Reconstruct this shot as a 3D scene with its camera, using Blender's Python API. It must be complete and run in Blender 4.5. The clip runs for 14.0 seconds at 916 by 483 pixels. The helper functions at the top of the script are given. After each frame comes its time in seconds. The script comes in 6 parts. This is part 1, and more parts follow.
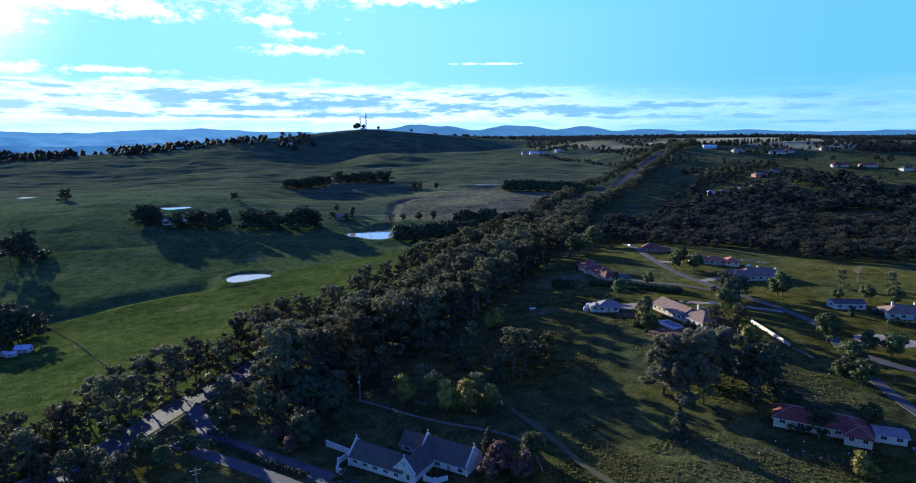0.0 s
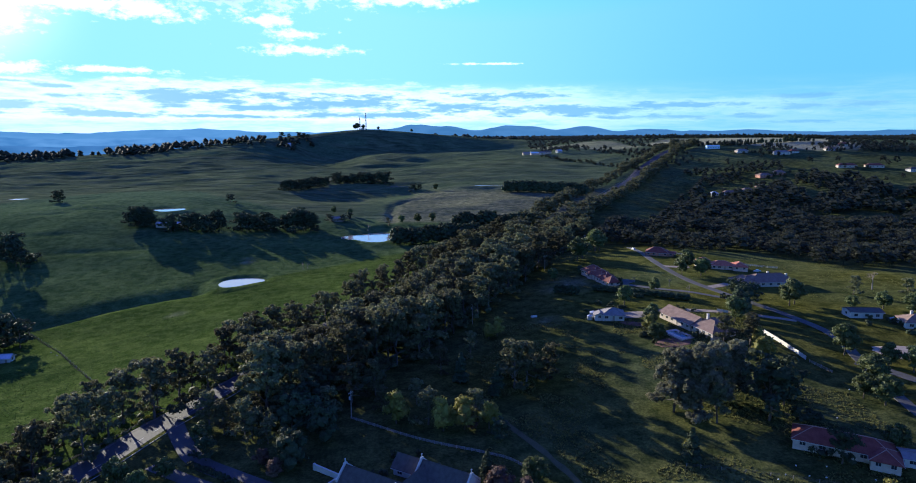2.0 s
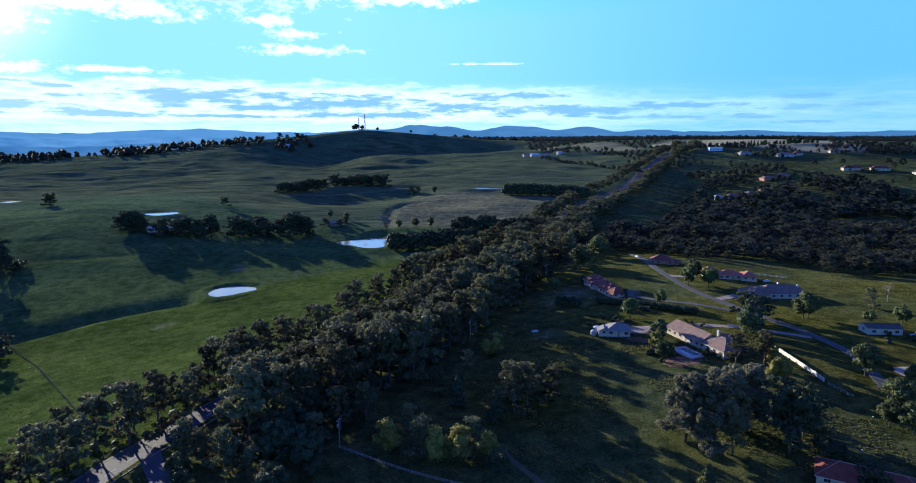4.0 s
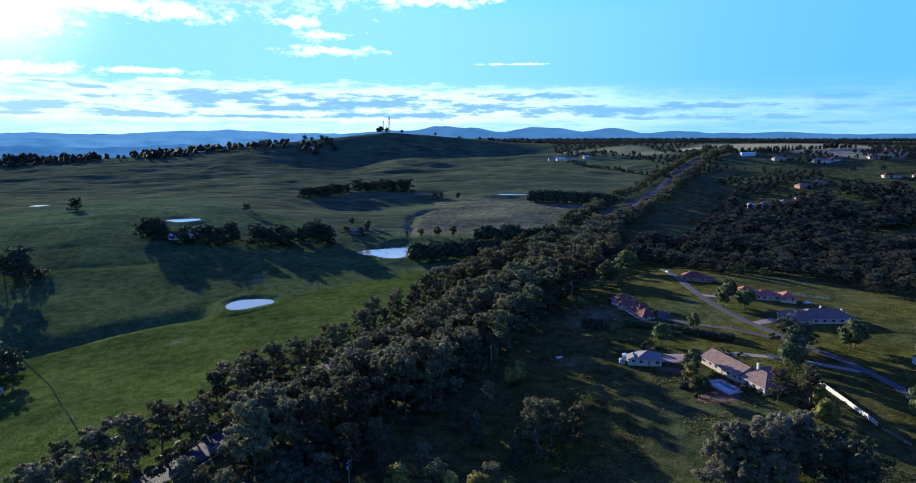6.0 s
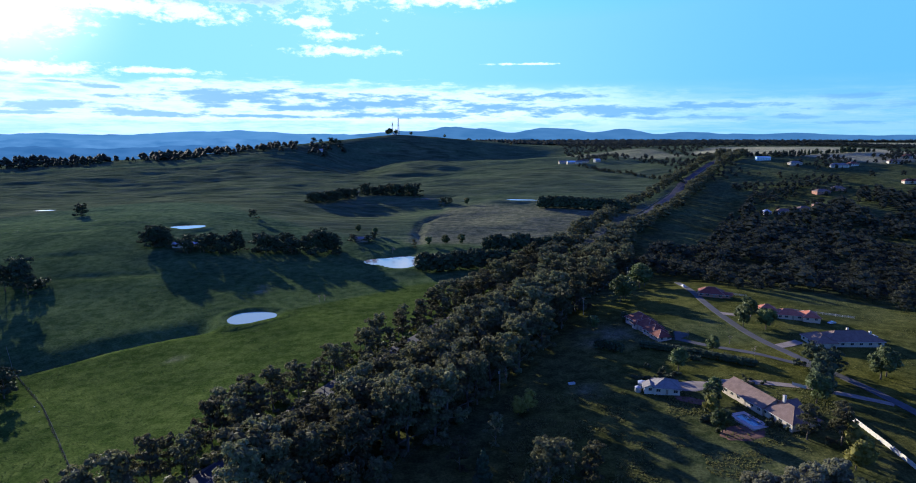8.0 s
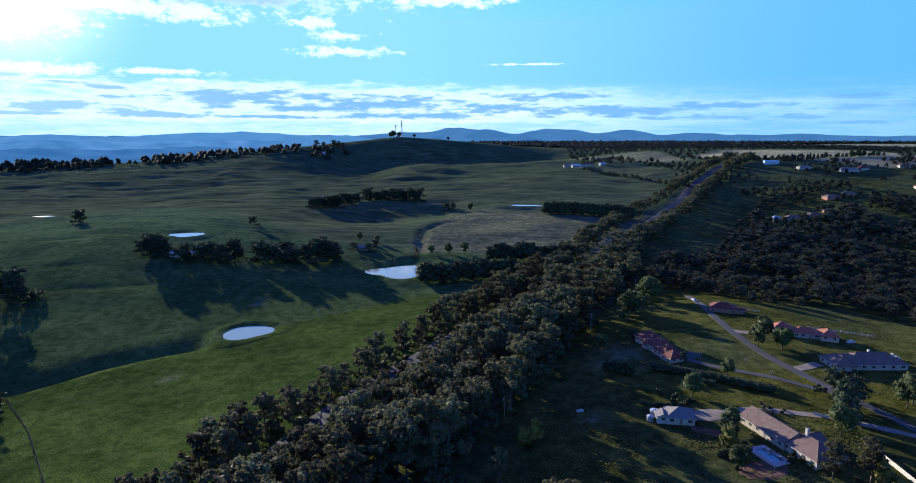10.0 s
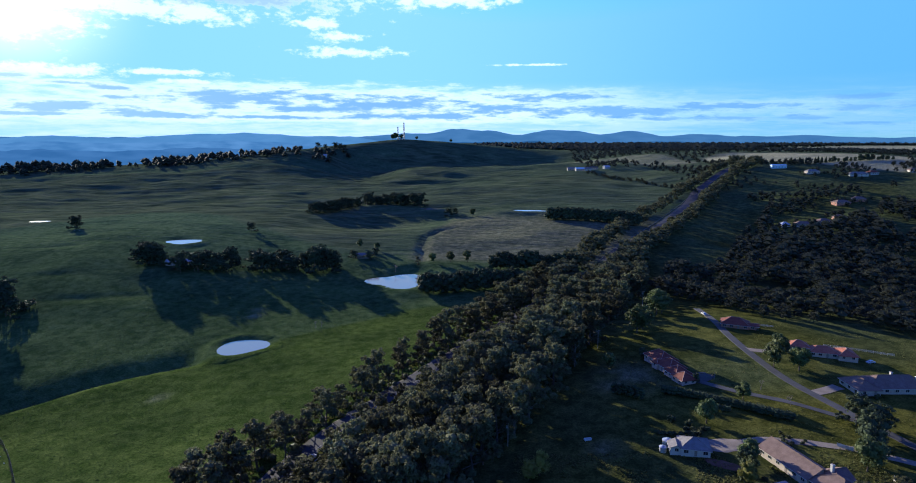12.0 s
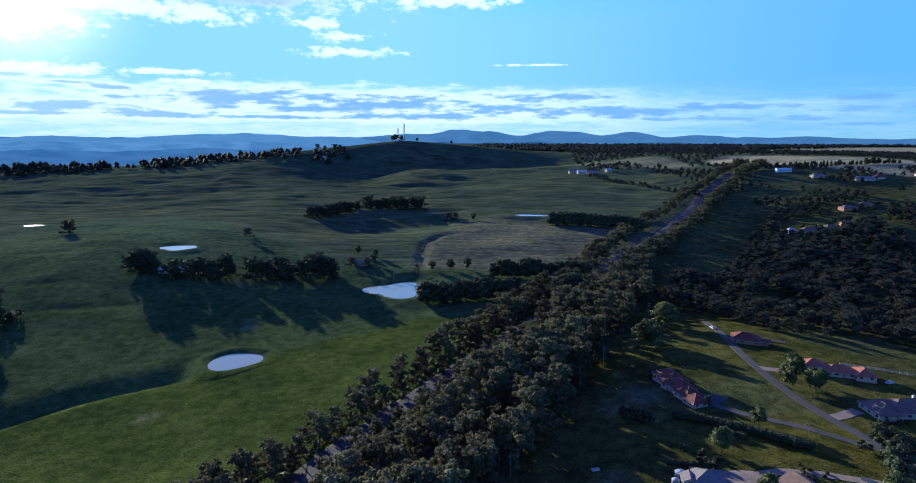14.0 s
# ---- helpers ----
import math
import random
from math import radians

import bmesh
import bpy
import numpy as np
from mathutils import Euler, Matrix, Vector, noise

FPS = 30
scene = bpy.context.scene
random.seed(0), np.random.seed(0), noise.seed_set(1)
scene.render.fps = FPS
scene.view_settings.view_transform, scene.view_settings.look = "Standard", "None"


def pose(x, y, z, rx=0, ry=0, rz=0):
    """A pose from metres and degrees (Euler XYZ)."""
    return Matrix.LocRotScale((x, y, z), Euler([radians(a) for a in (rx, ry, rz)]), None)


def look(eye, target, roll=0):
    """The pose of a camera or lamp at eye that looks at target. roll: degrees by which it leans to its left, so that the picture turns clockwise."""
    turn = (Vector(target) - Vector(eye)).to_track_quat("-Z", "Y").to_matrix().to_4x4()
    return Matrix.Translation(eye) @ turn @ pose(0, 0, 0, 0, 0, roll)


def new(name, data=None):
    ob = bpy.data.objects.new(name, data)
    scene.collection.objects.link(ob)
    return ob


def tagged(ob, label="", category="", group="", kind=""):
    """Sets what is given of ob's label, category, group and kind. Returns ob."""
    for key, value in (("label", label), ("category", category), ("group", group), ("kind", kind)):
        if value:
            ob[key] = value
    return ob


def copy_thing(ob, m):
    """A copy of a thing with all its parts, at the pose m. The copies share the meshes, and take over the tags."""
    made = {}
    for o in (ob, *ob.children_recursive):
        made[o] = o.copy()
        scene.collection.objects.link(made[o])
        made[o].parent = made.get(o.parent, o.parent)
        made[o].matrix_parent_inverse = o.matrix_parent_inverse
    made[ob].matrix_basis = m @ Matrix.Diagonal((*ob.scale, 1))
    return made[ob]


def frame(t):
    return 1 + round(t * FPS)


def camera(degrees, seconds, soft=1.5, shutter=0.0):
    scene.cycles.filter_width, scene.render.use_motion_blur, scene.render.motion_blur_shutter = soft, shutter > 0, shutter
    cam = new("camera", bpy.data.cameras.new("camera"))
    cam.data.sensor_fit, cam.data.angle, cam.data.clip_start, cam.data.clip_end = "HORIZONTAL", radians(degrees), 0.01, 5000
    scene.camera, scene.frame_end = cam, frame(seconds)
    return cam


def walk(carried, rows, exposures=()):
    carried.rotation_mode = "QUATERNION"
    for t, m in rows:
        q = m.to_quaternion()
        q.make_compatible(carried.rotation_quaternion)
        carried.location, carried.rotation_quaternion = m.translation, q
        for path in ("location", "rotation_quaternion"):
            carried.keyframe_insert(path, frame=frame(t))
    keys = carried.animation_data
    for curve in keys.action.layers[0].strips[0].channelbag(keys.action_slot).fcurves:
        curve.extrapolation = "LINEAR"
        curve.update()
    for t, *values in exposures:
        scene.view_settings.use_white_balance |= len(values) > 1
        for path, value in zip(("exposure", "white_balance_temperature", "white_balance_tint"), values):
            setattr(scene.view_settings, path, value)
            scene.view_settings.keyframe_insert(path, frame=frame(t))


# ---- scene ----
cam = camera(73.73, 14.0, soft=1.0)
# seconds, x, y, z, yaw, pitch, roll: a drone flies ahead, turns a little and climbs
PATH = (
    (0.0, 0.00, 0.00, 100.00, -0.00, -9.71, -0.13),
    (1.0, 0.60, 6.55, 100.24, 0.03, -9.72, -0.12),
    (2.0, 1.21, 13.13, 100.44, 0.07, -9.71, -0.14),
    (2.5, 1.59, 16.52, 100.65, 0.07, -9.72, -0.12),
    (4.5, 2.77, 31.87, 104.75, 0.10, -9.69, -0.06),
    (4.8, 2.94, 34.17, 105.80, 0.36, -9.68, -0.05),
    (5.0, 3.06, 35.71, 106.49, 0.85, -9.68, -0.04),
    (5.5, 3.43, 39.38, 108.20, 1.86, -9.68, -0.01),
    (6.0, 3.81, 43.06, 109.91, 2.38, -9.67, 0.02),
    (6.5, 4.02, 46.67, 111.51, 2.70, -9.68, 0.01),
    (7.0, 4.16, 50.32, 113.11, 2.98, -9.66, 0.03),
    (7.5, 4.23, 53.93, 114.63, 3.23, -9.67, 0.04),
    (8.0, 4.26, 57.53, 116.11, 3.29, -9.68, 0.06),
    (10.5, 3.91, 74.83, 123.24, 3.75, -9.63, 0.02),
    (11.0, 3.84, 78.42, 124.47, 3.83, -9.61, 0.04),
    (12.0, 3.69, 85.62, 126.67, 3.91, -9.60, 0.04),
    (13.0, 3.45, 92.92, 128.83, 3.91, -9.59, 0.14),
    (14.0, 2.82, 100.00, 130.98, 3.95, -9.59, 0.15),
)
walk(cam, [(t, pose(x, y, z, 90 + tilt, 0, turn) @ pose(0, 0, 0, 0, 0, lean)) for t, x, y, z, turn, tilt, lean in PATH], exposures=((0.0, 1.60, 5000, 11), (7.0, 1.50, 5000, 11), (14.0, 1.32, 5000, 11)))

# ---------------------------------------------------------------- light
SUN_TURN, SUN_HEIGHT = 39.5, 12.0          # degrees to the left of +y, and above the horizon
sun_way = Vector((-math.sin(radians(SUN_TURN)) * math.cos(radians(SUN_HEIGHT)),
                  math.cos(radians(SUN_TURN)) * math.cos(radians(SUN_HEIGHT)), math.sin(radians(SUN_HEIGHT))))
sun = new("sun", bpy.data.lights.new("sun", "SUN"))
sun.data.energy, sun.data.angle, sun.data.color = 5.0, radians(0.6), (1.0, 0.79, 0.49)
sun.matrix_world = look((0, 0, 0), -sun_way)

world = bpy.data.worlds.new("sky")
scene.world = world
world.use_nodes = True
wt = world.node_tree
wt.nodes.clear()


def wnode(kind, **settings):
    n = wt.nodes.new(kind)
    for key, value in settings.items():
        if key == "op":
            n.operation = value
        elif key == "blend":
            n.data_type, n.blend_type = "RGBA", value
        else:
            n.inputs[key].default_value = value
    return n


def wmath(op, a, b=None, c=None, clamp=False):
    n = wt.nodes.new("ShaderNodeMath")
    n.operation, n.use_clamp = op, clamp
    for i, v in enumerate((a, b, c)):
        if v is None:
            continue
        if isinstance(v, (int, float)):
            n.inputs[i].default_value = v
        else:
            wt.links.new(v, n.inputs[i])
    return n.outputs[0]


def wmix(fac, a, b):
    n = wt.nodes.new("ShaderNodeMix")
    n.data_type = "RGBA"
    for socket, v in ((n.inputs[0], fac), (n.inputs[6], a), (n.inputs[7], b)):
        if isinstance(v, (int, float)):
            socket.default_value = v
        elif isinstance(v, tuple):
            socket.default_value = (*v, 1)
        else:
            wt.links.new(v, socket)
    return n.outputs[2]


def wstep(v, low, high):
    n = wt.nodes.new("ShaderNodeMapRange")
    n.interpolation_type = "SMOOTHSTEP"
    wt.links.new(v, n.inputs[0])
    n.inputs[1].default_value, n.inputs[2].default_value = low, high
    return n.outputs[0]


sky = wt.nodes.new("ShaderNodeTexSky")
sky.sky_type, sky.sun_disc = "NISHITA", False
sky.sun_elevation, sky.sun_rotation = radians(SUN_HEIGHT), radians(-SUN_TURN)
sky.altitude, sky.air_density, sky.dust_density, sky.ozone_density = 700, 1.0, 0.25, 3.0

coord = wt.nodes.new("ShaderNodeTexCoord")
split = wt.nodes.new("ShaderNodeSeparateXYZ")
wt.links.new(coord.outputs["Generated"], split.inputs[0])
sx, sy, sz = split.outputs
flat = wmath("SQRT", wmath("ADD", wmath("MULTIPLY", sx, sx), wmath("MULTIPLY", sy, sy)))
rise = wmath("MULTIPLY", wmath("ARCTAN2", sz, flat), 57.2958)               # degrees up
turn = wmath("MULTIPLY", wmath("ARCTAN2", sx, sy), 57.2958)                 # degrees to the right of +y


def cloud_noise(stretch, scale, detail, rough, shift=0.0):
    """Noise over the sky's degrees, drawn out sideways."""
    c = wt.nodes.new("ShaderNodeCombineXYZ")
    wt.links.new(wmath("DIVIDE", turn, stretch), c.inputs[0])
    wt.links.new(rise, c.inputs[1])
    c.inputs[2].default_value = shift
    n = wt.nodes.new("ShaderNodeTexNoise")
    wt.links.new(c.outputs[0], n.inputs["Vector"])
    n.inputs["Scale"].default_value, n.inputs["Detail"].default_value, n.inputs["Roughness"].default_value = scale, detail, rough
    return n.outputs["Fac"]


def cloud_bodies(swell, *bodies):
    """A field over the sky: 1 in the middle of a body, 0 at its rim, below 0 outside. A body: turn, rise, half width, half height."""
    c = wt.nodes.new("ShaderNodeCombineXYZ")
    wt.links.new(turn, c.inputs[0])
    wt.links.new(rise, c.inputs[1])
    field = None
    for at_turn, at_rise, wide, high in bodies:
        mp, ln = wt.nodes.new("ShaderNodeMapping"), wt.nodes.new("ShaderNodeVectorMath")
        mp.inputs["Scale"].default_value = (1 / (wide * swell), 1 / (high * swell), 0)
        mp.inputs["Location"].default_value = (-at_turn / wide / swell, -at_rise / high / swell, 0)
        ln.operation = "LENGTH"
        wt.links.new(c.outputs[0], mp.inputs["Vector"])
        wt.links.new(mp.outputs[0], ln.inputs[0])
        v = wmath("SUBTRACT", 1.0, ln.outputs["Value"])
        field = v if field is None else wmath("MAXIMUM", field, v)
    return field


# how near to the sun, in degrees
dot = wt.nodes.new("ShaderNodeVectorMath")
dot.operation = "DOT_PRODUCT"
wt.links.new(coord.outputs["Generated"], dot.inputs[0])
dot.inputs[1].default_value = sun_way
from_sun = wmath("MULTIPLY", wmath("ARCCOSINE", wmath("MINIMUM", dot.outputs["Value"], 0.99999)), 57.2958)

# long grey banks low over the horizon with white rims, white puffs above them
ragged = cloud_noise(5.0, 1.7, 10.0, 0.66)
curly = cloud_noise(1.9, 1.5, 10.0, 0.64, 3.0)
banks = cloud_bodies(1.3, (-22.3, 3.37, 7.0, 0.62), (-10.4, 3.04, 7.4, 0.68), (-36.4, 2.43, 5.2, 0.38), (-28.8, 1.87, 5.2, 0.26), (-32.6, 3.95, 1.9, 0.20), (-32.3, 3.23, 1.7, 0.16), (-36.1, 4.24, 1.5, 0.13),
                     (-39.3, 4.62, 1.1, 0.24), (-7.1, 1.97, 6.4, 0.30), (-38.8, 1.84, 2.8, 0.16), (4.6, 3.68, 4.4, 0.34), (-0.4, 2.66, 5.2, 0.46), (10.6, 2.31, 8.6, 0.45), (19.8, 2.69, 5.4, 0.26), (-15.8, 2.57, 6.4, 0.3), (-19.9, 1.81, 7.2, 0.18))
right_banks = cloud_bodies(1.5, (29.5, 3.22, 2.0, 0.19), (30.0, 2.46, 3.4, 0.25), (24.9, 1.62, 3.8, 0.15), (16.9, 1.71, 6.0, 0.15), (29.2, 1.21, 2.7, 0.11), (44.0, 2.6, 6.0, 0.4))
tops = cloud_bodies(1.08, (-37.1, 5.17, 4.8, 0.62), (-28.6, 5.36, 4.4, 0.27), (-27.5, 4.66, 2.4, 0.21), (-30.8, 10.3, 11.5, 1.0), (-24.0, 12.2, 14.0, 1.6), (-16.6, 9.77, 2.9, 0.56), (-14.6, 8.79, 2.8, 0.52), (-14.1, 7.53, 4.3, 0.48),
                    (-4.7, 12.0, 6.2, 0.75), (2.4, 6.5, 3.3, 0.13), (-38.2, 8.65, 5.0, 1.6))
shaded_tops = cloud_bodies(1.2, (-24.2, 11.6, 9.5, 0.85), (-12.0, 13.4, 6.0, 0.7))
fray = wmath("MULTIPLY_ADD", ragged, 4.2, -2.05)
bank = wstep(wmath("ADD", banks, fray), 0.0, 0.75)
rim = wstep(wmath("ADD", banks, fray), -1.15, 0.05)
right_bank = wstep(wmath("ADD", right_banks, fray), 0.05, 0.9)
puffs = wstep(wmath("ADD", tops, wmath("MULTIPLY_ADD", curly, 3.4, -1.65)), 0.0, 0.75)
shaded = wstep(wmath("ADD", shaded_tops, wmath("MULTIPLY_ADD", curly, 3.0, -1.5)), 0.0, 0.9)
thin = cloud_noise(9.0, 1.5, 9.0, 0.66, 7.0)
veil_zone = wmath("MULTIPLY", wstep(rise, -2.0, 0.6), wmath("SUBTRACT", 1.0, wstep(rise, 2.4, 5.2)))
veil = wmath("MULTIPLY", veil_zone, wmath("MULTIPLY_ADD", wstep(thin, 0.36, 0.62), 0.62, 0.36))
veil = wmath("MULTIPLY", veil, wmath("SUBTRACT", 1.0, wmath("MULTIPLY", wstep(turn, -4.0, 24.0), 0.72)))

glow = wmath("SUBTRACT", 1.0, wstep(from_sun, 1.0, 13.0))
SKY_GAIN = 0.075
tint = wt.nodes.new("ShaderNodeMix")
tint.data_type, tint.blend_type = "RGBA", "MULTIPLY"
tint.inputs[0].default_value = 1.0
wt.links.new(sky.outputs[0], tint.inputs[6])
wt.links.new(wmix(wstep(rise, 18.0, 42.0), (0.84, 1.02, 1.10), (1.04, 0.74, 1.72)), tint.inputs[7])
calm = wt.nodes.new("ShaderNodeMix")
calm.data_type, calm.blend_type = "RGBA", "DARKEN"
calm.inputs[0].default_value = 1.0
wt.links.new(tint.outputs[2], calm.inputs[6])
wt.links.new(wmix(wstep(turn, -14.0, 34.0), (2.2, 4.0, 5.9), (1.15, 2.75, 5.9)), calm.inputs[7])
c = calm.outputs[2]
c = wmix(wmath("MULTIPLY", veil, 0.95), c, (4.7, 5.2, 5.9))
c = wmix(wmath("MULTIPLY", puffs, 0.94), c, (6.0, 6.3, 6.4))
c = wmix(wmath("MULTIPLY", shaded, 0.85), c, (2.3, 3.3, 4.6))
c = wmix(wmath("MULTIPLY", rim, wmath("MULTIPLY_ADD", wstep(turn, -6.0, 18.0), -0.66, 0.85)), c, (5.6, 6.0, 6.2))
c = wmix(wmath("MULTIPLY", bank, wmath("MULTIPLY_ADD", wstep(turn, -40.0, -15.0), 0.2, 0.70)), c, (1.3, 2.5, 4.1))
c = wmix(wmath("MULTIPLY", right_bank, 0.72), c, (1.2, 2.4, 4.0))
c = wmix(wmath("MULTIPLY", wmath("POWER", glow, 2.2), 0.95), c, (8.5, 8.6, 8.4))
background = wnode("ShaderNodeBackground", Strength=SKY_GAIN)
wt.links.new(c, background.inputs["Color"])
wt.links.new(background.outputs[0], wt.nodes.new("ShaderNodeOutputWorld").inputs["Surface"])

# ---------------------------------------------------------------- materials
def material(name, low, high, scale=1.0, rough=0.85, fine=8.0, bump=0.3, metal=0.0, spec=0.15, vary=0.0, through_light=0.0, where="Object"):
    """A surface between two colours, mottled at two sizes, with fine relief. vary: how much one copy differs from the next."""
    m = bpy.data.materials.new(name)
    m.use_nodes = True
    t = m.node_tree
    b = t.nodes["Principled BSDF"]
    at = t.nodes.new("ShaderNodeTexCoord").outputs[where]
    big, little = t.nodes.new("ShaderNodeTexNoise"), t.nodes.new("ShaderNodeTexNoise")
    for n, s, d in ((big, scale, 3.0), (little, scale * fine, 4.0)):
        t.links.new(at, n.inputs["Vector"])
        n.inputs["Scale"].default_value, n.inputs["Detail"].default_value = s, d
    add = t.nodes.new("ShaderNodeMath")
    add.operation = "ADD"
    t.links.new(big.outputs["Fac"], add.inputs[0])
    t.links.new(little.outputs["Fac"], add.inputs[1])
    span = t.nodes.new("ShaderNodeMapRange")
    t.links.new(add.outputs[0], span.inputs[0])
    span.inputs[1].default_value, span.inputs[2].default_value = 0.7, 1.3
    mix = t.nodes.new("ShaderNodeMix")
    mix.data_type = "RGBA"
    t.links.new(span.outputs[0], mix.inputs[0])
    mix.inputs[6].default_value, mix.inputs[7].default_value = (*low, 1), (*high, 1)
    colour = mix.outputs[2]
    if vary:
        info = t.nodes.new("ShaderNodeObjectInfo")
        hsv = t.nodes.new("ShaderNodeHueSaturation")
        for socket, low_v, high_v in (("Value", 1 - vary, 1 + vary), ("Hue", 0.5 - 0.055 * vary, 0.5 + 0.03 * vary)):
            r = t.nodes.new("ShaderNodeMapRange")
            t.links.new(info.outputs["Random"], r.inputs[0])
            r.inputs[3].default_value, r.inputs[4].default_value = low_v, high_v
            t.links.new(r.outputs[0], hsv.inputs[socket])
        t.links.new(colour, hsv.inputs["Color"])
        colour = hsv.outputs[0]
    t.links.new(colour, b.inputs["Base Color"])
    b.inputs["Roughness"].default_value, b.inputs["Metallic"].default_value = rough, metal
    b.inputs["Specular IOR Level"].default_value = spec
    if bump:
        bn = t.nodes.new("ShaderNodeBump")
        bn.inputs["Strength"].default_value, bn.inputs["Distance"].default_value = bump, 0.1
        t.links.new(little.outputs["Fac"], bn.inputs["Height"])
        t.links.new(bn.outputs[0], b.inputs["Normal"])
    if through_light:
        tr, ms = t.nodes.new("ShaderNodeBsdfTranslucent"), t.nodes.new("ShaderNodeMixShader")
        t.links.new(colour, tr.inputs["Color"])
        ms.inputs[0].default_value = through_light
        t.links.new(b.outputs[0], ms.inputs[1])
        t.links.new(tr.outputs[0], ms.inputs[2])
        t.links.new(ms.outputs[0], t.nodes["Material Output"].inputs["Surface"])
    return m


LEAF = {
    "gum": material("gum_leaves", (0.048, 0.053, 0.026), (0.140, 0.141, 0.070), 0.25, 0.7, 6, 0, spec=0.04, vary=0.42, through_light=0.30),
    "pale_gum": material("pale_gum_leaves", (0.082, 0.086, 0.050), (0.215, 0.208, 0.126), 0.25, 0.7, 6, 0, spec=0.04, vary=0.2, through_light=0.36),
    "wood": material("woodland_leaves", (0.022, 0.026, 0.018), (0.074, 0.076, 0.048), 0.08, 0.75, 9, 0, spec=0.04, through_light=0.22),
    "pine": material("pine_needles", (0.026, 0.036, 0.021), (0.062, 0.076, 0.040), 0.4, 0.75, 6, 0, spec=0.04, vary=0.2, through_light=0.10),
    "broad": material("broad_leaves", (0.045, 0.065, 0.022), (0.105, 0.125, 0.045), 0.3, 0.65, 6, 0, vary=0.25, through_light=0.28),
    "wattle": material("wattle_leaves", (0.11, 0.12, 0.025), (0.23, 0.21, 0.05), 0.3, 0.7, 6, 0, vary=0.15, through_light=0.3),
    "plum": material("russet_leaves", (0.075, 0.050, 0.036), (0.140, 0.096, 0.068), 0.3, 0.7, 6, 0, vary=0.2, through_light=0.25),
    "shrub": material("shrub_leaves", (0.035, 0.045, 0.022), (0.085, 0.095, 0.045), 0.5, 0.75, 6, 0, vary=0.3, through_light=0.2),
}
BARK = material("pale_bark", (0.055, 0.048, 0.040), (0.135, 0.118, 0.10), 0.9, 0.85, 8, 0.4, vary=0.2)
DARK_BARK = material("dark_bark", (0.06, 0.048, 0.038), (0.14, 0.11, 0.085), 1.2, 0.9, 8, 0.4)
TWIG = material("grey_twigs", (0.16, 0.13, 0.11), (0.30, 0.25, 0.22), 1.5, 0.9, 8, 0.2)
ASPHALT = material("asphalt", (0.031, 0.033, 0.038), (0.054, 0.056, 0.062), 0.12, 0.8, 30, 0.2)
LANE_SEAL = material("worn_lane_seal", (0.044, 0.044, 0.046), (0.076, 0.075, 0.075), 0.2, 0.85, 20, 0.2)
GRAVEL = material("pale_gravel", (0.155, 0.128, 0.098), (0.255, 0.215, 0.17), 0.25, 0.95, 30, 0.5)
EARTH = material("bare_earth", (0.19, 0.155, 0.115), (0.30, 0.255, 0.20), 0.3, 0.95, 20, 0.5)
WORN_GRASS = material("worn_dry_grass", (0.046, 0.047, 0.022), (0.080, 0.076, 0.040), 0.3, 0.95, 20, 0.5)
ROADSIDE = material("dusty_road_shoulder", (0.075, 0.070, 0.062), (0.135, 0.125, 0.108), 0.2, 0.95, 25, 0.5)
PAINT = material("worn_road_paint", (0.13, 0.13, 0.125), (0.28, 0.28, 0.27), 1.0, 0.7, 10, 0)
WHITE = material("white_render", (0.35, 0.335, 0.30), (0.50, 0.475, 0.43), 0.5, 0.85, 12, 0.15)
CREAM = material("cream_brick", (0.33, 0.28, 0.225), (0.46, 0.40, 0.33), 0.8, 0.85, 14, 0.3)
BRICK = material("red_brick", (0.26, 0.125, 0.085), (0.42, 0.22, 0.155), 0.9, 0.85, 16, 0.3)
PINK_BRICK = material("pale_pink_brick", (0.38, 0.27, 0.225), (0.54, 0.41, 0.35), 0.9, 0.85, 16, 0.3)
RIDGE_TILE = material("faded_ridge_tile", (0.24, 0.145, 0.115), (0.36, 0.235, 0.19), 0.9, 0.8, 10, 0.2)
RED_TILE = material("red_roof_tile", (0.095, 0.029, 0.021), (0.168, 0.060, 0.042), 0.6, 0.75, 14, 0.4)
ORANGE_TILE = material("orange_roof_tile", (0.21, 0.070, 0.042), (0.34, 0.130, 0.080), 0.6, 0.75, 14, 0.4)
BROWN_TILE = material("brown_roof_tile", (0.112, 0.076, 0.060), (0.195, 0.138, 0.112), 0.6, 0.8, 14, 0.4)
GREY_TILE = material("grey_roof_tile", (0.125, 0.115, 0.112), (0.21, 0.195, 0.19), 0.6, 0.8, 14, 0.4)
SLATE = material("grey_slate", (0.050, 0.046, 0.042), (0.088, 0.082, 0.075), 0.8, 0.9, 14, 0.4)
STEEL = material("galvanised_steel", (0.30, 0.32, 0.34), (0.46, 0.48, 0.50), 0.6, 0.45, 10, 0.1, metal=0.5)
BLUE_STEEL = material("pale_blue_steel", (0.34, 0.46, 0.55), (0.46, 0.58, 0.66), 0.6, 0.5, 10, 0.1)
TIMBER = material("grey_timber", (0.15, 0.13, 0.11), (0.28, 0.245, 0.21), 1.5, 0.85, 10, 0.3)
DARK_RAIL = material("dark_weathered_timber", (0.035, 0.032, 0.030), (0.075, 0.068, 0.062), 1.5, 0.85, 10, 0.3)
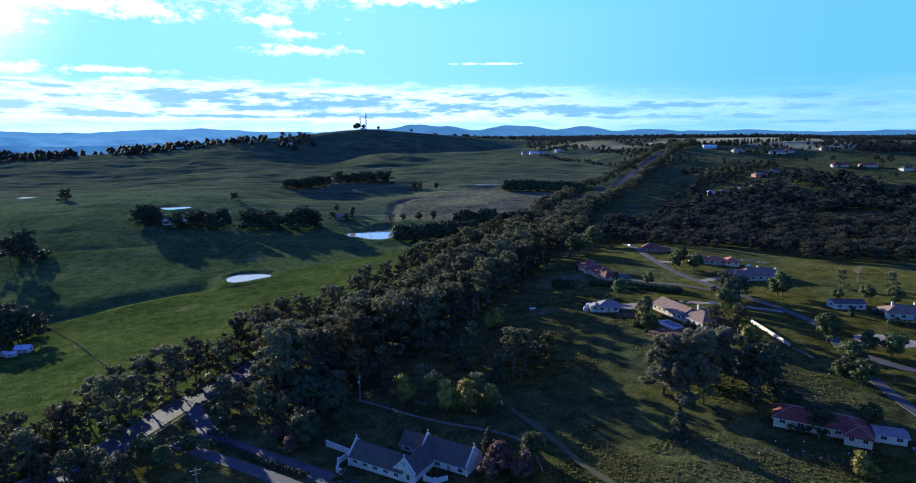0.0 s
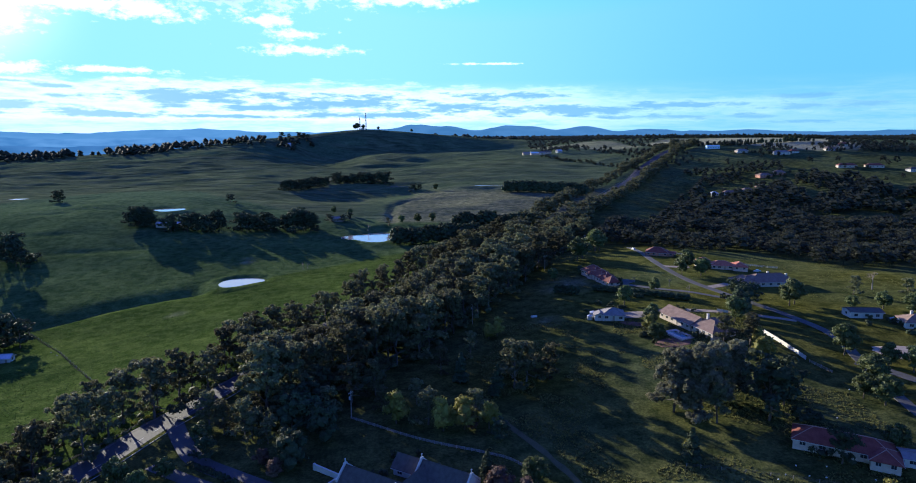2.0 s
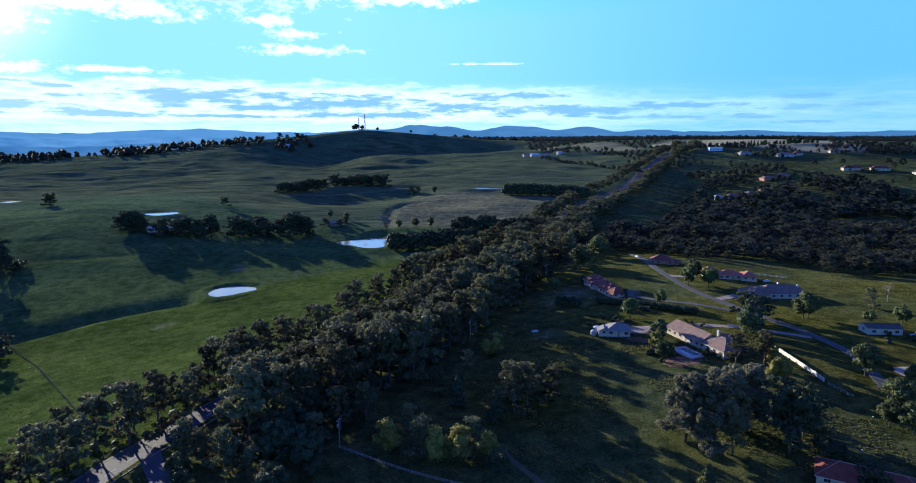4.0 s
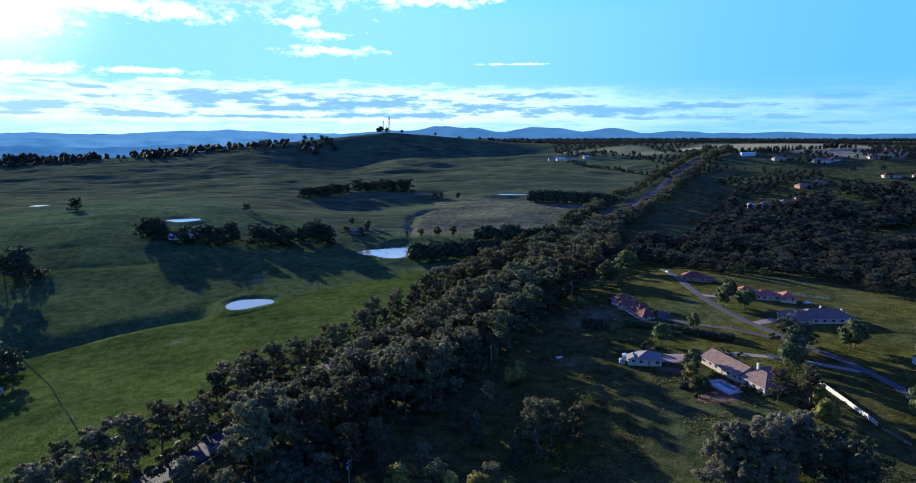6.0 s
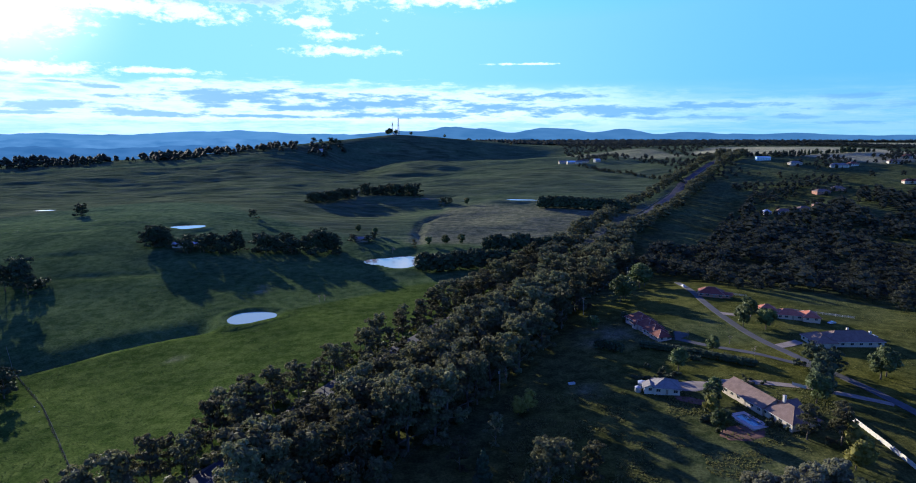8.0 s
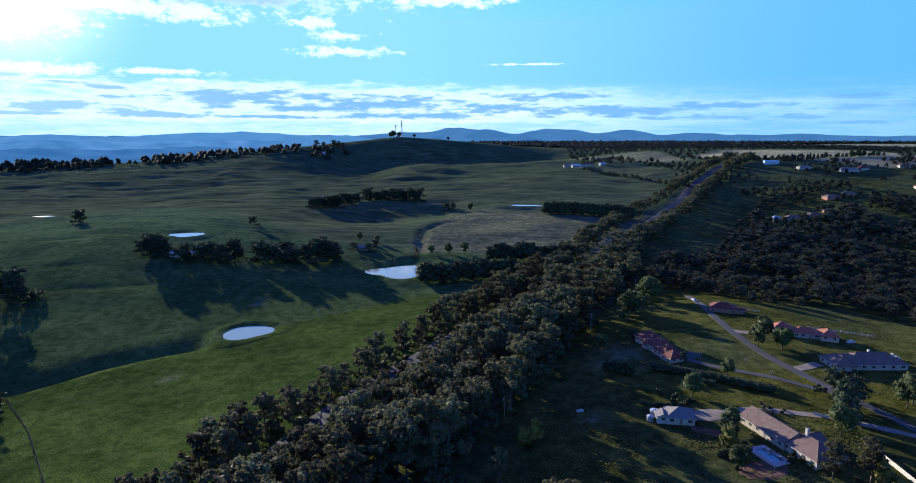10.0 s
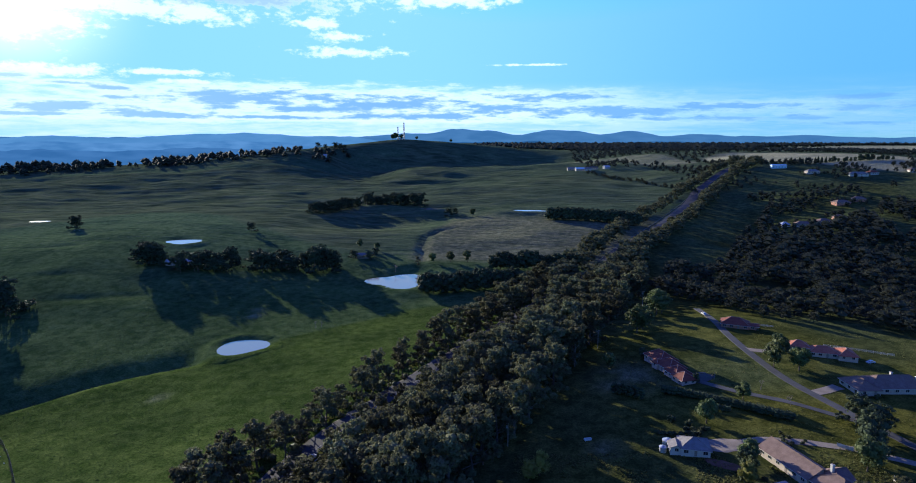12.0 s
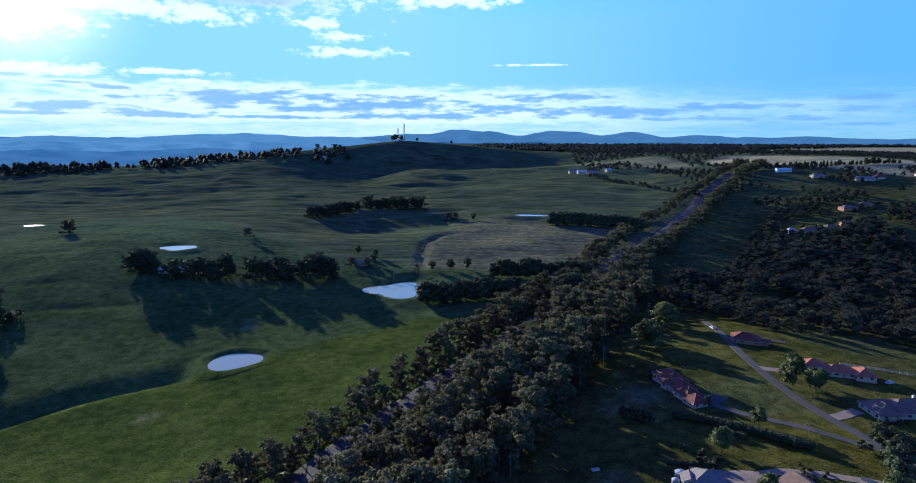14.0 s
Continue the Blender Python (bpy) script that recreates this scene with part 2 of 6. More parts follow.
GREY_RAIL = material("weathered_pale_rail", (0.15, 0.145, 0.14), (0.27, 0.26, 0.25), 1.2, 0.8, 8, 0.15)
FENCE_WHITE = material("weathered_white_paint", (0.34, 0.32, 0.28), (0.54, 0.51, 0.46), 1.2, 0.7, 8, 0.15)
LATTICE = material("dull_steel_lattice", (0.05, 0.055, 0.062), (0.10, 0.105, 0.115), 0.6, 0.55, 8, 0, metal=0.3)
GLASS = material("dark_window_glass", (0.02, 0.024, 0.03), (0.035, 0.04, 0.05), 1.0, 0.08, 4, 0, spec=0.6)
CAR_WHITE = material("dusty_white_paint", (0.40, 0.40, 0.39), (0.50, 0.50, 0.49), 0.5, 0.25, 4, 0, spec=0.5)
CAR_DARK = material("dark_car_paint", (0.03, 0.035, 0.05), (0.05, 0.055, 0.07), 0.5, 0.25, 4, 0, spec=0.5)
RUBBER = material("tyre_rubber", (0.015, 0.015, 0.015), (0.03, 0.03, 0.03), 2.0, 0.9, 6, 0)
MULCH = material("red_mulch_bed", (0.085, 0.045, 0.032), (0.15, 0.085, 0.06), 0.4, 0.95, 16, 0.5)
FLEECE = material("pale_stone", (0.45, 0.43, 0.38), (0.62, 0.6, 0.55), 2.0, 0.9, 6, 0.2)


def water_material(name, deep):
    m = bpy.data.materials.new(name)
    m.use_nodes = True
    t = m.node_tree
    b = t.nodes["Principled BSDF"]
    b.inputs["Base Color"].default_value, b.inputs["Roughness"].default_value = (*deep, 1), 0.06
    b.inputs["IOR"].default_value, b.inputs["Specular IOR Level"].default_value = 1.4, 1.0
    n, bn = t.nodes.new("ShaderNodeTexNoise"), t.nodes.new("ShaderNodeBump")
    n.inputs["Scale"].default_value, n.inputs["Detail"].default_value = 0.6, 4.0
    t.links.new(t.nodes.new("ShaderNodeTexCoord").outputs["Object"], n.inputs["Vector"])
    bn.inputs["Strength"].default_value, bn.inputs["Distance"].default_value = 0.10, 0.06
    t.links.new(n.outputs["Fac"], bn.inputs["Height"])
    t.links.new(bn.outputs[0], b.inputs["Normal"])
    return m


WATER = water_material("farm_water", (0.20, 0.19, 0.185))
POOL_WATER = water_material("pool_water", (0.17, 0.25, 0.30))
# swells and hollows of the land: x, y, reach, height
NEAR_SWELLS = (
    (180, 330, 110, 14.2), (-260, 320, 110, -15.5), (2500, 300, 900, 33.9), (-85, 513, 60, -3.9), (580, 260, 160, 28.4),
    (-370, 650, 110, 9.5), (144, 445, 60, 5.2), (100, 600, 60, -3.7), (190, 365, 60, -5.4), (-400, 400, 80, -8.5),
    (-174, 589, 60, -2.5),
)
FAR_SWELLS = (
    (-2500, 2500, 900, -117.7), (740, 1180, 360, 14.7), (-277, 1877, 240, 28), (420, 740, 160, -10.3), (-1190, 1588, 360, -19.4),
    (1200, 1100, 240, 36.2), (-1600, 2000, 160, -18.1), (1500, 700, 60, 14.2), (70, 1090, 110, 12), (-800, 2300, 110, -11.6),
    (-300, 2600, 360, -25), (-1500, 800, 360, 8.8), (-700, 1060, 160, -10.2), (1200, 1700, 240, -6.4), (-450, 1630, 160, 10.4),
    (-220, 1380, 160, -7), (-230, 1640, 120, -20), (-40, 1640, 130, -20), (130, 1650, 120, -14), (620, 1180, 210, 34),
    (440, 1120, 70, 10), (-240, 1835, 80, 12), (-90, 1845, 90, 9), (50, 1850, 80, 5), (-230, 1700, 70, -12),
    (-60, 1700, 80, -12), (-330, 1690, 90, -9), (-160, 1690, 80, -8), (20, 1700, 85, -11), (110, 1705, 80, -11),
    (190, 1720, 70, -7), (-165, 880, 52, -12), (-90, 895, 42, -7), (-320, 1470, 85, -17), (-330, 1570, 80, -22),
    (-285, 1370, 65, -9), (-350, 1640, 70, -12), (-205, 1390, 36, 8), (-140, 1405, 28, 6), (-95, 1345, 30, 7),
    (-340, 1835, 90, 8), (-420, 760, 110, 5), (275, 790, 55, -9), (345, 915, 50, -7),
)

ROAD = ((-150, 118), (-122, 155), (-110, 182), (-102, 212), (-91.5, 240), (-78, 284), (-64, 325), (-30, 394), (23, 500), (80, 617), (139, 736), (222, 889), (305, 1043), (372, 1140), (430, 1215), (500, 1300))
LANE = ((150, 150), (149, 190), (151, 212), (156, 238), (161, 264), (157, 290), (150, 316), (144, 338), (137, 366), (134, 400), (134, 430), (137, 462), (139, 500))
SIDE_ROAD = ((-99, 214), (-90, 200), (-79, 186), (-64, 176), (-49, 167), (-25, 152), (0, 138))
SIDE_LANE = ((-92, 184), (-79, 176), (-63, 167), (-50, 159), (-30, 146))
CREEK = ((-285, 346), (-252, 364), (-232, 384), (-212, 400), (-188, 414), (-166, 424))
# short worn banks in the pasture: x, y, half length, half width, turn, depth
HOLLOWS = ((-316, 521, 24, 7, 12, 1.2), (-284, 530, 14, 5, -6, 1.0), (-430, 655, 30, 8, 10, 1.8), (-372, 566, 20, 6, 14, 0.8))
GULLY = ((-66, 640), (-75, 700), (-78, 760), (-66, 805), (-38, 832))
LOT_TRACK = ((16, 204), (22, 192), (27, 183), (36, 163), (43, 153), (55, 138))
# farm ponds: x, y, half length, half width, turn of the long side in degrees, seed
PONDS = ((-156, 442.5, 15, 15, 25, 1), (-85, 594, 23, 25, 0, 2), (-318, 681, 17, 14, 20, 3), (44, 914, 25, 7, -5, 4), (-598, 842, 14, 5, 5, 5), (-96, 968, 17, 7, -10, 6))


def smooth(a, b, v):
    u = np.clip((np.asarray(v, float) - a) / (b - a), 0, 1)
    return u * u * (3 - 2 * u)


LATTICE_VALUES = np.random.RandomState(7).rand(512, 512)


def value_noise(x, y, size):
    """Smooth noise from 0 to 1 with bumps of about that size in metres."""
    x, y = np.asarray(x, float) / size + 1000.3, np.asarray(y, float) / size + 1000.7
    i, j = np.floor(x).astype(int), np.floor(y).astype(int)
    u, v = x - i, y - j
    u, v = u * u * (3 - 2 * u), v * v * (3 - 2 * v)
    g = lambda a, b: LATTICE_VALUES[a % 512, b % 512]
    return (g(i, j) * (1 - u) + g(i + 1, j) * u) * (1 - v) + (g(i, j + 1) * (1 - u) + g(i + 1, j + 1) * u) * v


def to_line(x, y, line):
    """Distance to a line of points, which side of it (left is positive), and the share of the way along."""
    x, y = np.asarray(x, float), np.asarray(y, float)
    best, side, along = np.full(x.shape, 1e9), np.zeros(x.shape), np.zeros(x.shape)
    for n, ((ax, ay), (bx, by)) in enumerate(zip(line, line[1:])):
        dx, dy = bx - ax, by - ay
        u = np.clip(((x - ax) * dx + (y - ay) * dy) / (dx * dx + dy * dy), 0, 1)
        d = np.hypot(x - ax - u * dx, y - ay - u * dy)
        near = d < best
        best = np.where(near, d, best)
        side = np.where(near, np.sign(dx * (y - ay) - dy * (x - ax)), side)
        along = np.where(near, (n + u) / (len(line) - 1), along)
    return best, side, along


def land(x, y):
    """The broad shape of the land."""
    x, y = np.asarray(x, float), np.asarray(y, float)
    z = 4 + 20 * smooth(450, 950, y) + 66 * smooth(950, 1750, y) - 112 * smooth(600, 1500, -x) * smooth(1750, 2500, y)
    for sx_, sy_, r, h in NEAR_SWELLS + FAR_SWELLS:
        z = z + h * np.exp(-((x - sx_) ** 2 + (y - sy_) ** 2) / (2 * r * r))
    return z


def pond_shape(x, y, pond):
    """Below 1 inside a pond; its rim wavers."""
    px, py, a, b, deg, seed = pond
    c_, s_ = math.cos(radians(deg)), math.sin(radians(deg))
    u, v = (np.asarray(x) - px) * c_ + (np.asarray(y) - py) * s_, -(np.asarray(x) - px) * s_ + (np.asarray(y) - py) * c_
    ang = np.arctan2(v / b, u / a)
    if seed == 2:                    # the pond below the farm is a rounded triangle
        return np.hypot(u / a, v / b) / (1 + 0.24 * np.cos(3 * (ang - 1.08)) + 0.08 * np.cos(ang + 0.7))
    return np.hypot(u / a, v / b) / (1 + 0.10 * np.sin(2 * ang + seed) + 0.07 * np.sin(3 * ang + 2.1 * seed))


POND_LEVEL = [float(land(p[0], p[1])) + (-0.6 if p[3] > 10 else 1.2) for p in PONDS]


def ground(x, y):
    """The height of the ground, with its relief, ponds, banks and road beds."""
    x, y = np.asarray(x, float), np.asarray(y, float)
    z = land(x, y)
    hilly = smooth(480, 760, y) * (1 - smooth(60, 260, x - 0.25 * y)) * (1 - smooth(2100, 2600, y))
    rough = 1 - np.abs(2 * value_noise(x + 0.35 * y, y - 0.2 * x, 95) - 1)
    rough = 3.2 * (rough - 0.62) + 3.0 * (value_noise(x * 0.6, y + 0.3 * x, 44) - 0.5) + 2.2 * (value_noise(x * 0.35, y + 0.2 * x, 19) - 0.5)
    z = z + rough * hilly * (0.62 + 0.60 * smooth(900, 1350, y)) * (1 - 0.65 * smooth(1540, 1680, y))
    # banks worn into the grazed hillside, lying along the slope
    banks_ = smooth(0.40, 0.56, value_noise(x * 0.30 + 0.1 * y, y + 0.12 * x, 46)) + 0.8 * smooth(0.42, 0.58, value_noise(x * 0.20 + 70, y - 0.1 * x, 22)) + 0.6 * smooth(0.42, 0.58, value_noise(x * 0.16 + 20, y + 0.05 * x, 15))
    z = z + 1.5 * banks_ * hilly * smooth(820, 1000, y) * (1 - smooth(1560, 1660, y)) * (1 - smooth(-120, 60, x - 0.15 * (y - 900)))
    z = z + 9.0 * hilly * smooth(1200, 1330, y) * (1 - smooth(1500, 1650, y)) * smooth(-330, -200, x) * (value_noise(x, y, 90) - 0.45)
    z = z + (1 - hilly) * (0.9 * (value_noise(x, y, 33) - 0.5) + 0.35 * (value_noise(x, y, 11) - 0.5)) * (1 - smooth(900, 1300, y))
    # a terrace bank that drops to the creek
    d, side, along = to_line(x, y, CREEK)
    fade = smooth(0.0, 0.12, along) * (1 - 0.6 * smooth(0.85, 1.0, along))
    z = z - 4.6 * fade * np.exp(-(d / 17.0) ** 2) * np.where(side > 0, 1.0, np.exp(-(d / 4.0) ** 2))
    for hx, hy, l_, w_, deg, deep in HOLLOWS:
        c_, s_ = math.cos(radians(deg)), math.sin(radians(deg))
        u, v = (x - hx) * c_ + (y - hy) * s_, -(x - hx) * s_ + (y - hy) * c_
        z = z - deep * np.exp(-(u / l_) ** 2 - (v / w_) ** 2)
    d, _, along = to_line(x, y, GULLY)
    z = z - 2.6 * np.exp(-(d / 5.0) ** 2) * smooth(0.0, 0.1, along) * (1 - smooth(0.8, 1.0, along))
    for pond, level in zip(PONDS, POND_LEVEL):
        e = pond_shape(x, y, pond)
        rim = 1 - smooth(1.0, 1.9 if pond[3] > 10 else 3.4, e)
        z = z * (1 - rim) + (level + 0.45 + (2.4 if pond[5] == 1 else 0.2) * np.exp(-((e - 1.42) / 0.2) ** 2)) * rim
        z = np.where(e < 1.12, np.minimum(z, level - 1.0 + 1.45 * smooth(0.7, 1.12, e)), z)
    for line, wide in ((ROAD, 11.0), (LANE, 5.0), (SIDE_ROAD, 5.0), (SIDE_LANE, 3.5)):
        d, _, along = to_line(x, y, line)
        keep = smooth(wide * 0.6, wide * 1.6, d)
        z = np.where(d < wide * 1.7, z * keep + (land(x, y) - 0.12) * (1 - keep), z)
    return z


def mesh_of(name, verts, faces, mats, smooth_shade=False):
    me = bpy.data.meshes.new(name)
    me.from_pydata([tuple(v) for v in verts], [], [tuple(f) for f in faces])
    for m in (mats if isinstance(mats, (list, tuple)) else [mats]):
        me.materials.append(m)
    if smooth_shade:
        me.polygons.foreach_set("use_smooth", [True] * len(me.polygons))
    me.update()
    return me


# ---------------------------------------------------------------- the ground, one sheet
def steps(*stretches):
    out = []
    for a, b, s in stretches:
        out += list(np.arange(a, b, s))
    return np.array(out + [stretches[-1][1]], float)


gx = steps((-4900, -1300, 150), (-1300, -700, 20), (-700, -420, 7), (-420, 300, 4.5), (300, 700, 8), (700, 1300, 20), (1300, 4900, 150))
gy = steps((-600, 100, 35), (100, 650, 4.5), (650, 1350, 6.5), (1350, 2100, 10), (2100, 2700, 40), (2700, 4850, 150))
GX, GY = np.meshgrid(gx, gy)
GZ = ground(GX, GY)
nx, ny = len(gx), len(gy)
idx = np.arange(nx * ny).reshape(ny, nx)
quads = np.stack([idx[:-1, :-1], idx[:-1, 1:], idx[1:, 1:], idx[1:, :-1]], -1).reshape(-1, 4)


def g1(x, y):
    """The height of the ground's sheet at one place."""
    i, j = min(max(int(np.searchsorted(gx, x)) - 1, 0), nx - 2), min(max(int(np.searchsorted(gy, y)) - 1, 0), ny - 2)
    u, v = (x - gx[i]) / (gx[i + 1] - gx[i]), (y - gy[j]) / (gy[j + 1] - gy[j])
    return float((GZ[j, i] * (1 - u) + GZ[j, i + 1] * u) * (1 - v) + (GZ[j + 1, i] * (1 - u) + GZ[j + 1, i + 1] * u) * v)


def in_field(x, y, field, wob):
    """1 inside a long field (mid x, mid y, half length, half width, turn), 0 outside."""
    fx, fy, a, b, deg = field
    c_, s_ = math.cos(radians(deg)), math.sin(radians(deg))
    u, v = ((x - fx) * c_ + (y - fy) * s_) / a, (-(x - fx) * s_ + (y - fy) * c_) / b
    return 1 - smooth(0.92, 1.08, (np.abs(u) ** 4 + np.abs(v) ** 4) ** 0.25 + wob)


def ground_zones(x, y):
    """Shares of: lush pasture, dry hill grass, pale stubble, bleached far crop."""
    wob = 60 * (value_noise(x, y, 70) - 0.5) + 22 * (value_noise(x, y, 21) - 0.5)
    d, side, _ = to_line(x, y, ROAD)
    left = side > 0
    dc, cside, _ = to_line(x, y, CREEK + ((-120, 470), (-60, 520), (-20, 545)))
    lush = np.where(left, np.maximum(smooth(-6, 6, -cside * dc + 0.15 * wob) * (1 - smooth(520, 560, y + 0.3 * wob)), 0.62 * (1 - smooth(480, 860, y + wob))), (0.84 + 0.5 * (value_noise(x, y, 45) - 0.5)) * (1 - 0.25 * smooth(620, 900, y) - 0.4 * smooth(1000, 1200, y)))
    dry = np.where(left, smooth(760, 980, y - 0.25 * x + 2 * wob) * smooth(-330, -60, x + wob + 0.12 * (y - 900)) * (0.75 + 0.5 * (value_noise(x, y, 130) - 0.5)), 0.25 * smooth(900, 1100, y))
    green_edge = np.interp(x, (-900, -640, -590, -560, -510, -430, -349, -283, -200, -100), (720, 745, 800, 870, 925, 900, 850, 785, 705, 660))
    rough_hill = np.where(left, smooth(-8, 14, y - green_edge + 0.35 * wob) * (1 - 0.65 * smooth(1380, 1440, y) * smooth(0.50, 0.58, value_noise(x * 0.25, y, 34))), 0.0)
    dry = np.maximum(dry, rough_hill * (1 - smooth(-150, 0, x)) * (0.72 + 0.4 * value_noise(x * 0.5, y, 40)))
    lush = lush * (1 - rough_hill)
    stubble = np.where(left, smooth(640, 665, y + 0.2 * wob) * (1 - smooth(850, 930, y + 0.4 * wob)) * smooth(-95, -70, x - 0.1 * (y - 700) + 0.2 * wob), 0.0)
    crop = np.maximum(in_field(x, y, (590, 1285, 215, 105, 118), 0.10 * wob / 25), in_field(x, y, (1560, 2600, 900, 330, 42), 0.1 * wob / 25))
    crop = np.maximum(crop, in_field(x, y, (150, 1560, 130, 40, 150), 0.1 * wob / 25) * 0.5)
    crop = np.maximum(crop, in_field(x, y, (330, 1480, 60, 130, 10), 0.1 * wob / 25) * 0.5)
    crop = np.maximum(crop, smooth(2300, 2500, y) * smooth(0.66, 0.72, value_noise(x * 0.3, y, 220)) * smooth(0, 500, x))
    for bx, by, r, much in ((67, 371, 13, 0.30), (60, 362, 9, 0.2), (-172, 372, 4, 0.5), (45, 303, 5, 0.22), (-172, 500, 5, 0.4), (-174, 512, 4, 0.3)):
        crop = np.maximum(crop, much * np.exp(-((x - bx) ** 2 + (y - by) ** 2) / (r * r)) * smooth(0.15, 0.6, value_noise(x, y, 7)) * 1.4)
    return np.clip(np.stack([lush, dry, stubble, crop], -1), 0, 1)


me = bpy.data.meshes.new("ground")
me.from_pydata(np.stack([GX, GY, GZ], -1).reshape(-1, 3).tolist(), [], quads.tolist())
me.polygons.foreach_set("use_smooth", [True] * len(me.polygons))
lots = me.attributes.new("lots", "FLOAT", "POINT")
lots.data.foreach_set("value", np.where(to_line(GX.ravel(), GY.ravel(), ROAD)[1] > 0, 0.0, 1.0 + in_field(GX.ravel(), GY.ravel(), (185, 375, 130, 100, -12), 0.0)).astype(np.float32))
hills = me.attributes.new("hilly", "FLOAT", "POINT")
hills.data.foreach_set("value", (0.75 * smooth(560, 760, GY.ravel())).astype(np.float32))
zone = me.color_attributes.new("zone", "FLOAT_COLOR", "POINT")
zone.data.foreach_set("color", ground_zones(GX.ravel(), GY.ravel()).astype(np.float32).ravel())


def ground_material():
    m = bpy.data.materials.new("pasture")
    m.use_nodes = True
    t = m.node_tree
    b = t.nodes["Principled BSDF"]
    b.inputs["Roughness"].default_value, b.inputs["Specular IOR Level"].default_value = 0.95, 0.0
    at = t.nodes.new("ShaderNodeTexCoord").outputs["Object"]

    def tex(scale, detail=4.0, stretch=None):
        n = t.nodes.new("ShaderNodeTexNoise")
        v = at
        if stretch:
            mp = t.nodes.new("ShaderNodeMapping")
            mp.inputs["Scale"].default_value = stretch
            mp.inputs["Rotation"].default_value = (0, 0, 0.5)
            t.links.new(at, mp.inputs["Vector"])
            v = mp.outputs[0]
        t.links.new(v, n.inputs["Vector"])
        n.inputs["Scale"].default_value, n.inputs["Detail"].default_value, n.inputs["Roughness"].default_value = scale, detail, 0.65
        return n.outputs["Fac"]

    def ramp(v, low, high):
        r = t.nodes.new("ShaderNodeMapRange")
        t.links.new(v, r.inputs[0])
        r.inputs[1].default_value, r.inputs[2].default_value = low, high
        return r.outputs[0]

    def mix(f, a, c2):
        n = t.nodes.new("ShaderNodeMix")
        n.data_type = "RGBA"
        t.links.new(f, n.inputs[0])
        for s, v in ((n.inputs[6], a), (n.inputs[7], c2)):
            if isinstance(v, tuple):
                s.default_value = (*v, 1)
            else:
                t.links.new(v, s)
        return n.outputs[2]

    za = t.nodes.new("ShaderNodeVertexColor")
    za.layer_name = "zone"
    sp = t.nodes.new("ShaderNodeSeparateColor")
    t.links.new(za.outputs["Color"], sp.inputs[0])
    wide, mid, fine, streak = tex(0.02), tex(0.16), tex(1.1, 6.0), tex(0.06, 5.0, (0.35, 1.6, 1))
    patch, tuft = ramp(mid, 0.38, 0.62), ramp(fine, 0.40, 0.62)
    base = mix(patch, (0.044, 0.075, 0.043), (0.082, 0.115, 0.070))
    lush = mix(patch, (0.037, 0.060, 0.014), (0.063, 0.088, 0.024))
    dry = mix(ramp(streak, 0.38, 0.62), (0.039, 0.056, 0.033), (0.097, 0.116, 0.072))
    lot = mix(patch, (0.030, 0.033, 0.009), (0.073, 0.073, 0.019))
    stubble = mix(patch, (0.080, 0.089, 0.057), (0.146, 0.151, 0.102))
    crop = mix(patch, (0.213, 0.213, 0.139), (0.295, 0.291, 0.205))
    la = t.nodes.new("ShaderNodeAttribute")
    la.attribute_name = "lots"
    lawn = mix(patch, (0.043, 0.047, 0.011), (0.088, 0.089, 0.022))
    c_ = mix(sp.outputs[0], base, mix(ramp(la.outputs["Fac"], 1.0, 2.0), mix(ramp(la.outputs["Fac"], 0.0, 1.0), lush, lot), lawn))
    c_ = mix(sp.outputs[1], c_, dry)
    c_ = mix(sp.outputs[2], c_, stubble)
    c_ = mix(za.outputs["Alpha"], c_, crop)
    worn = t.nodes.new("ShaderNodeMix")
    worn.data_type, worn.blend_type = "RGBA", "MULTIPLY"
    worn.inputs[0].default_value = 1.0
    t.links.new(c_, worn.inputs[6])
    t.links.new(mix(tuft, (0.62, 0.66, 0.60), (1.25, 1.2, 1.15)), worn.inputs[7])
    last = t.nodes.new("ShaderNodeMix")
    last.data_type, last.blend_type = "RGBA", "MULTIPLY"
    last.inputs[0].default_value = 1.0
    t.links.new(worn.outputs[2], last.inputs[6])
    t.links.new(mix(ramp(wide, 0.3, 0.7), (0.62, 0.66, 0.70), (1.28, 1.22, 1.12)), last.inputs[7])
    t.links.new(last.outputs[2], b.inputs["Base Color"])
    bn = t.nodes.new("ShaderNodeBump")
    bn.inputs["Strength"].default_value, bn.inputs["Distance"].default_value = 0.8, 0.34
    t.links.new(fine, bn.inputs["Height"])
    bn2 = t.nodes.new("ShaderNodeBump")
    bn2.inputs["Strength"].default_value, bn2.inputs["Distance"].default_value = 0.45, 0.7
    t.links.new(mid, bn2.inputs["Height"])
    far = t.nodes.new("ShaderNodeAttribute")
    far.attribute_name = "hilly"
    bn3 = t.nodes.new("ShaderNodeBump")
    bn3.inputs["Strength"].default_value, bn3.inputs["Distance"].default_value = 0.6, 4.0
    t.links.new(streak, bn3.inputs["Height"])
    t.links.new(ramp(far.outputs["Fac"], 0.0, 1.0), bn3.inputs["Strength"])
    t.links.new(bn3.outputs[0], bn2.inputs["Normal"])
    t.links.new(bn2.outputs[0], bn.inputs["Normal"])
    t.links.new(bn.outputs[0], b.inputs["Normal"])
    return m


me.materials.append(ground_material())
tagged(new("ground", me), "rolling green pasture and dry winter hill grass", "ground", kind="structure")


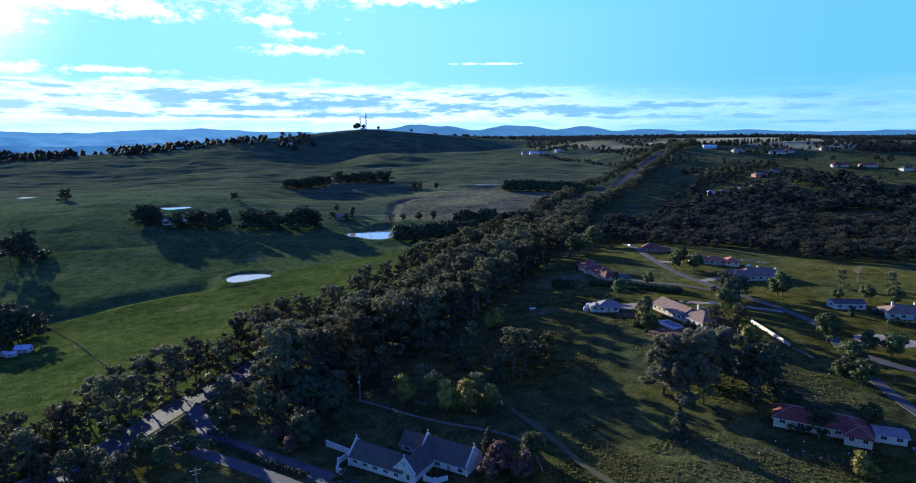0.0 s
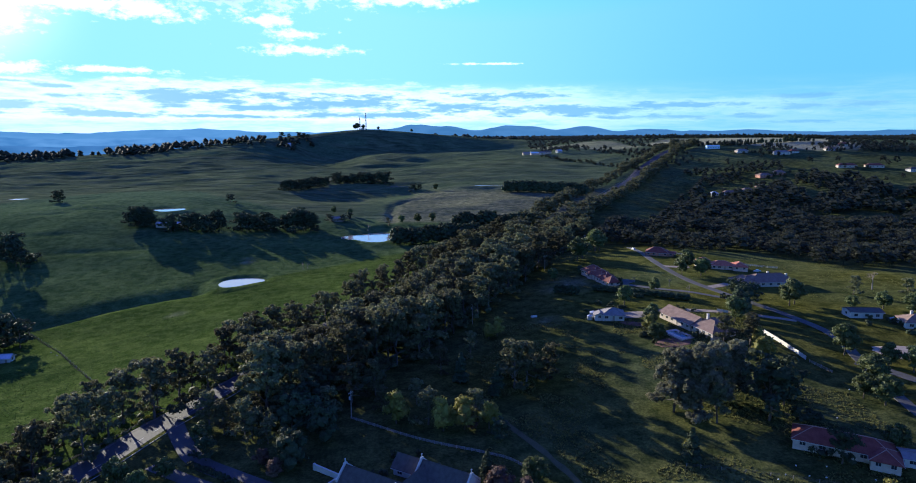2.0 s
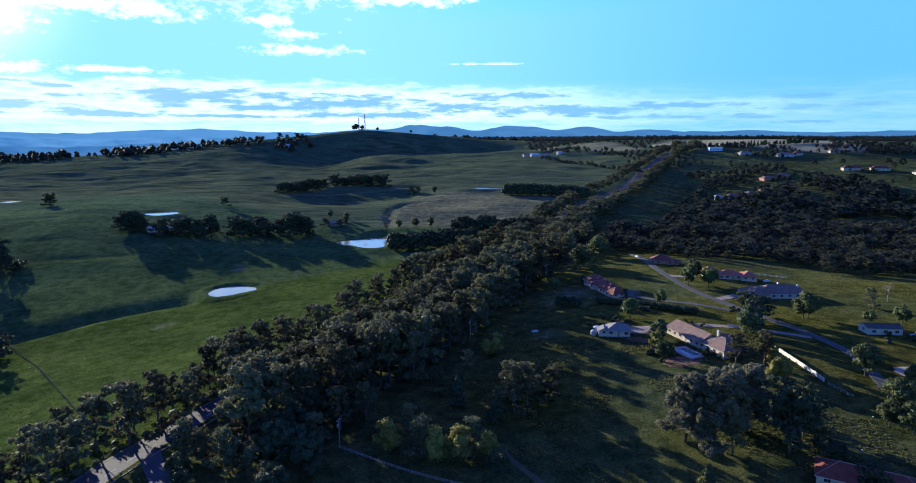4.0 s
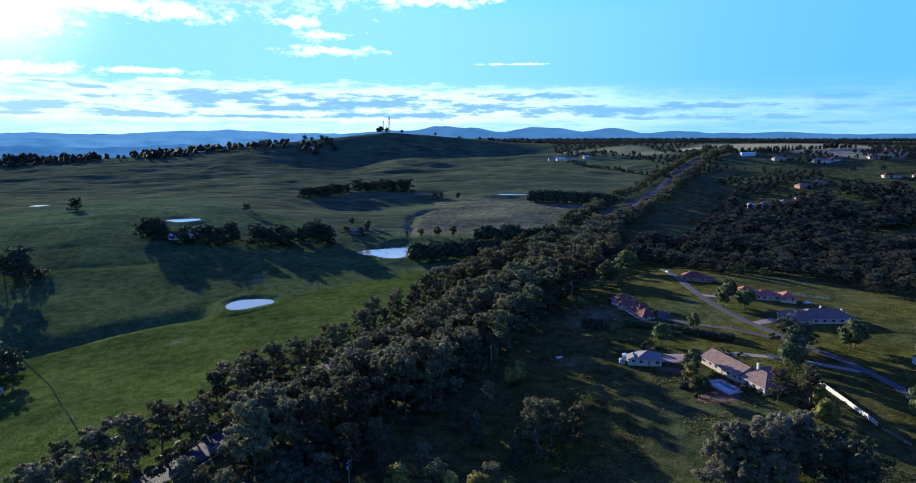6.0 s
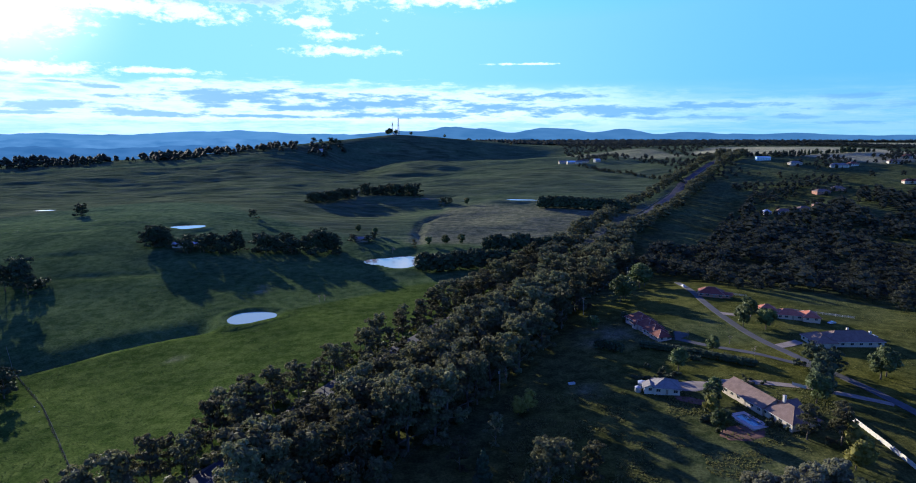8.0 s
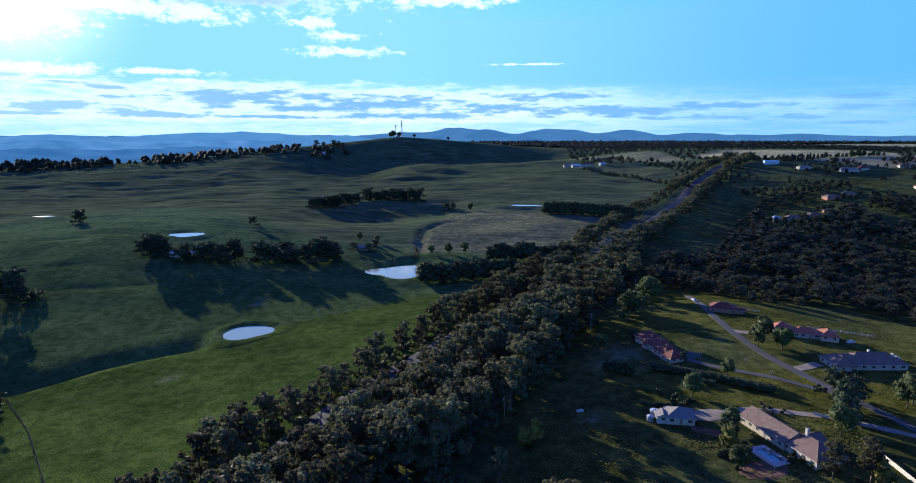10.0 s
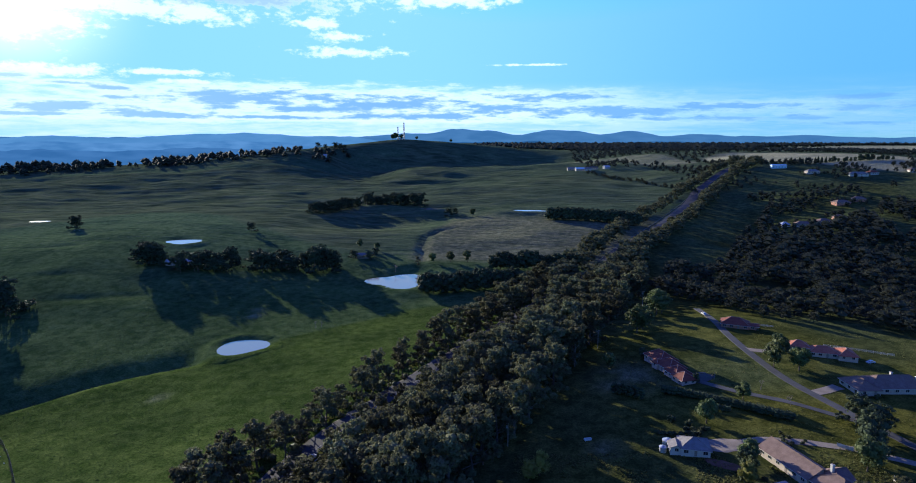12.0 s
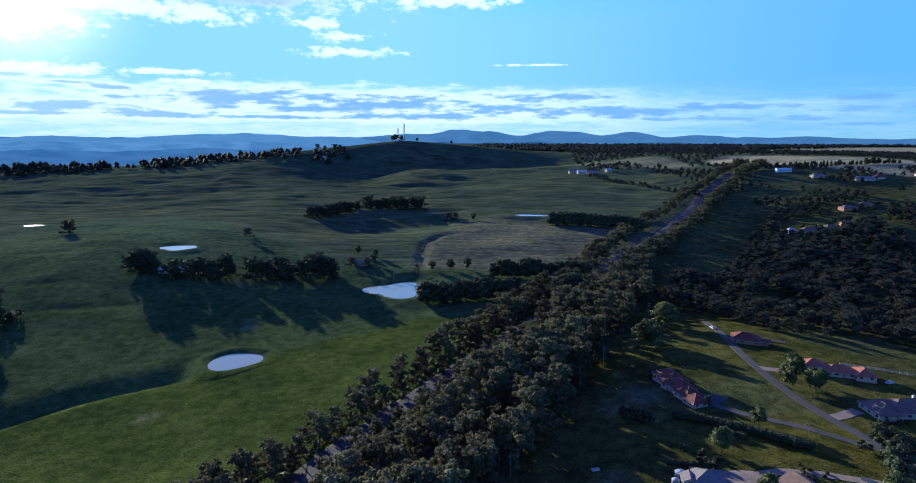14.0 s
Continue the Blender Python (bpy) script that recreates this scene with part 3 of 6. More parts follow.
# ---------------------------------------------------------------- roads and ponds
def dense(line, step=4.0):
    """Points along a rounded line of points."""
    pts = [Vector((*p, 0)) for p in line]
    out = []
    for i in range(len(pts) - 1):
        p0, p1, p2, p3 = pts[max(i - 1, 0)], pts[i], pts[i + 1], pts[min(i + 2, len(pts) - 1)]
        n = max(1, int((p2 - p1).length / step))
        for k in range(n):
            u = k / n
            out.append(0.5 * ((2 * p1) + (p2 - p0) * u + (2 * p0 - 5 * p1 + 4 * p2 - p3) * u * u + (3 * p1 - p0 - 3 * p2 + p3) * u ** 3))
    return out + [pts[-1]]


def strip(name, line, width, mat, lift=0.10, shift=0.0, dash=None, thick=0.25, ragged=0.0, parent=None, seed=0):
    """A band of that width laid along a line on the ground, with edges that go down."""
    rnd = random.Random(seed)
    pts = dense(line)
    verts, faces = [], []
    for i, p in enumerate(pts):
        a = (pts[min(i + 1, len(pts) - 1)] - pts[max(i - 1, 0)]).normalized()
        n = Vector((-a.y, a.x, 0))
        c_ = p + n * shift
        z = float(land(c_.x, c_.y)) - 0.12 + lift if thick >= 0.2 else None
        row = []
        for k, s in enumerate((1, 1, -1, -1)):
            q = c_ + n * s * (width / 2 + rnd.uniform(-ragged, ragged))
            zz = z if z is not None else g1(q.x, q.y) + lift
            row.append((q.x, q.y, zz - (thick if k in (0, 3) else 0)))
        verts += row
    for i in range(len(pts) - 1):
        if dash and i % dash:
            continue
        for k in range(3):
            b = i * 4 + k
            faces.append((b, b + 1, b + 5, b + 4))
    ob = new(name, mesh_of(name, verts, faces, mat))
    ob.parent = parent
    return ob


road = tagged(strip("road", ROAD, 12.6, ASPHALT, 0.16), "two-lane sealed country road through a belt of gum trees", "road", kind="structure")
strip("centre_line", ROAD, 0.25, PAINT, 0.185, 0, 2, 0.2, parent=road)
strip("edge_line", ROAD, 0.2, PAINT, 0.185, 5.2, None, 0.2, parent=road)
strip("edge_line", ROAD, 0.2, PAINT, 0.185, -5.2, None, 0.2, parent=road)
tagged(strip("highway", ROAD[9:], 20.0, ASPHALT, 0.15), "wide sealed highway climbing to the crest", "road", kind="structure")
tagged(strip("road_shoulder", ROAD, 15.4, ROADSIDE, 0.07, ragged=0.8), "dusty gravel road shoulder", "road", kind="structure")
tagged(strip("residential_lane", LANE, 4.3, LANE_SEAL, 0.16), "worn sealed lane between large house lots", "road", kind="structure")
tagged(strip("side_road", SIDE_ROAD, 6.0, LANE_SEAL, 0.17), "worn side road off the main road", "road", kind="structure")
tagged(strip("service_lane", SIDE_LANE, 4.5, LANE_SEAL, 0.15), "narrow worn lane beside the side road", "road", kind="structure")

for pond, level in zip(PONDS, POND_LEVEL):
    verts = [(pond[0], pond[1], level)]
    for k in range(72):
        ang = k / 72 * math.tau
        for r in np.arange(0.5, 1.6, 0.01):
            dx, dy = math.cos(ang) * r * pond[2], math.sin(ang) * r * pond[3]
            c_, s_ = math.cos(radians(pond[4])), math.sin(radians(pond[4]))
            q = (pond[0] + dx * c_ - dy * s_, pond[1] + dx * s_ + dy * c_)
            if float(pond_shape(q[0], q[1], pond)) > 1.10:
                break
        verts.append((*q, level))
    faces = [(0, 1 + k, 1 + (k + 1) % 72) for k in range(72)]
    tagged(new("farm_pond", mesh_of("farm_pond", verts, faces, WATER)), "still farm pond reflecting the pale sky", "pond", kind="structure")

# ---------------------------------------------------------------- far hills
def far_hills(name, distance, from_turn, to_turn, foot, crest, low, high, haze_glow, seed, label):
    """A long range of hills far behind everything, its blue evening haze painted on as emission."""
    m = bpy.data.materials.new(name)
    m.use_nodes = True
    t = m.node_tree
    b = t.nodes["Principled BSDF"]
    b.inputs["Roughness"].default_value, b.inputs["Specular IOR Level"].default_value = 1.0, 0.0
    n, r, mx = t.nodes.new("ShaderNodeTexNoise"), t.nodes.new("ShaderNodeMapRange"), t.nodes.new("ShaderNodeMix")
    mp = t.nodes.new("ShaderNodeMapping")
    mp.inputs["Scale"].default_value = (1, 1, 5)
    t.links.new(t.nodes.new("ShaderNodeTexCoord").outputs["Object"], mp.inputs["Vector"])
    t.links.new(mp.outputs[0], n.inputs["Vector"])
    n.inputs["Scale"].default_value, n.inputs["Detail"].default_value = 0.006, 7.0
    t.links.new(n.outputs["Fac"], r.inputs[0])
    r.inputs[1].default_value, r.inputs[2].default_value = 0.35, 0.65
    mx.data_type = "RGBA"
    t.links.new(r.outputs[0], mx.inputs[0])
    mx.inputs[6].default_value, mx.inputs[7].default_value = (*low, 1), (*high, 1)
    # near-black slopes; the blue of the haze is their own emitted colour
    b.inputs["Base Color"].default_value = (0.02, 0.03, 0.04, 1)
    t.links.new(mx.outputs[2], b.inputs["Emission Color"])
    b.inputs["Emission Strength"].default_value = haze_glow
    verts, faces, cols, rows = [], [], 260, 5
    for i in range(cols):
        deg = from_turn + (to_turn - from_turn) * i / (cols - 1)
        top = crest(deg) + 9 * (float(value_noise(deg * 40, seed * 77.0, 30)) - 0.5) + 3 * (float(value_noise(deg * 40, seed * 31.0, 9)) - 0.5)
        for k in range(rows):
            u = k / (rows - 1)
            d = distance + 120 * u - 60 * (1 - u)
            verts.append((d * math.sin(radians(deg)), 60 + d * math.cos(radians(deg)), foot + (top - foot) * u ** 0.8))
    for i in range(cols - 1):
        for k in range(rows - 1):
            a = i * rows + k
            faces.append((a, a + rows, a + rows + 1, a + 1))
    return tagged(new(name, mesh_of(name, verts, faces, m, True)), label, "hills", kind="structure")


def peaks(base_, *bumps):
    """Heights of a crest: a level and peaks of (degrees, width, height)."""
    return lambda deg: base_ + sum(h * math.exp(-((deg - c_) / w) ** 2) for c_, w, h in bumps)


# the two colours of each range are emitted haze tints, paler farther left
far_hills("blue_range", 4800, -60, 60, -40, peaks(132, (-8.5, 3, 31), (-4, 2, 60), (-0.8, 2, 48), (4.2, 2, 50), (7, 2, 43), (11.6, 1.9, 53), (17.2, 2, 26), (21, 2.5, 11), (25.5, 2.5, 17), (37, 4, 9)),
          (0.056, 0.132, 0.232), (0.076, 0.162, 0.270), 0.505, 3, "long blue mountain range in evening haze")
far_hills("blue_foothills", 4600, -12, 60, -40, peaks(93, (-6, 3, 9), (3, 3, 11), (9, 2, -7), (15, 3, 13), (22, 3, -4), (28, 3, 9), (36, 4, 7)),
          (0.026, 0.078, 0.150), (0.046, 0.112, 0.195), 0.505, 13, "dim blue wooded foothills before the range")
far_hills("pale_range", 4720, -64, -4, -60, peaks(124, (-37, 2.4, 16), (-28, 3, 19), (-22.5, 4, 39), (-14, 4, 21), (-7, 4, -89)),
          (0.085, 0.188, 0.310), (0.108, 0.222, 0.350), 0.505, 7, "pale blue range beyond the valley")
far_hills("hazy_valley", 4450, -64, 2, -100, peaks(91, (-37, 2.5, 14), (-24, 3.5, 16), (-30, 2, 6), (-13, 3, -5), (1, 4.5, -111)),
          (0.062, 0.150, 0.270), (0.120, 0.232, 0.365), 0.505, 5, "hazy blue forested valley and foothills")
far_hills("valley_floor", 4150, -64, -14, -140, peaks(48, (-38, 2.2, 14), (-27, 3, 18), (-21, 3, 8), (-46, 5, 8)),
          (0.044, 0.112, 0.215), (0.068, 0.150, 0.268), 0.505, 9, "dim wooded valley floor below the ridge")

# ---------------------------------------------------------------- trees
PHI = (1 + 5 ** 0.5) / 2
ICO_V = np.array([(-1, PHI, 0), (1, PHI, 0), (-1, -PHI, 0), (1, -PHI, 0), (0, -1, PHI), (0, 1, PHI), (0, -1, -PHI), (0, 1, -PHI), (PHI, 0, -1), (PHI, 0, 1), (-PHI, 0, -1), (-PHI, 0, 1)]) / math.hypot(1, PHI)
OCT_V = np.array([(1, 0, 0), (0, 1, 0), (-1, 0, 0), (0, -1, 0), (0, 0, 1), (0, 0, -1)], float)
OCT_F = [(0, 1, 4), (1, 2, 4), (2, 3, 4), (3, 0, 4), (1, 0, 5), (2, 1, 5), (3, 2, 5), (0, 3, 5)]
ICO_F = np.array([(0, 11, 5), (0, 5, 1), (0, 1, 7), (0, 7, 10), (0, 10, 11), (1, 5, 9), (5, 11, 4), (11, 10, 2), (10, 7, 6), (7, 1, 8), (3, 9, 4), (3, 4, 2), (3, 2, 6), (3, 6, 8), (3, 8, 9), (4, 9, 5), (2, 4, 11), (6, 2, 10), (8, 6, 7), (9, 8, 1)])


class Shell:
    """Vertices and faces that grow."""

    def __init__(self):
        self.v, self.f, self.n = [], [], 0

    def add(self, verts, faces):
        self.v.append(np.asarray(verts, float))
        self.f += [tuple(int(i) + self.n for i in f) for f in faces]
        self.n += len(verts)

    def tube(self, points, radii, sides=6):
        rings = []
        for i, p in enumerate(points):
            a = Vector(points[min(i + 1, len(points) - 1)]) - Vector(points[max(i - 1, 0)])
            q = a.to_track_quat("Z", "Y")
            for k in range(sides):
                w = k / sides * math.tau
                rings.append(Vector(p) + q @ Vector((math.cos(w) * radii[i], math.sin(w) * radii[i], 0)))
        faces = [(i * sides + k, i * sides + (k + 1) % sides, (i + 1) * sides + (k + 1) % sides, (i + 1) * sides + k) for i in range(len(points) - 1) for k in range(sides)]
        self.add(rings, faces)

    def clump(self, centre, radii, leaves, size, rnd, core=0.72, plain=False):
        """A tuft of foliage: a ragged dark heart with leaf sprays standing off it."""
        centre, radii = np.asarray(centre, float), np.asarray(radii, float)
        if core:
            vs, fs = (OCT_V, OCT_F) if plain else (ICO_V, ICO_F)
            wob = 1 + 0.28 * (rnd.rand(len(vs), 1) - 0.5)
            self.add(centre + vs * radii * core * wob, fs)
        d = rnd.randn(leaves, 3)
        d /= np.linalg.norm(d, axis=1, keepdims=True)
        d[:, 2] = np.where(d[:, 2] < -0.55, -d[:, 2], d[:, 2])
        at = centre + d * radii * (0.68 + 0.45 * rnd.rand(leaves, 1))
        n = 1.2 * d + 0.65 * rnd.randn(leaves, 3)
        n /= np.linalg.norm(n, axis=1, keepdims=True)
        a = np.cross(n, rnd.randn(leaves, 3))
        a /= np.linalg.norm(a, axis=1, keepdims=True)
        b = np.cross(n, a)
        s = size * (0.55 + 0.9 * rnd.rand(leaves, 1))
        v = np.stack([at + a * s * 0.75, at - a * s * 0.45 + b * s * 0.46, at - a * s * 0.45 - b * s * 0.46 + n * s * 0.15], 1).reshape(-1, 3)
        self.add(v, [(3 * i, 3 * i + 1, 3 * i + 2) for i in range(leaves)])

    def mesh(self, name, mats, smooth_shade=False):
        return mesh_of(name, np.concatenate(self.v), self.f, mats, smooth_shade)


def gum_shells(seed, height=15.0, heads=8, tufts=5, leaves=46, size=0.54, spread=5.4, first=0.14):
    """A gum tree: leaning trunk, forked limbs, and at their ends domed heads of leaf tufts."""
    rnd = np.random.RandomState(seed)
    wood, crown = Shell(), Shell()
    lean = rnd.randn(2) * 0.05
    trunk = [(lean[0] * z * (z / height) + 0.15 * math.sin(z * 0.7 + seed), lean[1] * z * (z / height), z) for z in np.linspace(-0.4, height * 0.72, 7)]
    wood.tube(trunk, np.linspace(0.36, 0.10, 7) * height / 15, 7)
    for k in range(heads):
        u = first + (0.88 - first) * (k / max(1, heads - 1)) ** 0.75
        ang = k * 2.4 + rnd.rand() * 0.9
        r = spread * (0.35 + 0.45 * rnd.rand()) * (1.15 - 0.95 * max(0.0, (u - first) / (0.9 - first)))
        base_at = np.array(trunk[min(6, max(1, int(6 * min(1, u * 0.95))))])
        c_ = np.array((base_at[0] + math.cos(ang) * r, base_at[1] + math.sin(ang) * r, height * u))
        big = spread * (0.30 + 0.22 * rnd.rand()) * (1.0 if heads < 8 else 0.94)
        crown.clump(c_, (big, big, big * 0.60), leaves, size, rnd, 0.58)
        for j in range(tufts):
            w = j * 2.4 + rnd.rand()
            up = 0.15 + 0.85 * rnd.rand()
            q = c_ + np.array((math.cos(w) * big * 1.12 * math.sqrt(1 - up * up * 0.8), math.sin(w) * big * 1.12 * math.sqrt(1 - up * up * 0.8), big * 0.66 * up - 0.12 * big))
            rad = big * (0.26 + 0.22 * rnd.rand())
            crown.clump(q, (rad, rad, rad * 0.75), leaves, size, rnd, 0.46)
        start = np.array((base_at[0], base_at[1], max(height * 0.2, height * u - 0.75 * r - 1.5)))
        wood.tube([start, start * 0.45 + c_ * 0.55 + np.array((0, 0, -0.3)), c_], [0.14 * height / 15, 0.09, 0.04], 4)
    return wood, crown


def round_shells(seed, height=9.0, clumps=18, leaves=80, size=0.48, spread=3.6, trunk=0.16, flat=0.8):
    """A full round-headed tree or bush."""
    rnd = np.random.RandomState(seed)
    wood, crown = Shell(), Shell()
    wood.tube([(0, 0, -0.3), (0.08, 0, height * 0.3), (0.1, 0.1, height * 0.62)], [0.24 * height / 9, 0.18 * height / 9, 0.07], 6)
    for k in range(clumps):
        d = rnd.randn(3)
        d /= np.linalg.norm(d)
        mid = height * (0.5 + trunk * 0.6)
        half = height * (0.5 - trunk * 0.55)
        c_ = np.array((d[0] * spread * 0.72, d[1] * spread * 0.72, mid + d[2] * half * 0.8))
        rad = spread * (0.30 + 0.20 * rnd.rand())
        crown.clump(c_, (rad, rad, rad * flat), leaves, size, rnd, 0.75)
        wood.tube([(0.05, 0.05, height * 0.35), tuple(c_)], [0.07, 0.03], 4)
    crown.clump((0, 0, height * (0.5 + trunk * 0.6)), (spread * 0.62, spread * 0.62, height * 0.32), leaves, size, rnd, 0.9)
    return wood, crown


def cone_shells(seed, height=9.0, tiers=10, leaves=60, size=0.45, spread=2.3, taper=0.86):
    """A conifer, narrow at the top."""
    rnd = np.random.RandomState(seed)
    wood, crown = Shell(), Shell()
    wood.tube([(0, 0, -0.3), (0, 0, height * 0.9)], [0.18 * height / 9, 0.04], 6)
    for k in range(tiers):
        u = (k + 0.4) / tiers
        r = spread * (1 - taper * u) ** 0.8
        for j in range(3 if r > 0.9 else 1):
            ang = rnd.rand() * math.tau
            off = r * 0.45 if r > 0.9 else 0.0
            crown.clump((math.cos(ang) * off, math.sin(ang) * off, height * (0.06 + 0.92 * u)), (r * 0.8, r * 0.8, height / tiers * 0.85), leaves, size, rnd, 0.8)
    return wood, crown


def pine_shells(seed, height=13.0, clumps=16, leaves=44, size=0.66, spread=5.4):
    """A broad dark windbreak pine, foliage nearly to the ground."""
    rnd = np.random.RandomState(seed)
    wood, crown = Shell(), Shell()
    wood.tube([(0, 0, -0.4), (0.1, 0, height * 0.5), (0.15, 0.05, height * 0.92)], [0.32, 0.2, 0.06], 6)
    for k in range(clumps):
        u = 0.16 + 0.84 * (k + 0.5) / clumps
        ang = k * 2.4 + rnd.rand()
        wide = spread * (0.5 + 0.5 * math.sin(min(1.0, 0.85 * u + 0.12) * math.pi))
        r = wide * (0.35 + 0.4 * rnd.rand())
        rad = wide * (0.42 + 0.22 * rnd.rand())
        c_ = (math.cos(ang) * r, math.sin(ang) * r, height * u * 0.95)
        crown.clump(c_, (rad, rad, rad * 0.8), leaves, size, rnd, 0.78)
        wood.tube([(0.05, 0, c_[2] * 0.92), c_], [0.07, 0.03], 4)
    return wood, crown


def bare_shells(seed, height=9.0, spread=3.6):
    """A leafless winter tree: limbs, branches and fine twigs."""
    rnd = np.random.RandomState(seed)
    wood = Shell()
    wood.tube([(0, 0, -0.3), (0.1, 0, height * 0.28)], [0.24, 0.18], 6)

    def grow(p, way, length, r, level):
        q = p + way * length
        mid = (p + q) / 2 + rnd.randn(3) * length * 0.06
        wood.tube([p, mid, q], [r, r * 0.8, r * 0.55], 4 if level < 2 else 3)
        if level < 4:
            for _ in range(3 if level else 5):
                w = way * 0.75 + rnd.randn(3) * 0.52 + np.array((0, 0, 0.12))
                grow(q, w / np.linalg.norm(w), length * (0.62 + 0.2 * rnd.rand()), r * 0.52, level + 1)

    grow(np.array((0.1, 0, height * 0.26)), np.array((0, 0, 1.0)), height * 0.18, 0.17, 0)
    return wood, None


SHAPES = {
    # kind: builder, variants, wood, leaf, reference height, category, label
    "gum_tree": (lambda s: gum_shells(s), 6, BARK, "gum", 15.0, "tree", "grey-green gum tree with a pale forked trunk"),
    "tall_gum_tree": (lambda s: gum_shells(s, 24.0, 15, 9, 150, 0.52, 7.4, 0.12), 3, BARK, "pale_gum", 24.0, "tree", "tall spreading gum tree with pale bare limbs"),
    "round_tree": (lambda s: round_shells(s), 3, DARK_BARK, "broad", 9.0, "tree", "round-headed dark green garden tree on grass"),
    "wattle_tree": (lambda s: round_shells(s, 8.0, 16, 60, 0.5, 3.2, 0.12), 2, DARK_BARK, "wattle", 8.0, "tree", "yellow-green wattle tree in full leaf"),
    "pine_tree": (lambda s: pine_shells(s), 4, DARK_BARK, "pine", 13.0, "tree", "dark windbreak pine with foliage to the ground"),
    "spreading_tree": (lambda s: gum_shells(s, 12.0, 7, 5, 30, 0.66, 6.8, 0.14), 4, DARK_BARK, "pine", 12.0, "tree", "dark broad-crowned tree beside the farm"),
    "cypress_tree": (lambda s: cone_shells(s), 2, DARK_BARK, "pine", 9.0, "tree", "dark narrow cypress standing on grass"),
    "shrub": (lambda s: round_shells(s, 2.6, 9, 40, 0.35, 1.6, 0.0), 3, DARK_BARK, "shrub", 2.6, "shrub", "low dark green garden shrub"),
    "russet_bush": (lambda s: round_shells(s, 6.0, 18, 60, 0.45, 3.2, 0.05), 2, DARK_BARK, "plum", 6.0, "shrub", "russet-leaved garden bush beside the white house"),
    "bare_tree": (lambda s: bare_shells(s), 2, TWIG, None, 9.0, "tree", "leafless pale winter tree with fine twigs"),
}
planted = {}


def plant(kind, x, y, height, seed, sink=0.15, group="", label=""):
    """Sets a tree of that kind on the ground; the first of each variant is built, the rest are copies of it."""
    build, variants, wood_m, leaf, ref, category, text = SHAPES[kind]
    rnd = random.Random(seed * 7919 + 13)
    variant = rnd.randrange(variants)
    s = height / ref
    m = pose(x, y, g1(x, y) - sink, 0, 0, rnd.uniform(0, 360)) @ Matrix.Diagonal((s * rnd.uniform(0.9, 1.12), s * rnd.uniform(0.9, 1.12), s, 1))
    if (kind, variant) not in planted:
        wood, crown = build(100 + variant * 17)
        top = new(kind)
        trunk = new("trunk", wood.mesh("trunk", wood_m, True))
        trunk.parent = top
        if crown:
            c_ = new("crown", crown.mesh("crown", LEAF[leaf]))
            c_.parent = top
        tagged(top, label or text, category, group)
        planted[(kind, variant)] = top
        top.matrix_basis = m
        return top
    top = copy_thing(planted[(kind, variant)], Matrix.Identity(4))
    top.matrix_basis = m
    return tagged(top, label or text, category, group or "")


def far_tree(shell, x, y, z, height, rnd, wide=0.28, clumps=7, leaves=16):
    """A distant tree within one joined wood."""
    shell.tube([(x, y, z - 0.5), (x, y, z + height * 0.5)], [0.22, 0.1], 3)
    for k in range(clumps):
        ang, u = k * 2.4 + rnd.rand(), 0.24 + 0.54 * (k + 0.5) / clumps
        r = height * wide * (0.30 + 0.45 * rnd.rand()) * (1.25 - u)
        rad = height * wide * ((0.46 if clumps < 9 else 0.32) + 0.24 * rnd.rand())
        shell.clump((x + math.cos(ang) * r * (1.0 if clumps < 9 else 1.25), y + math.sin(ang) * r * (1.0 if clumps < 9 else 1.25), z + height * u), (rad, rad, rad * 0.78), leaves, 0.22 + height * 0.028, rnd, 0.80, True)


def scatter(inside, box, gap, seed, most=100000):
    """Points in a region, no two closer than gap."""
    rnd = np.random.RandomState(seed)
    out, grid = [], {}
    x0, y0, x1, y1 = box
    count = int((x1 - x0) * (y1 - y0) / gap ** 2 * 6)
    xs, ys = rnd.uniform(x0, x1, count), rnd.uniform(y0, y1, count)
    ok = inside(xs, ys)
    for x, y in zip(xs[ok].tolist(), ys[ok].tolist()):
        i, j = int(x // gap), int(y // gap)
        if any((px - x) ** 2 + (py - y) ** 2 < gap * gap for a in (i - 1, i, i + 1) for b in (j - 1, j, j + 1) for px, py in grid.get((a, b), ())):
            continue
        grid.setdefault((i, j), []).append((x, y))
        out.append((x, y))
        if len(out) >= most:
            break
    return out


# the belt of gums along the road: y, reach to the left and to the right of the road line
BELT = ((150, 30, 6), (178, 28, 6), (200, 25, 14), (212, 24, 34), (225, 22, 44), (245, 21, 60), (268, 21, 72), (294, 21, 76), (350, 21, 66), (402, 23, 64), (488, 26, 62), (545, 28, 56), (600, 28, 50), (640, 28, 38), (690, 28, 30), (760, 30, 30), (880, 30, 32), (1000, 28, 32), (1160, 28, 32), (1290, 28, 32))
belt_y = [b[0] for b in BELT]


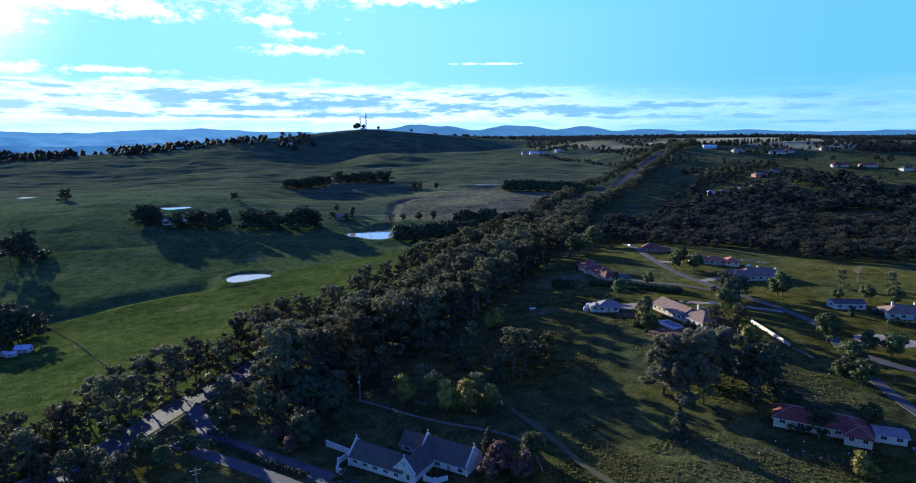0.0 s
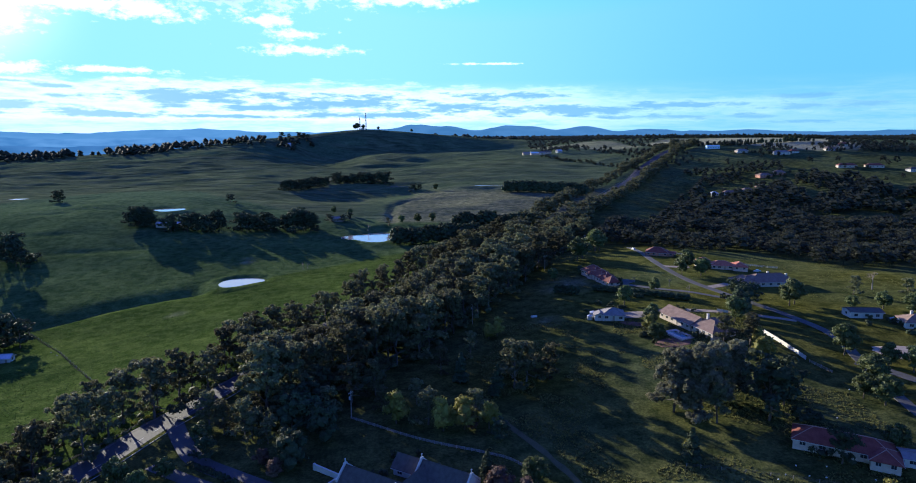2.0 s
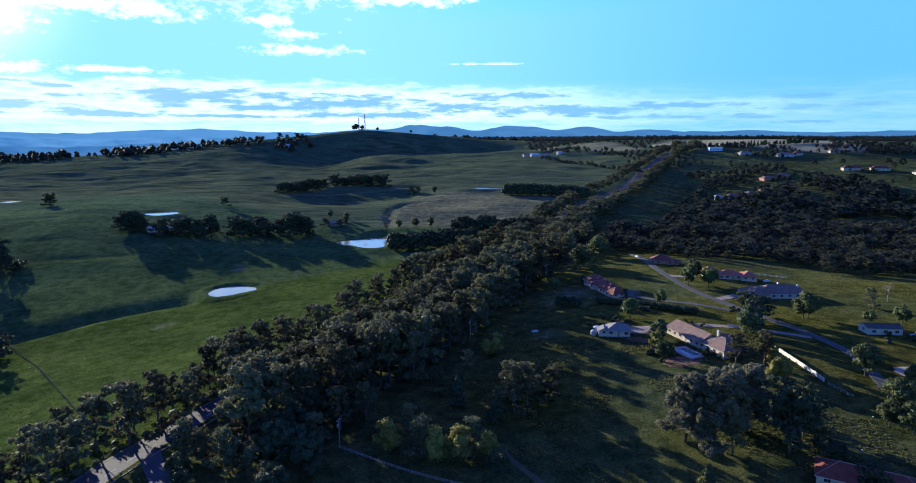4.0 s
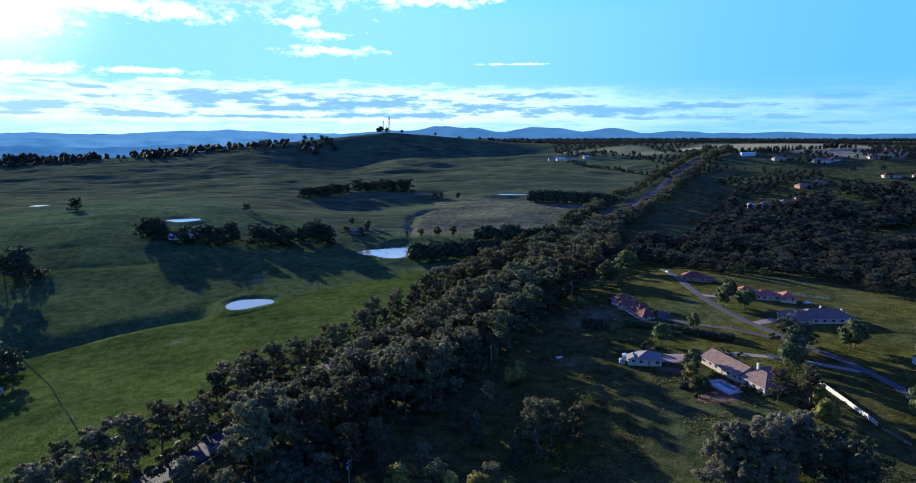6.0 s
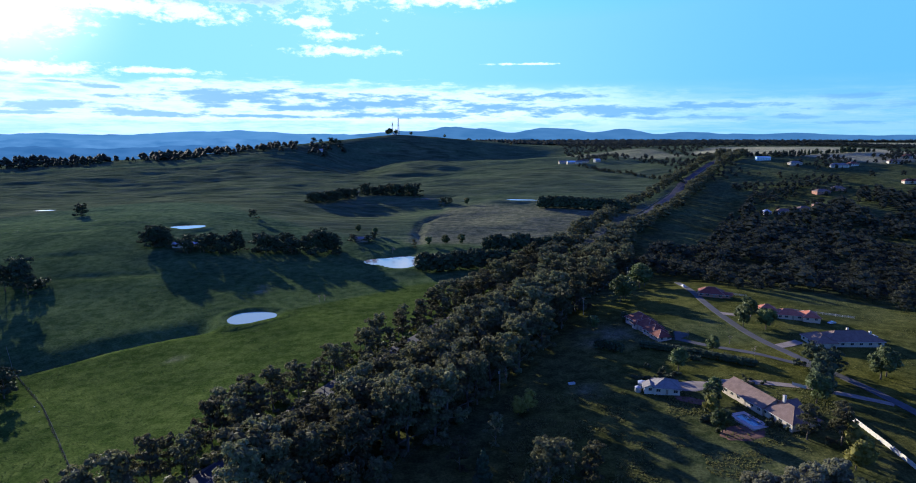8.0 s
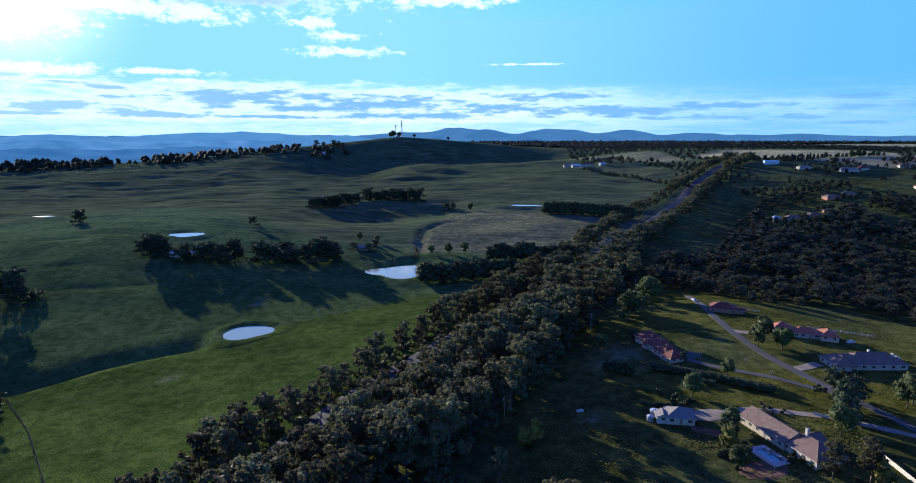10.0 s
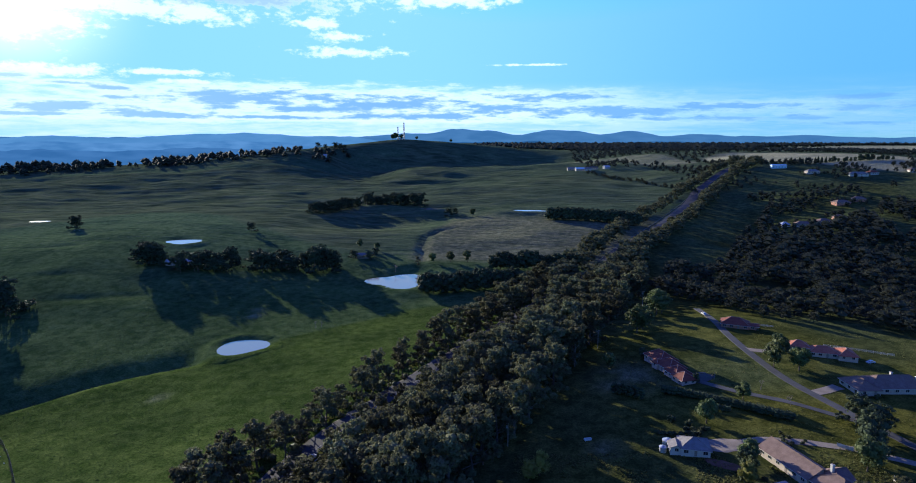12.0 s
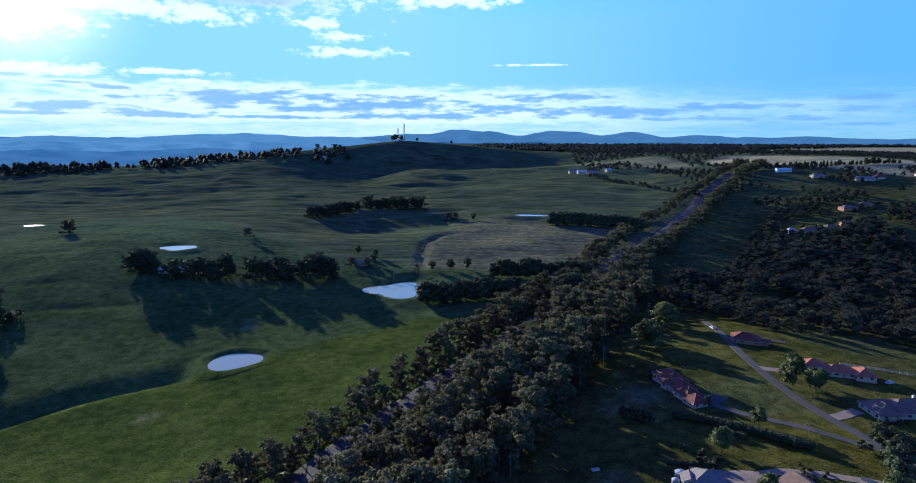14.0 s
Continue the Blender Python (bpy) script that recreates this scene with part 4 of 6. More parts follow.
def in_belt(x, y):
    d, side, _ = to_line(x, y, ROAD)
    left = (d > np.interp(y, (620, 740), (7.5, 16.0))) & (d < np.interp(y, belt_y, [b[1] for b in BELT])) & ~((y < 250) & (value_noise(x, y, 9.0) < 0.22))
    right = (d > np.interp(y, (200, 232, 252, 430, 520, 620, 740), (26, 26, 11, 11, 7.5, 7.5, 17))) & (d < np.interp(y, belt_y, [b[2] for b in BELT]) * (0.9 + 0.2 * value_noise(x, y, 20.0)))
    right &= ~((y > 214) & (y < 400) & (x < -30) & (d < 13) & (value_noise(x, y, 14.0) < 0.4))
    return np.where(side > 0, left, right)


belt = sorted(scatter(in_belt, (-160, 150, 470, 1290), 7.8, 5), key=lambda p: p[1])
leafy = Shell()
rs = np.random.RandomState(21)
for n, (x, y) in enumerate(belt):
    h = 8.5 + 7.5 * float(value_noise(x, y, 24.0)) + rs.rand() * 8.0 + (7.5 if y < 430 and float(to_line(x, y, ROAD)[1]) < 0 else 3.0 if y < 270 else 0.0)
    if y > 700:
        h *= 0.92
    d_road, s_road, _ = to_line(x, y, ROAD)
    if 250 < y < 440 and float(s_road) < 0 and float(d_road) < 27:
        h = 5.0 + 0.42 * h
    if n < 300:
        plant("gum_tree", x, y, h, n, group="gum belt along the road")
    else:
        far_tree(leafy, x, y, g1(x, y), h, rs, 0.40, 11, 40)
tagged(new("gum_belt", leafy.mesh("gum_belt", LEAF["gum"])), "distant stretch of the dense gum belt along the road", "trees", kind="stuff")


# the wood beyond the houses
WOOD_EDGE = ((124, 575), (148, 516), (165, 480), (175, 452), (188, 424), (202, 406), (224, 386), (300, 374), (420, 372), (640, 480), (760, 700), (800, 900), (690, 1010), (560, 960), (500, 905), (430, 880), (395, 820), (330, 862), (290, 800), (240, 730), (196, 690), (160, 630))


def in_polygon(x, y, poly):
    inside, j = np.zeros(np.shape(x), bool), len(poly) - 1
    for i in range(len(poly)):
        (xi, yi), (xj, yj) = poly[i], poly[j]
        inside ^= ((yi > y) != (yj > y)) & (x < (xj - xi) * (y - yi) / (yj - yi) + xi)
        j = i
    return inside


# open paddocks among the far trees: the shaded wedge beside the highway and the slope below the shed
PADDOCKS = (((160, 590), (176, 655), (243, 830), (300, 930), (330, 990), (386, 972), (325, 876), (266, 774), (216, 665)), ((398, 1126), (446, 1188), (540, 1111), (480, 1005), (416, 1046)),
            ((505, 1035), (545, 1090), (780, 1030), (830, 860), (650, 730), (592, 765), (566, 812), (552, 872), (500, 905)))


def in_paddock(x, y):
    return in_polygon(x, y, PADDOCKS[0]) | in_polygon(x, y, PADDOCKS[1]) | in_polygon(x, y, PADDOCKS[2])


def in_wood(x, y):
    return in_polygon(x, y, WOOD_EDGE) & ~in_paddock(x, y) & (value_noise(x, y, 60.0) < 0.70) & (value_noise(x, y, 11.0) < 0.72) & (((x - 385) / 45) ** 2 + ((y - 850) / 20) ** 2 > 1)


wood = sorted(scatter(in_wood, (120, 370, 810, 1020), 8.4, 9), key=lambda p: p[0] ** 2 + p[1] ** 2)
leafy = Shell()
for x, y in wood:
    h = 5.0 + 7.0 * float(value_noise(x, y, 30.0)) + 9.5 * rs.rand() ** 1.4
    near = y < 640 and x < 420
    far_tree(leafy, x, y, g1(x, y), h, rs, 0.36 + 0.16 * rs.rand(), 11 if near else 8, 34 if near else 14)
tagged(new("woodland", leafy.mesh("woodland", LEAF["wood"])), "dense grey-green gum woodland behind the houses", "trees", kind="stuff")

# scattered trees round the far houses, and scrub under the belt
leafy = Shell()
for x, y in scatter(lambda x, y: (value_noise(x, y, 48) > 0.60) & ~in_paddock(x, y) & (to_line(x, y, ROAD)[1] < 0) & (to_line(x, y, ROAD)[0] > 22) & ~in_polygon(x, y, WOOD_EDGE), (190, 720, 860, 1180), 8.5, 41, 700):
    far_tree(leafy, x, y, g1(x, y), 5 + 8 * rs.rand() ** 1.5, rs, 0.46, 6, 14)
for hx, hy in ((491, 1082), (548, 1060), (640, 1075), (372, 846), (396, 850), (421, 862), (455, 925), (482, 934), (600, 938)):
    for k in range(7):
        ang = rs.rand() * math.tau
        x, y = hx + math.cos(ang) * (13 + 9 * rs.rand()), hy + math.sin(ang) * (12 + 7 * rs.rand()) - 3
        far_tree(leafy, x, y, g1(x, y), 4 + 6 * rs.rand(), rs, 0.46, 7, 16)
for x, y, h in ((655, 962, 15), (668, 950, 16), (648, 940, 13), (600, 985, 11), (556, 985, 13), (690, 900, 13), (615, 860, 10), (640, 850, 11), (585, 850, 9)):
    far_tree(leafy, x, y, g1(x, y), h, rs, 0.42, 10, 24)
tagged(new("scattered_trees", leafy.mesh("scattered_trees", LEAF["wood"])), "scattered trees round the far houses", "trees", kind="stuff")
leafy = Shell()
for x, y in scatter(lambda x, y: in_belt(x, y) & (y < 760), (-160, 150, 220, 760), 6.0, 43, 900):
    h = 1.6 + 2.6 * rs.rand()
    leafy.clump((x, y, g1(x, y) + h * 0.4), (h * 0.8, h * 0.8, h * 0.6), 22, 0.6, rs, 0.75)
tagged(new("understorey_scrub", leafy.mesh("understorey_scrub", LEAF["shrub"])), "dark scrub growing beneath the gum belt", "shrubs", kind="stuff")

# woods and rows on the far plateau, and along the left ridge
leafy = Shell()


def far_wood(x, y):
    open_land = ground_zones(x, y)[..., 3] > 0.25
    return ~open_land & ~in_paddock(x, y) & (x < 0.80 * y + 60) & (to_line(x, y, ROAD)[0] > 20)


for x, y in scatter(lambda x, y: far_wood(x, y) & (x > 330 - 0.1 * (y - 1000)) & (value_noise(x, y, 45) > 0.30), (200, 1040, 760, 1340), 11, 35, 600):
    far_tree(leafy, x, y, g1(x, y), 6 + 4 * rs.rand(), rs, 0.46, 6, 10)
for x, y in scatter(lambda x, y: far_wood(x, y) & (value_noise(x * 0.4, y, 60) > 0.30) & (x > 110 + 0.05 * y), (100, 1340, 1700, 2050), 16, 31, 1900):
    far_tree(leafy, x, y, g1(x, y), 7 + 5 * rs.rand(), rs, 0.58, 4, 5)
for x, y in scatter(lambda x, y: far_wood(x, y) & (value_noise(x * 0.22, y, 110) > 0.30), (-100, 2050, 3000, 3700), 40, 33, 1900):
    far_tree(leafy, x, y, g1(x, y), 12 + 5 * rs.rand(), rs, 1.25, 4, 4)
tagged(new("far_woods", leafy.mesh("far_woods", LEAF["wood"])), "far dark woods on the plateau", "trees", kind="stuff")
leafy = Shell()
for k in range(540):
    u = rs.rand() ** 1.1
    if value_noise(u * 900, 3.0, 24) < 0.36:
        continue
    x = -1300 + 880 * u + rs.randn() * 14
    y = 1562 + 62 * u + rs.randn() * 42
    far_tree(leafy, x, y, g1(x, y), 7 + (18 * float(value_noise(u * 900, 9.0, 15)) ** 1.3 + 11 * rs.rand() ** 2) * (1.15 - 0.45 * u), rs, 0.50, 8, 16)
tagged(new("ridge_trees", leafy.mesh("ridge_trees", LEAF["wood"])), "straggling line of gums along the ridge", "trees", kind="stuff")
leafy = Shell()
for k in range(70):
    u = k / 69
    x, y = 175 + 135 * u + rs.randn() * 3, 1300 - 255 * u + rs.randn() * 3
    far_tree(leafy, x, y, g1(x, y), 5 + 4 * rs.rand(), rs, 0.42, 5, 9)
tagged(new("hedgerow", leafy.mesh("hedgerow", LEAF["gum"])), "ragged hedgerow at the edge of the hill paddock", "trees", kind="stuff")

# windbreaks, farm groves and single trees
seed = 1000


def row(kind, a, b, count, height, jitter, group, rows_deep=1, deep=5.0, low=0.58, high=1.25):
    global seed
    ax, ay, bx, by = *a, *b
    l = math.hypot(bx - ax, by - ay)
    nx_, ny_ = -(by - ay) / l, (bx - ax) / l
    for r in range(rows_deep):
        for k in range(count):
            seed += 1
            rnd = random.Random(seed)
            u = (k + 0.5 + rnd.uniform(-0.2, 0.2)) / count
            plant(kind, ax + (bx - ax) * u + nx_ * r * deep + rnd.uniform(-jitter, jitter), ay + (by - ay) * u + ny_ * r * deep + rnd.uniform(-jitter, jitter), height * rnd.uniform(low, high), seed, group=group)


row("pine_tree", (66, 862), (170, 829), 24, 15.5, 0.8, "hill windbreak", 2, 5.5, 0.88, 1.08)
row("pine_tree", (-58, 557), (20, 573), 17, 15.5, 1.2, "pines below the pond", 2, 6, 0.82, 1.1)
row("pine_tree", (-4, 628), (70, 640), 14, 16, 1.8, "pines above the pond", 1, 5, 0.75, 1.12)
row("spreading_tree", (-256, 918), (-222, 975), 10, 13, 7, "hill grove", 2, 7)
row("spreading_tree", (-234, 962), (-196, 1000), 6, 13, 6, "hill grove", 2, 7)
row("spreading_tree", (-205, 1010), (-108, 980), 17, 14, 8, "hill grove", 2, 7)
row("spreading_tree", (-318, 597), (-298, 601), 4, 17, 4, "farmyard trees", 3, 5, 0.7, 1.15)
row("spreading_tree", (-278, 588), (-222, 602), 9, 15.5, 7, "farmyard trees", 2, 8, 0.5, 1.15)
row("spreading_tree", (-214, 604), (-186, 609), 5, 16, 5, "farmyard trees", 2, 7, 0.55, 1.15)
row("spreading_tree", (-184, 612), (-138, 618), 7, 20, 6, "farmyard trees", 2, 8, 0.5, 1.2)
row("cypress_tree", (492, 1164), (560, 1173), 10, 11, 1.0, "plateau windbreak", 1, 5.0, 0.7, 1.1)
row("pine_tree", (562, 1173), (680, 1190), 17, 10, 2.0, "plateau windbreak")
SINGLES = (
    ("spreading_tree", -366, 489, 19), ("spreading_tree", -350, 487, 21), ("spreading_tree", -358, 495, 24), ("spreading_tree", -343, 483, 14), ("spreading_tree", -246, 327, 19), ("spreading_tree", -255, 331, 20), ("spreading_tree", -236, 329, 16), ("spreading_tree", -480, 1700, 17), ("spreading_tree", -462, 1705, 14), ("spreading_tree", -436, 1712, 20), ("spreading_tree", -424, 1716, 18), ("spreading_tree", -413, 1720, 15), ("pine_tree", -248, 322, 13), ("pine_tree", -240, 300, 12), ("pine_tree", -262, 338, 14), ("pine_tree", -270, 310, 12),
    ("spreading_tree", -273, 745, 11), ("spreading_tree", -490, 760, 15), ("spreading_tree", -494, 764, 11), ("spreading_tree", -66, 914, 12), ("spreading_tree", -57, 913, 11), ("round_tree", -32, 898, 9),
    ("round_tree", -300, 1862, 17), ("round_tree", -308, 1866, 14), ("round_tree", -283, 1866, 14), ("round_tree", -240, 1880, 10), ("round_tree", -140, 1880, 9),
    ("tall_gum_tree", 73, 205, 23), ("tall_gum_tree", 80, 201, 25), ("tall_gum_tree", 88, 207, 24), ("tall_gum_tree", 95, 212, 22), ("spreading_tree", 101, 197, 21), ("gum_tree", 84, 197, 14), ("gum_tree", 107, 212, 14),
    ("cypress_tree", 15, 224, 12.5), ("cypress_tree", 2, 238, 11.5), ("gum_tree", 22, 230, 19), ("gum_tree", 27, 234, 17), ("gum_tree", 36, 235, 15), ("gum_tree", -84, 208, 14), ("gum_tree", -77, 203, 13), ("gum_tree", -69, 200, 14), ("gum_tree", -131, 163, 12), ("gum_tree", -109, 156, 13), ("gum_tree", -102, 160, 11), ("gum_tree", -94, 154, 12), ("gum_tree", -142, 176, 13), ("gum_tree", -134, 181, 11), ("cypress_tree", 68, 176, 11),
    ("wattle_tree", -20, 206, 12), ("wattle_tree", -4, 200, 12), ("wattle_tree", 3, 200, 11), ("gum_tree", -9, 205, 13), ("gum_tree", 7, 205, 12), ("gum_tree", -72, 206, 11), ("pine_tree", -48, 180, 12), ("pine_tree", -42, 196, 13),
    ("pine_tree", -55, 205, 13), ("round_tree", -82, 197, 7), ("round_tree", -96, 172, 8), ("round_tree", -88, 168, 6), ("round_tree", -110, 165, 8),
    ("round_tree", 146, 215, 11), ("round_tree", 138, 208, 8), ("round_tree", 142, 203, 9), ("round_tree", 153, 243, 11), ("wattle_tree", 118, 240, 10), ("wattle_tree", 123, 243, 8),
    ("round_tree", 166, 308, 12), ("pine_tree", 138, 300, 13), ("pine_tree", 133, 290, 13), ("pine_tree", 141, 306, 12), ("round_tree", 128, 284, 11), ("round_tree", 109, 341, 7),
    ("round_tree", 87, 320, 9), ("round_tree", 138, 379, 11), ("round_tree", 143, 387, 12), ("round_tree", 148, 375, 10), ("round_tree", 154, 383, 7),
    ("round_tree", 85, 437, 15), ("round_tree", 90, 444, 13), ("round_tree", 107, 480, 15), ("round_tree", 112, 486, 13), ("bare_tree", 229, 341, 13), ("bare_tree", 121, 352, 6), ("bare_tree", 126, 335, 6), ("bare_tree", 104, 362, 5),
    ("wattle_tree", 109, 152, 8), ("russet_bush", 12, 162, 8), ("russet_bush", 18, 158, 7), ("round_tree", 22, 165, 8), ("russet_bush", 8, 157, 6), ("cypress_tree", 9, 170, 9),
    ("wattle_tree", 15, 284, 8), ("wattle_tree", 19, 287, 9), ("wattle_tree", 87, 279, 8), ("round_tree", 89, 282, 7), ("round_tree", 92, 291, 8),
    ("round_tree", 128, 178, 7), ("gum_tree", 112, 258, 13), ("gum_tree", 121, 254, 14), ("gum_tree", 125, 262, 12),
    ("round_tree", 207, 300, 8), ("round_tree", 214, 290, 9), ("round_tree", 192, 300, 6), ("round_tree", 163, 232, 8), ("round_tree", 168, 226, 9), ("round_tree", 175, 232, 7),
    ("gum_tree", 212, 330, 11), ("gum_tree", 232, 318, 12), ("bare_tree", -90, 622, 9), ("gum_tree", 55, 1850, 12), ("bare_tree", -214, 996, 11), ("bare_tree", -206, 1000, 12), ("bare_tree", -199, 1003, 10), ("bare_tree", -222, 992, 9), ("round_tree", -26, 652, 10), ("round_tree", -42, 650, 9), ("round_tree", -58, 646, 8), ("gum_tree", -72, 640, 9),
    ("gum_tree", -62, 214, 12), ("pine_tree", -52, 219, 12), ("gum_tree", -44, 212, 12), ("gum_tree", -38, 223, 16), ("gum_tree", -30, 229, 15), ("pine_tree", -50, 229, 13), ("gum_tree", -61, 226, 12), ("gum_tree", -26, 216, 9),
    ("gum_tree", -66, 198, 9), ("gum_tree", -118, 160, 10), ("gum_tree", -102, 157, 9), ("gum_tree", -92, 155, 9), ("gum_tree", -124, 168, 11), ("gum_tree", -14, 220, 10), ("gum_tree", -6, 246, 12), ("gum_tree", 6, 262, 12),
    ("round_tree", -140, 700, 8), ("round_tree", -120, 690, 7), ("bare_tree", -120, 478, 7), ("bare_tree", -117, 481, 6), ("spreading_tree", -135, 652, 9), ("spreading_tree", -121, 654, 8), ("spreading_tree", -116, 664, 9),
    ("spreading_tree", -48, 202, 12), ("pine_tree", -62, 217, 12), ("pine_tree", -55, 211, 13), ("spreading_tree", -66, 203, 8), ("pine_tree", -51, 186, 10), ("gum_tree", -60, 195, 9), ("gum_tree", -75, 228, 13), ("gum_tree", -70, 219, 12),
    ("spreading_tree", -77, 187, 8), ("round_tree", -84, 176, 6), ("russet_bush", -58, 182, 5), ("russet_bush", -52, 176, 5), ("gum_tree", -140, 196, 9), ("gum_tree", -133, 187, 8), ("gum_tree", -128, 194, 10), ("gum_tree", -130, 178, 8), ("round_tree", -138, 182, 6),
    ("spreading_tree", 109, 172, 10), ("wattle_tree", 69, 180, 6), ("spreading_tree", 104, 203, 13), ("spreading_tree", 110, 206, 12), ("gum_tree", 22, 238, 12), ("gum_tree", 35, 236, 9), ("wattle_tree", 11, 199, 9), ("spreading_tree", 14, 192, 7), ("russet_bush", 5, 200, 5),
    ("spreading_tree", 148, 312, 11), ("spreading_tree", 143, 318, 12), ("round_tree", 170, 311, 10), ("round_tree", 86, 264, 8), ("spreading_tree", 90, 288, 7), ("wattle_tree", 124, 252, 9), ("round_tree", 60, 384, 7), ("pine_tree", -212, 1000, 10),
)
for kind, x, y, h in SINGLES:
    seed += 1
    plant(kind, x, y, h * (1.15 if kind == "round_tree" else 1.0), seed)
for x, y, h in ((57, 353, 3.2), (59.5, 351, 3.4), (62, 349.5, 3.2), (64.5, 347.5, 3.6), (67, 345.5, 3.3), (79, 396, 3.5), (95, 360, 3.0)):
    seed += 1
    plant("pine_tree", x, y, h * 1.6, seed, group="young cypresses by the brick house", label="small dark clipped cypress by the brick house")
for cx, cy, spread_, n in ((86, 274, 7, 14), (112, 300, 8, 12), (80, 310, 8, 12), (-20, 178, 10, 10), (160, 345, 6, 8), (195, 275, 9, 10), (108, 266, 6, 8), (-34, 158, 5, 6), (150, 442, 7, 7)):
    for k in range(n):
        seed += 1
        rnd = random.Random(seed)
        x, y = cx + rnd.gauss(0, spread_ * 0.5), cy + rnd.gauss(0, spread_ * 0.5)
        plant("shrub", x, y, rnd.uniform(1.2, 2.8), seed, group="garden shrubs")

# ---------------------------------------------------------------- houses and sheds
def part(name, bm_or_mesh, mat, parent, label=""):
    """One mesh under a thing or a part."""
    if isinstance(bm_or_mesh, bpy.types.Mesh):
        data = bm_or_mesh
    else:
        data = bpy.data.meshes.new(name)
        bm_or_mesh.to_mesh(data)
        bm_or_mesh.free()
    data.materials.clear()
    data.materials.append(mat)
    ob = new(name, data)
    ob.parent = parent
    return tagged(ob, label)


def box(bm, lo, hi, m=Matrix.Identity(4), bevel=0.0):
    """A box between two corners."""
    made = bmesh.ops.create_cube(bm, size=1.0)["verts"]
    size = [b - a for a, b in zip(lo, hi)]
    mid = [(a + b) / 2 for a, b in zip(lo, hi)]
    bmesh.ops.transform(bm, matrix=m @ Matrix.Translation(mid) @ Matrix.Diagonal((*size, 1)), verts=made)
    if bevel:
        edges = {e for v in made for e in v.link_edges}
        bmesh.ops.bevel(bm, geom=list(edges), offset=bevel, segments=1, affect="EDGES")


def faces_bm(verts, faces):
    bm = bmesh.new()
    vs = [bm.verts.new(v) for v in verts]
    for f in faces:
        bm.faces.new([vs[i] for i in f])
    bmesh.ops.recalc_face_normals(bm, faces=bm.faces)
    return bm


def bar(bm, a, b, r, sides=5):
    """A round bar between two points."""
    a, b = Vector(a), Vector(b)
    made = bmesh.ops.create_cone(bm, cap_ends=True, segments=sides, radius1=r, radius2=r, depth=(b - a).length)["verts"]
    bmesh.ops.transform(bm, matrix=Matrix.Translation((a + b) / 2) @ (b - a).to_track_quat("Z", "Y").to_matrix().to_4x4(), verts=made)


def roof_bm(l, w, rise_, kind, over=0.55, thick=0.2):
    """A hipped or gabled roof over a block l long (x) and w wide (y), its eaves at z = 0."""
    a, b = l / 2 + over, w / 2 + over
    drop = rise_ * over / (w / 2)
    ridge = a if kind == "gable" else max(0.2, a - b)
    top = [(-a, -b, -drop), (a, -b, -drop), (a, b, -drop), (-a, b, -drop), (-ridge, 0, rise_), (ridge, 0, rise_)]
    low = [(x, y, z - thick) for x, y, z in top]
    f = [(0, 1, 5, 4), (2, 3, 4, 5), (1, 2, 5), (3, 0, 4)] if kind == "hip" else [(0, 1, 5, 4), (2, 3, 4, 5)]
    under = [tuple(6 + i for i in reversed(q)) for q in f]
    if kind == "hip":
        sides = [(0, 6, 7, 1), (1, 7, 8, 2), (2, 8, 9, 3), (3, 9, 6, 0)]
    else:
        sides = [(0, 6, 7, 1), (2, 8, 9, 3), (1, 7, 11, 5), (5, 11, 8, 2), (3, 9, 10, 4), (4, 10, 6, 0)]
    return faces_bm(top + low, f + under + sides), top


def wall_bm(l, w, eave, rise_, kind, deep=1.6):
    a, b = l / 2, w / 2
    v = [(-a, -b, -deep), (a, -b, -deep), (a, b, -deep), (-a, b, -deep), (-a, -b, eave), (a, -b, eave), (a, b, eave), (-a, b, eave)]
    f = [(0, 1, 5, 4), (2, 3, 7, 6), (3, 2, 1, 0)]
    if kind == "gable":
        v += [(-a, 0, eave + rise_ - 0.12), (a, 0, eave + rise_ - 0.12)]
        f += [(1, 2, 6, 9, 5), (3, 0, 4, 8, 7), (4, 5, 9, 8), (6, 7, 8, 9)]
    else:
        f += [(1, 2, 6, 5), (3, 0, 4, 7), (4, 5, 6, 7)]
    return faces_bm(v, f)


def window(parent, m, wide, high, frame_m=WHITE):
    """A window: a frame of four bars with a sill, and its pane."""
    bm = bmesh.new()
    t = 0.08
    for lo, hi in (((-wide / 2, -0.06, 0), (-wide / 2 + t, 0.06, high)), ((wide / 2 - t, -0.06, 0), (wide / 2, 0.06, high)), ((-wide / 2 + t, -0.06, high - t), (wide / 2 - t, 0.06, high)),
                   ((-wide / 2 - 0.06, -0.12, -t), (wide / 2 + 0.06, 0.06, 0)), ((-0.03, -0.05, 0), (0.03, 0.05, high - t))):
        box(bm, lo, hi)
    w_ = part("window", bm, frame_m, parent)
    w_.matrix_basis = m
    bm = bmesh.new()
    box(bm, (-wide / 2 + t, -0.025, 0), (wide / 2 - t, 0.03, high - t))
    part("pane", bm, GLASS, w_, "dark glass pane")
    return w_


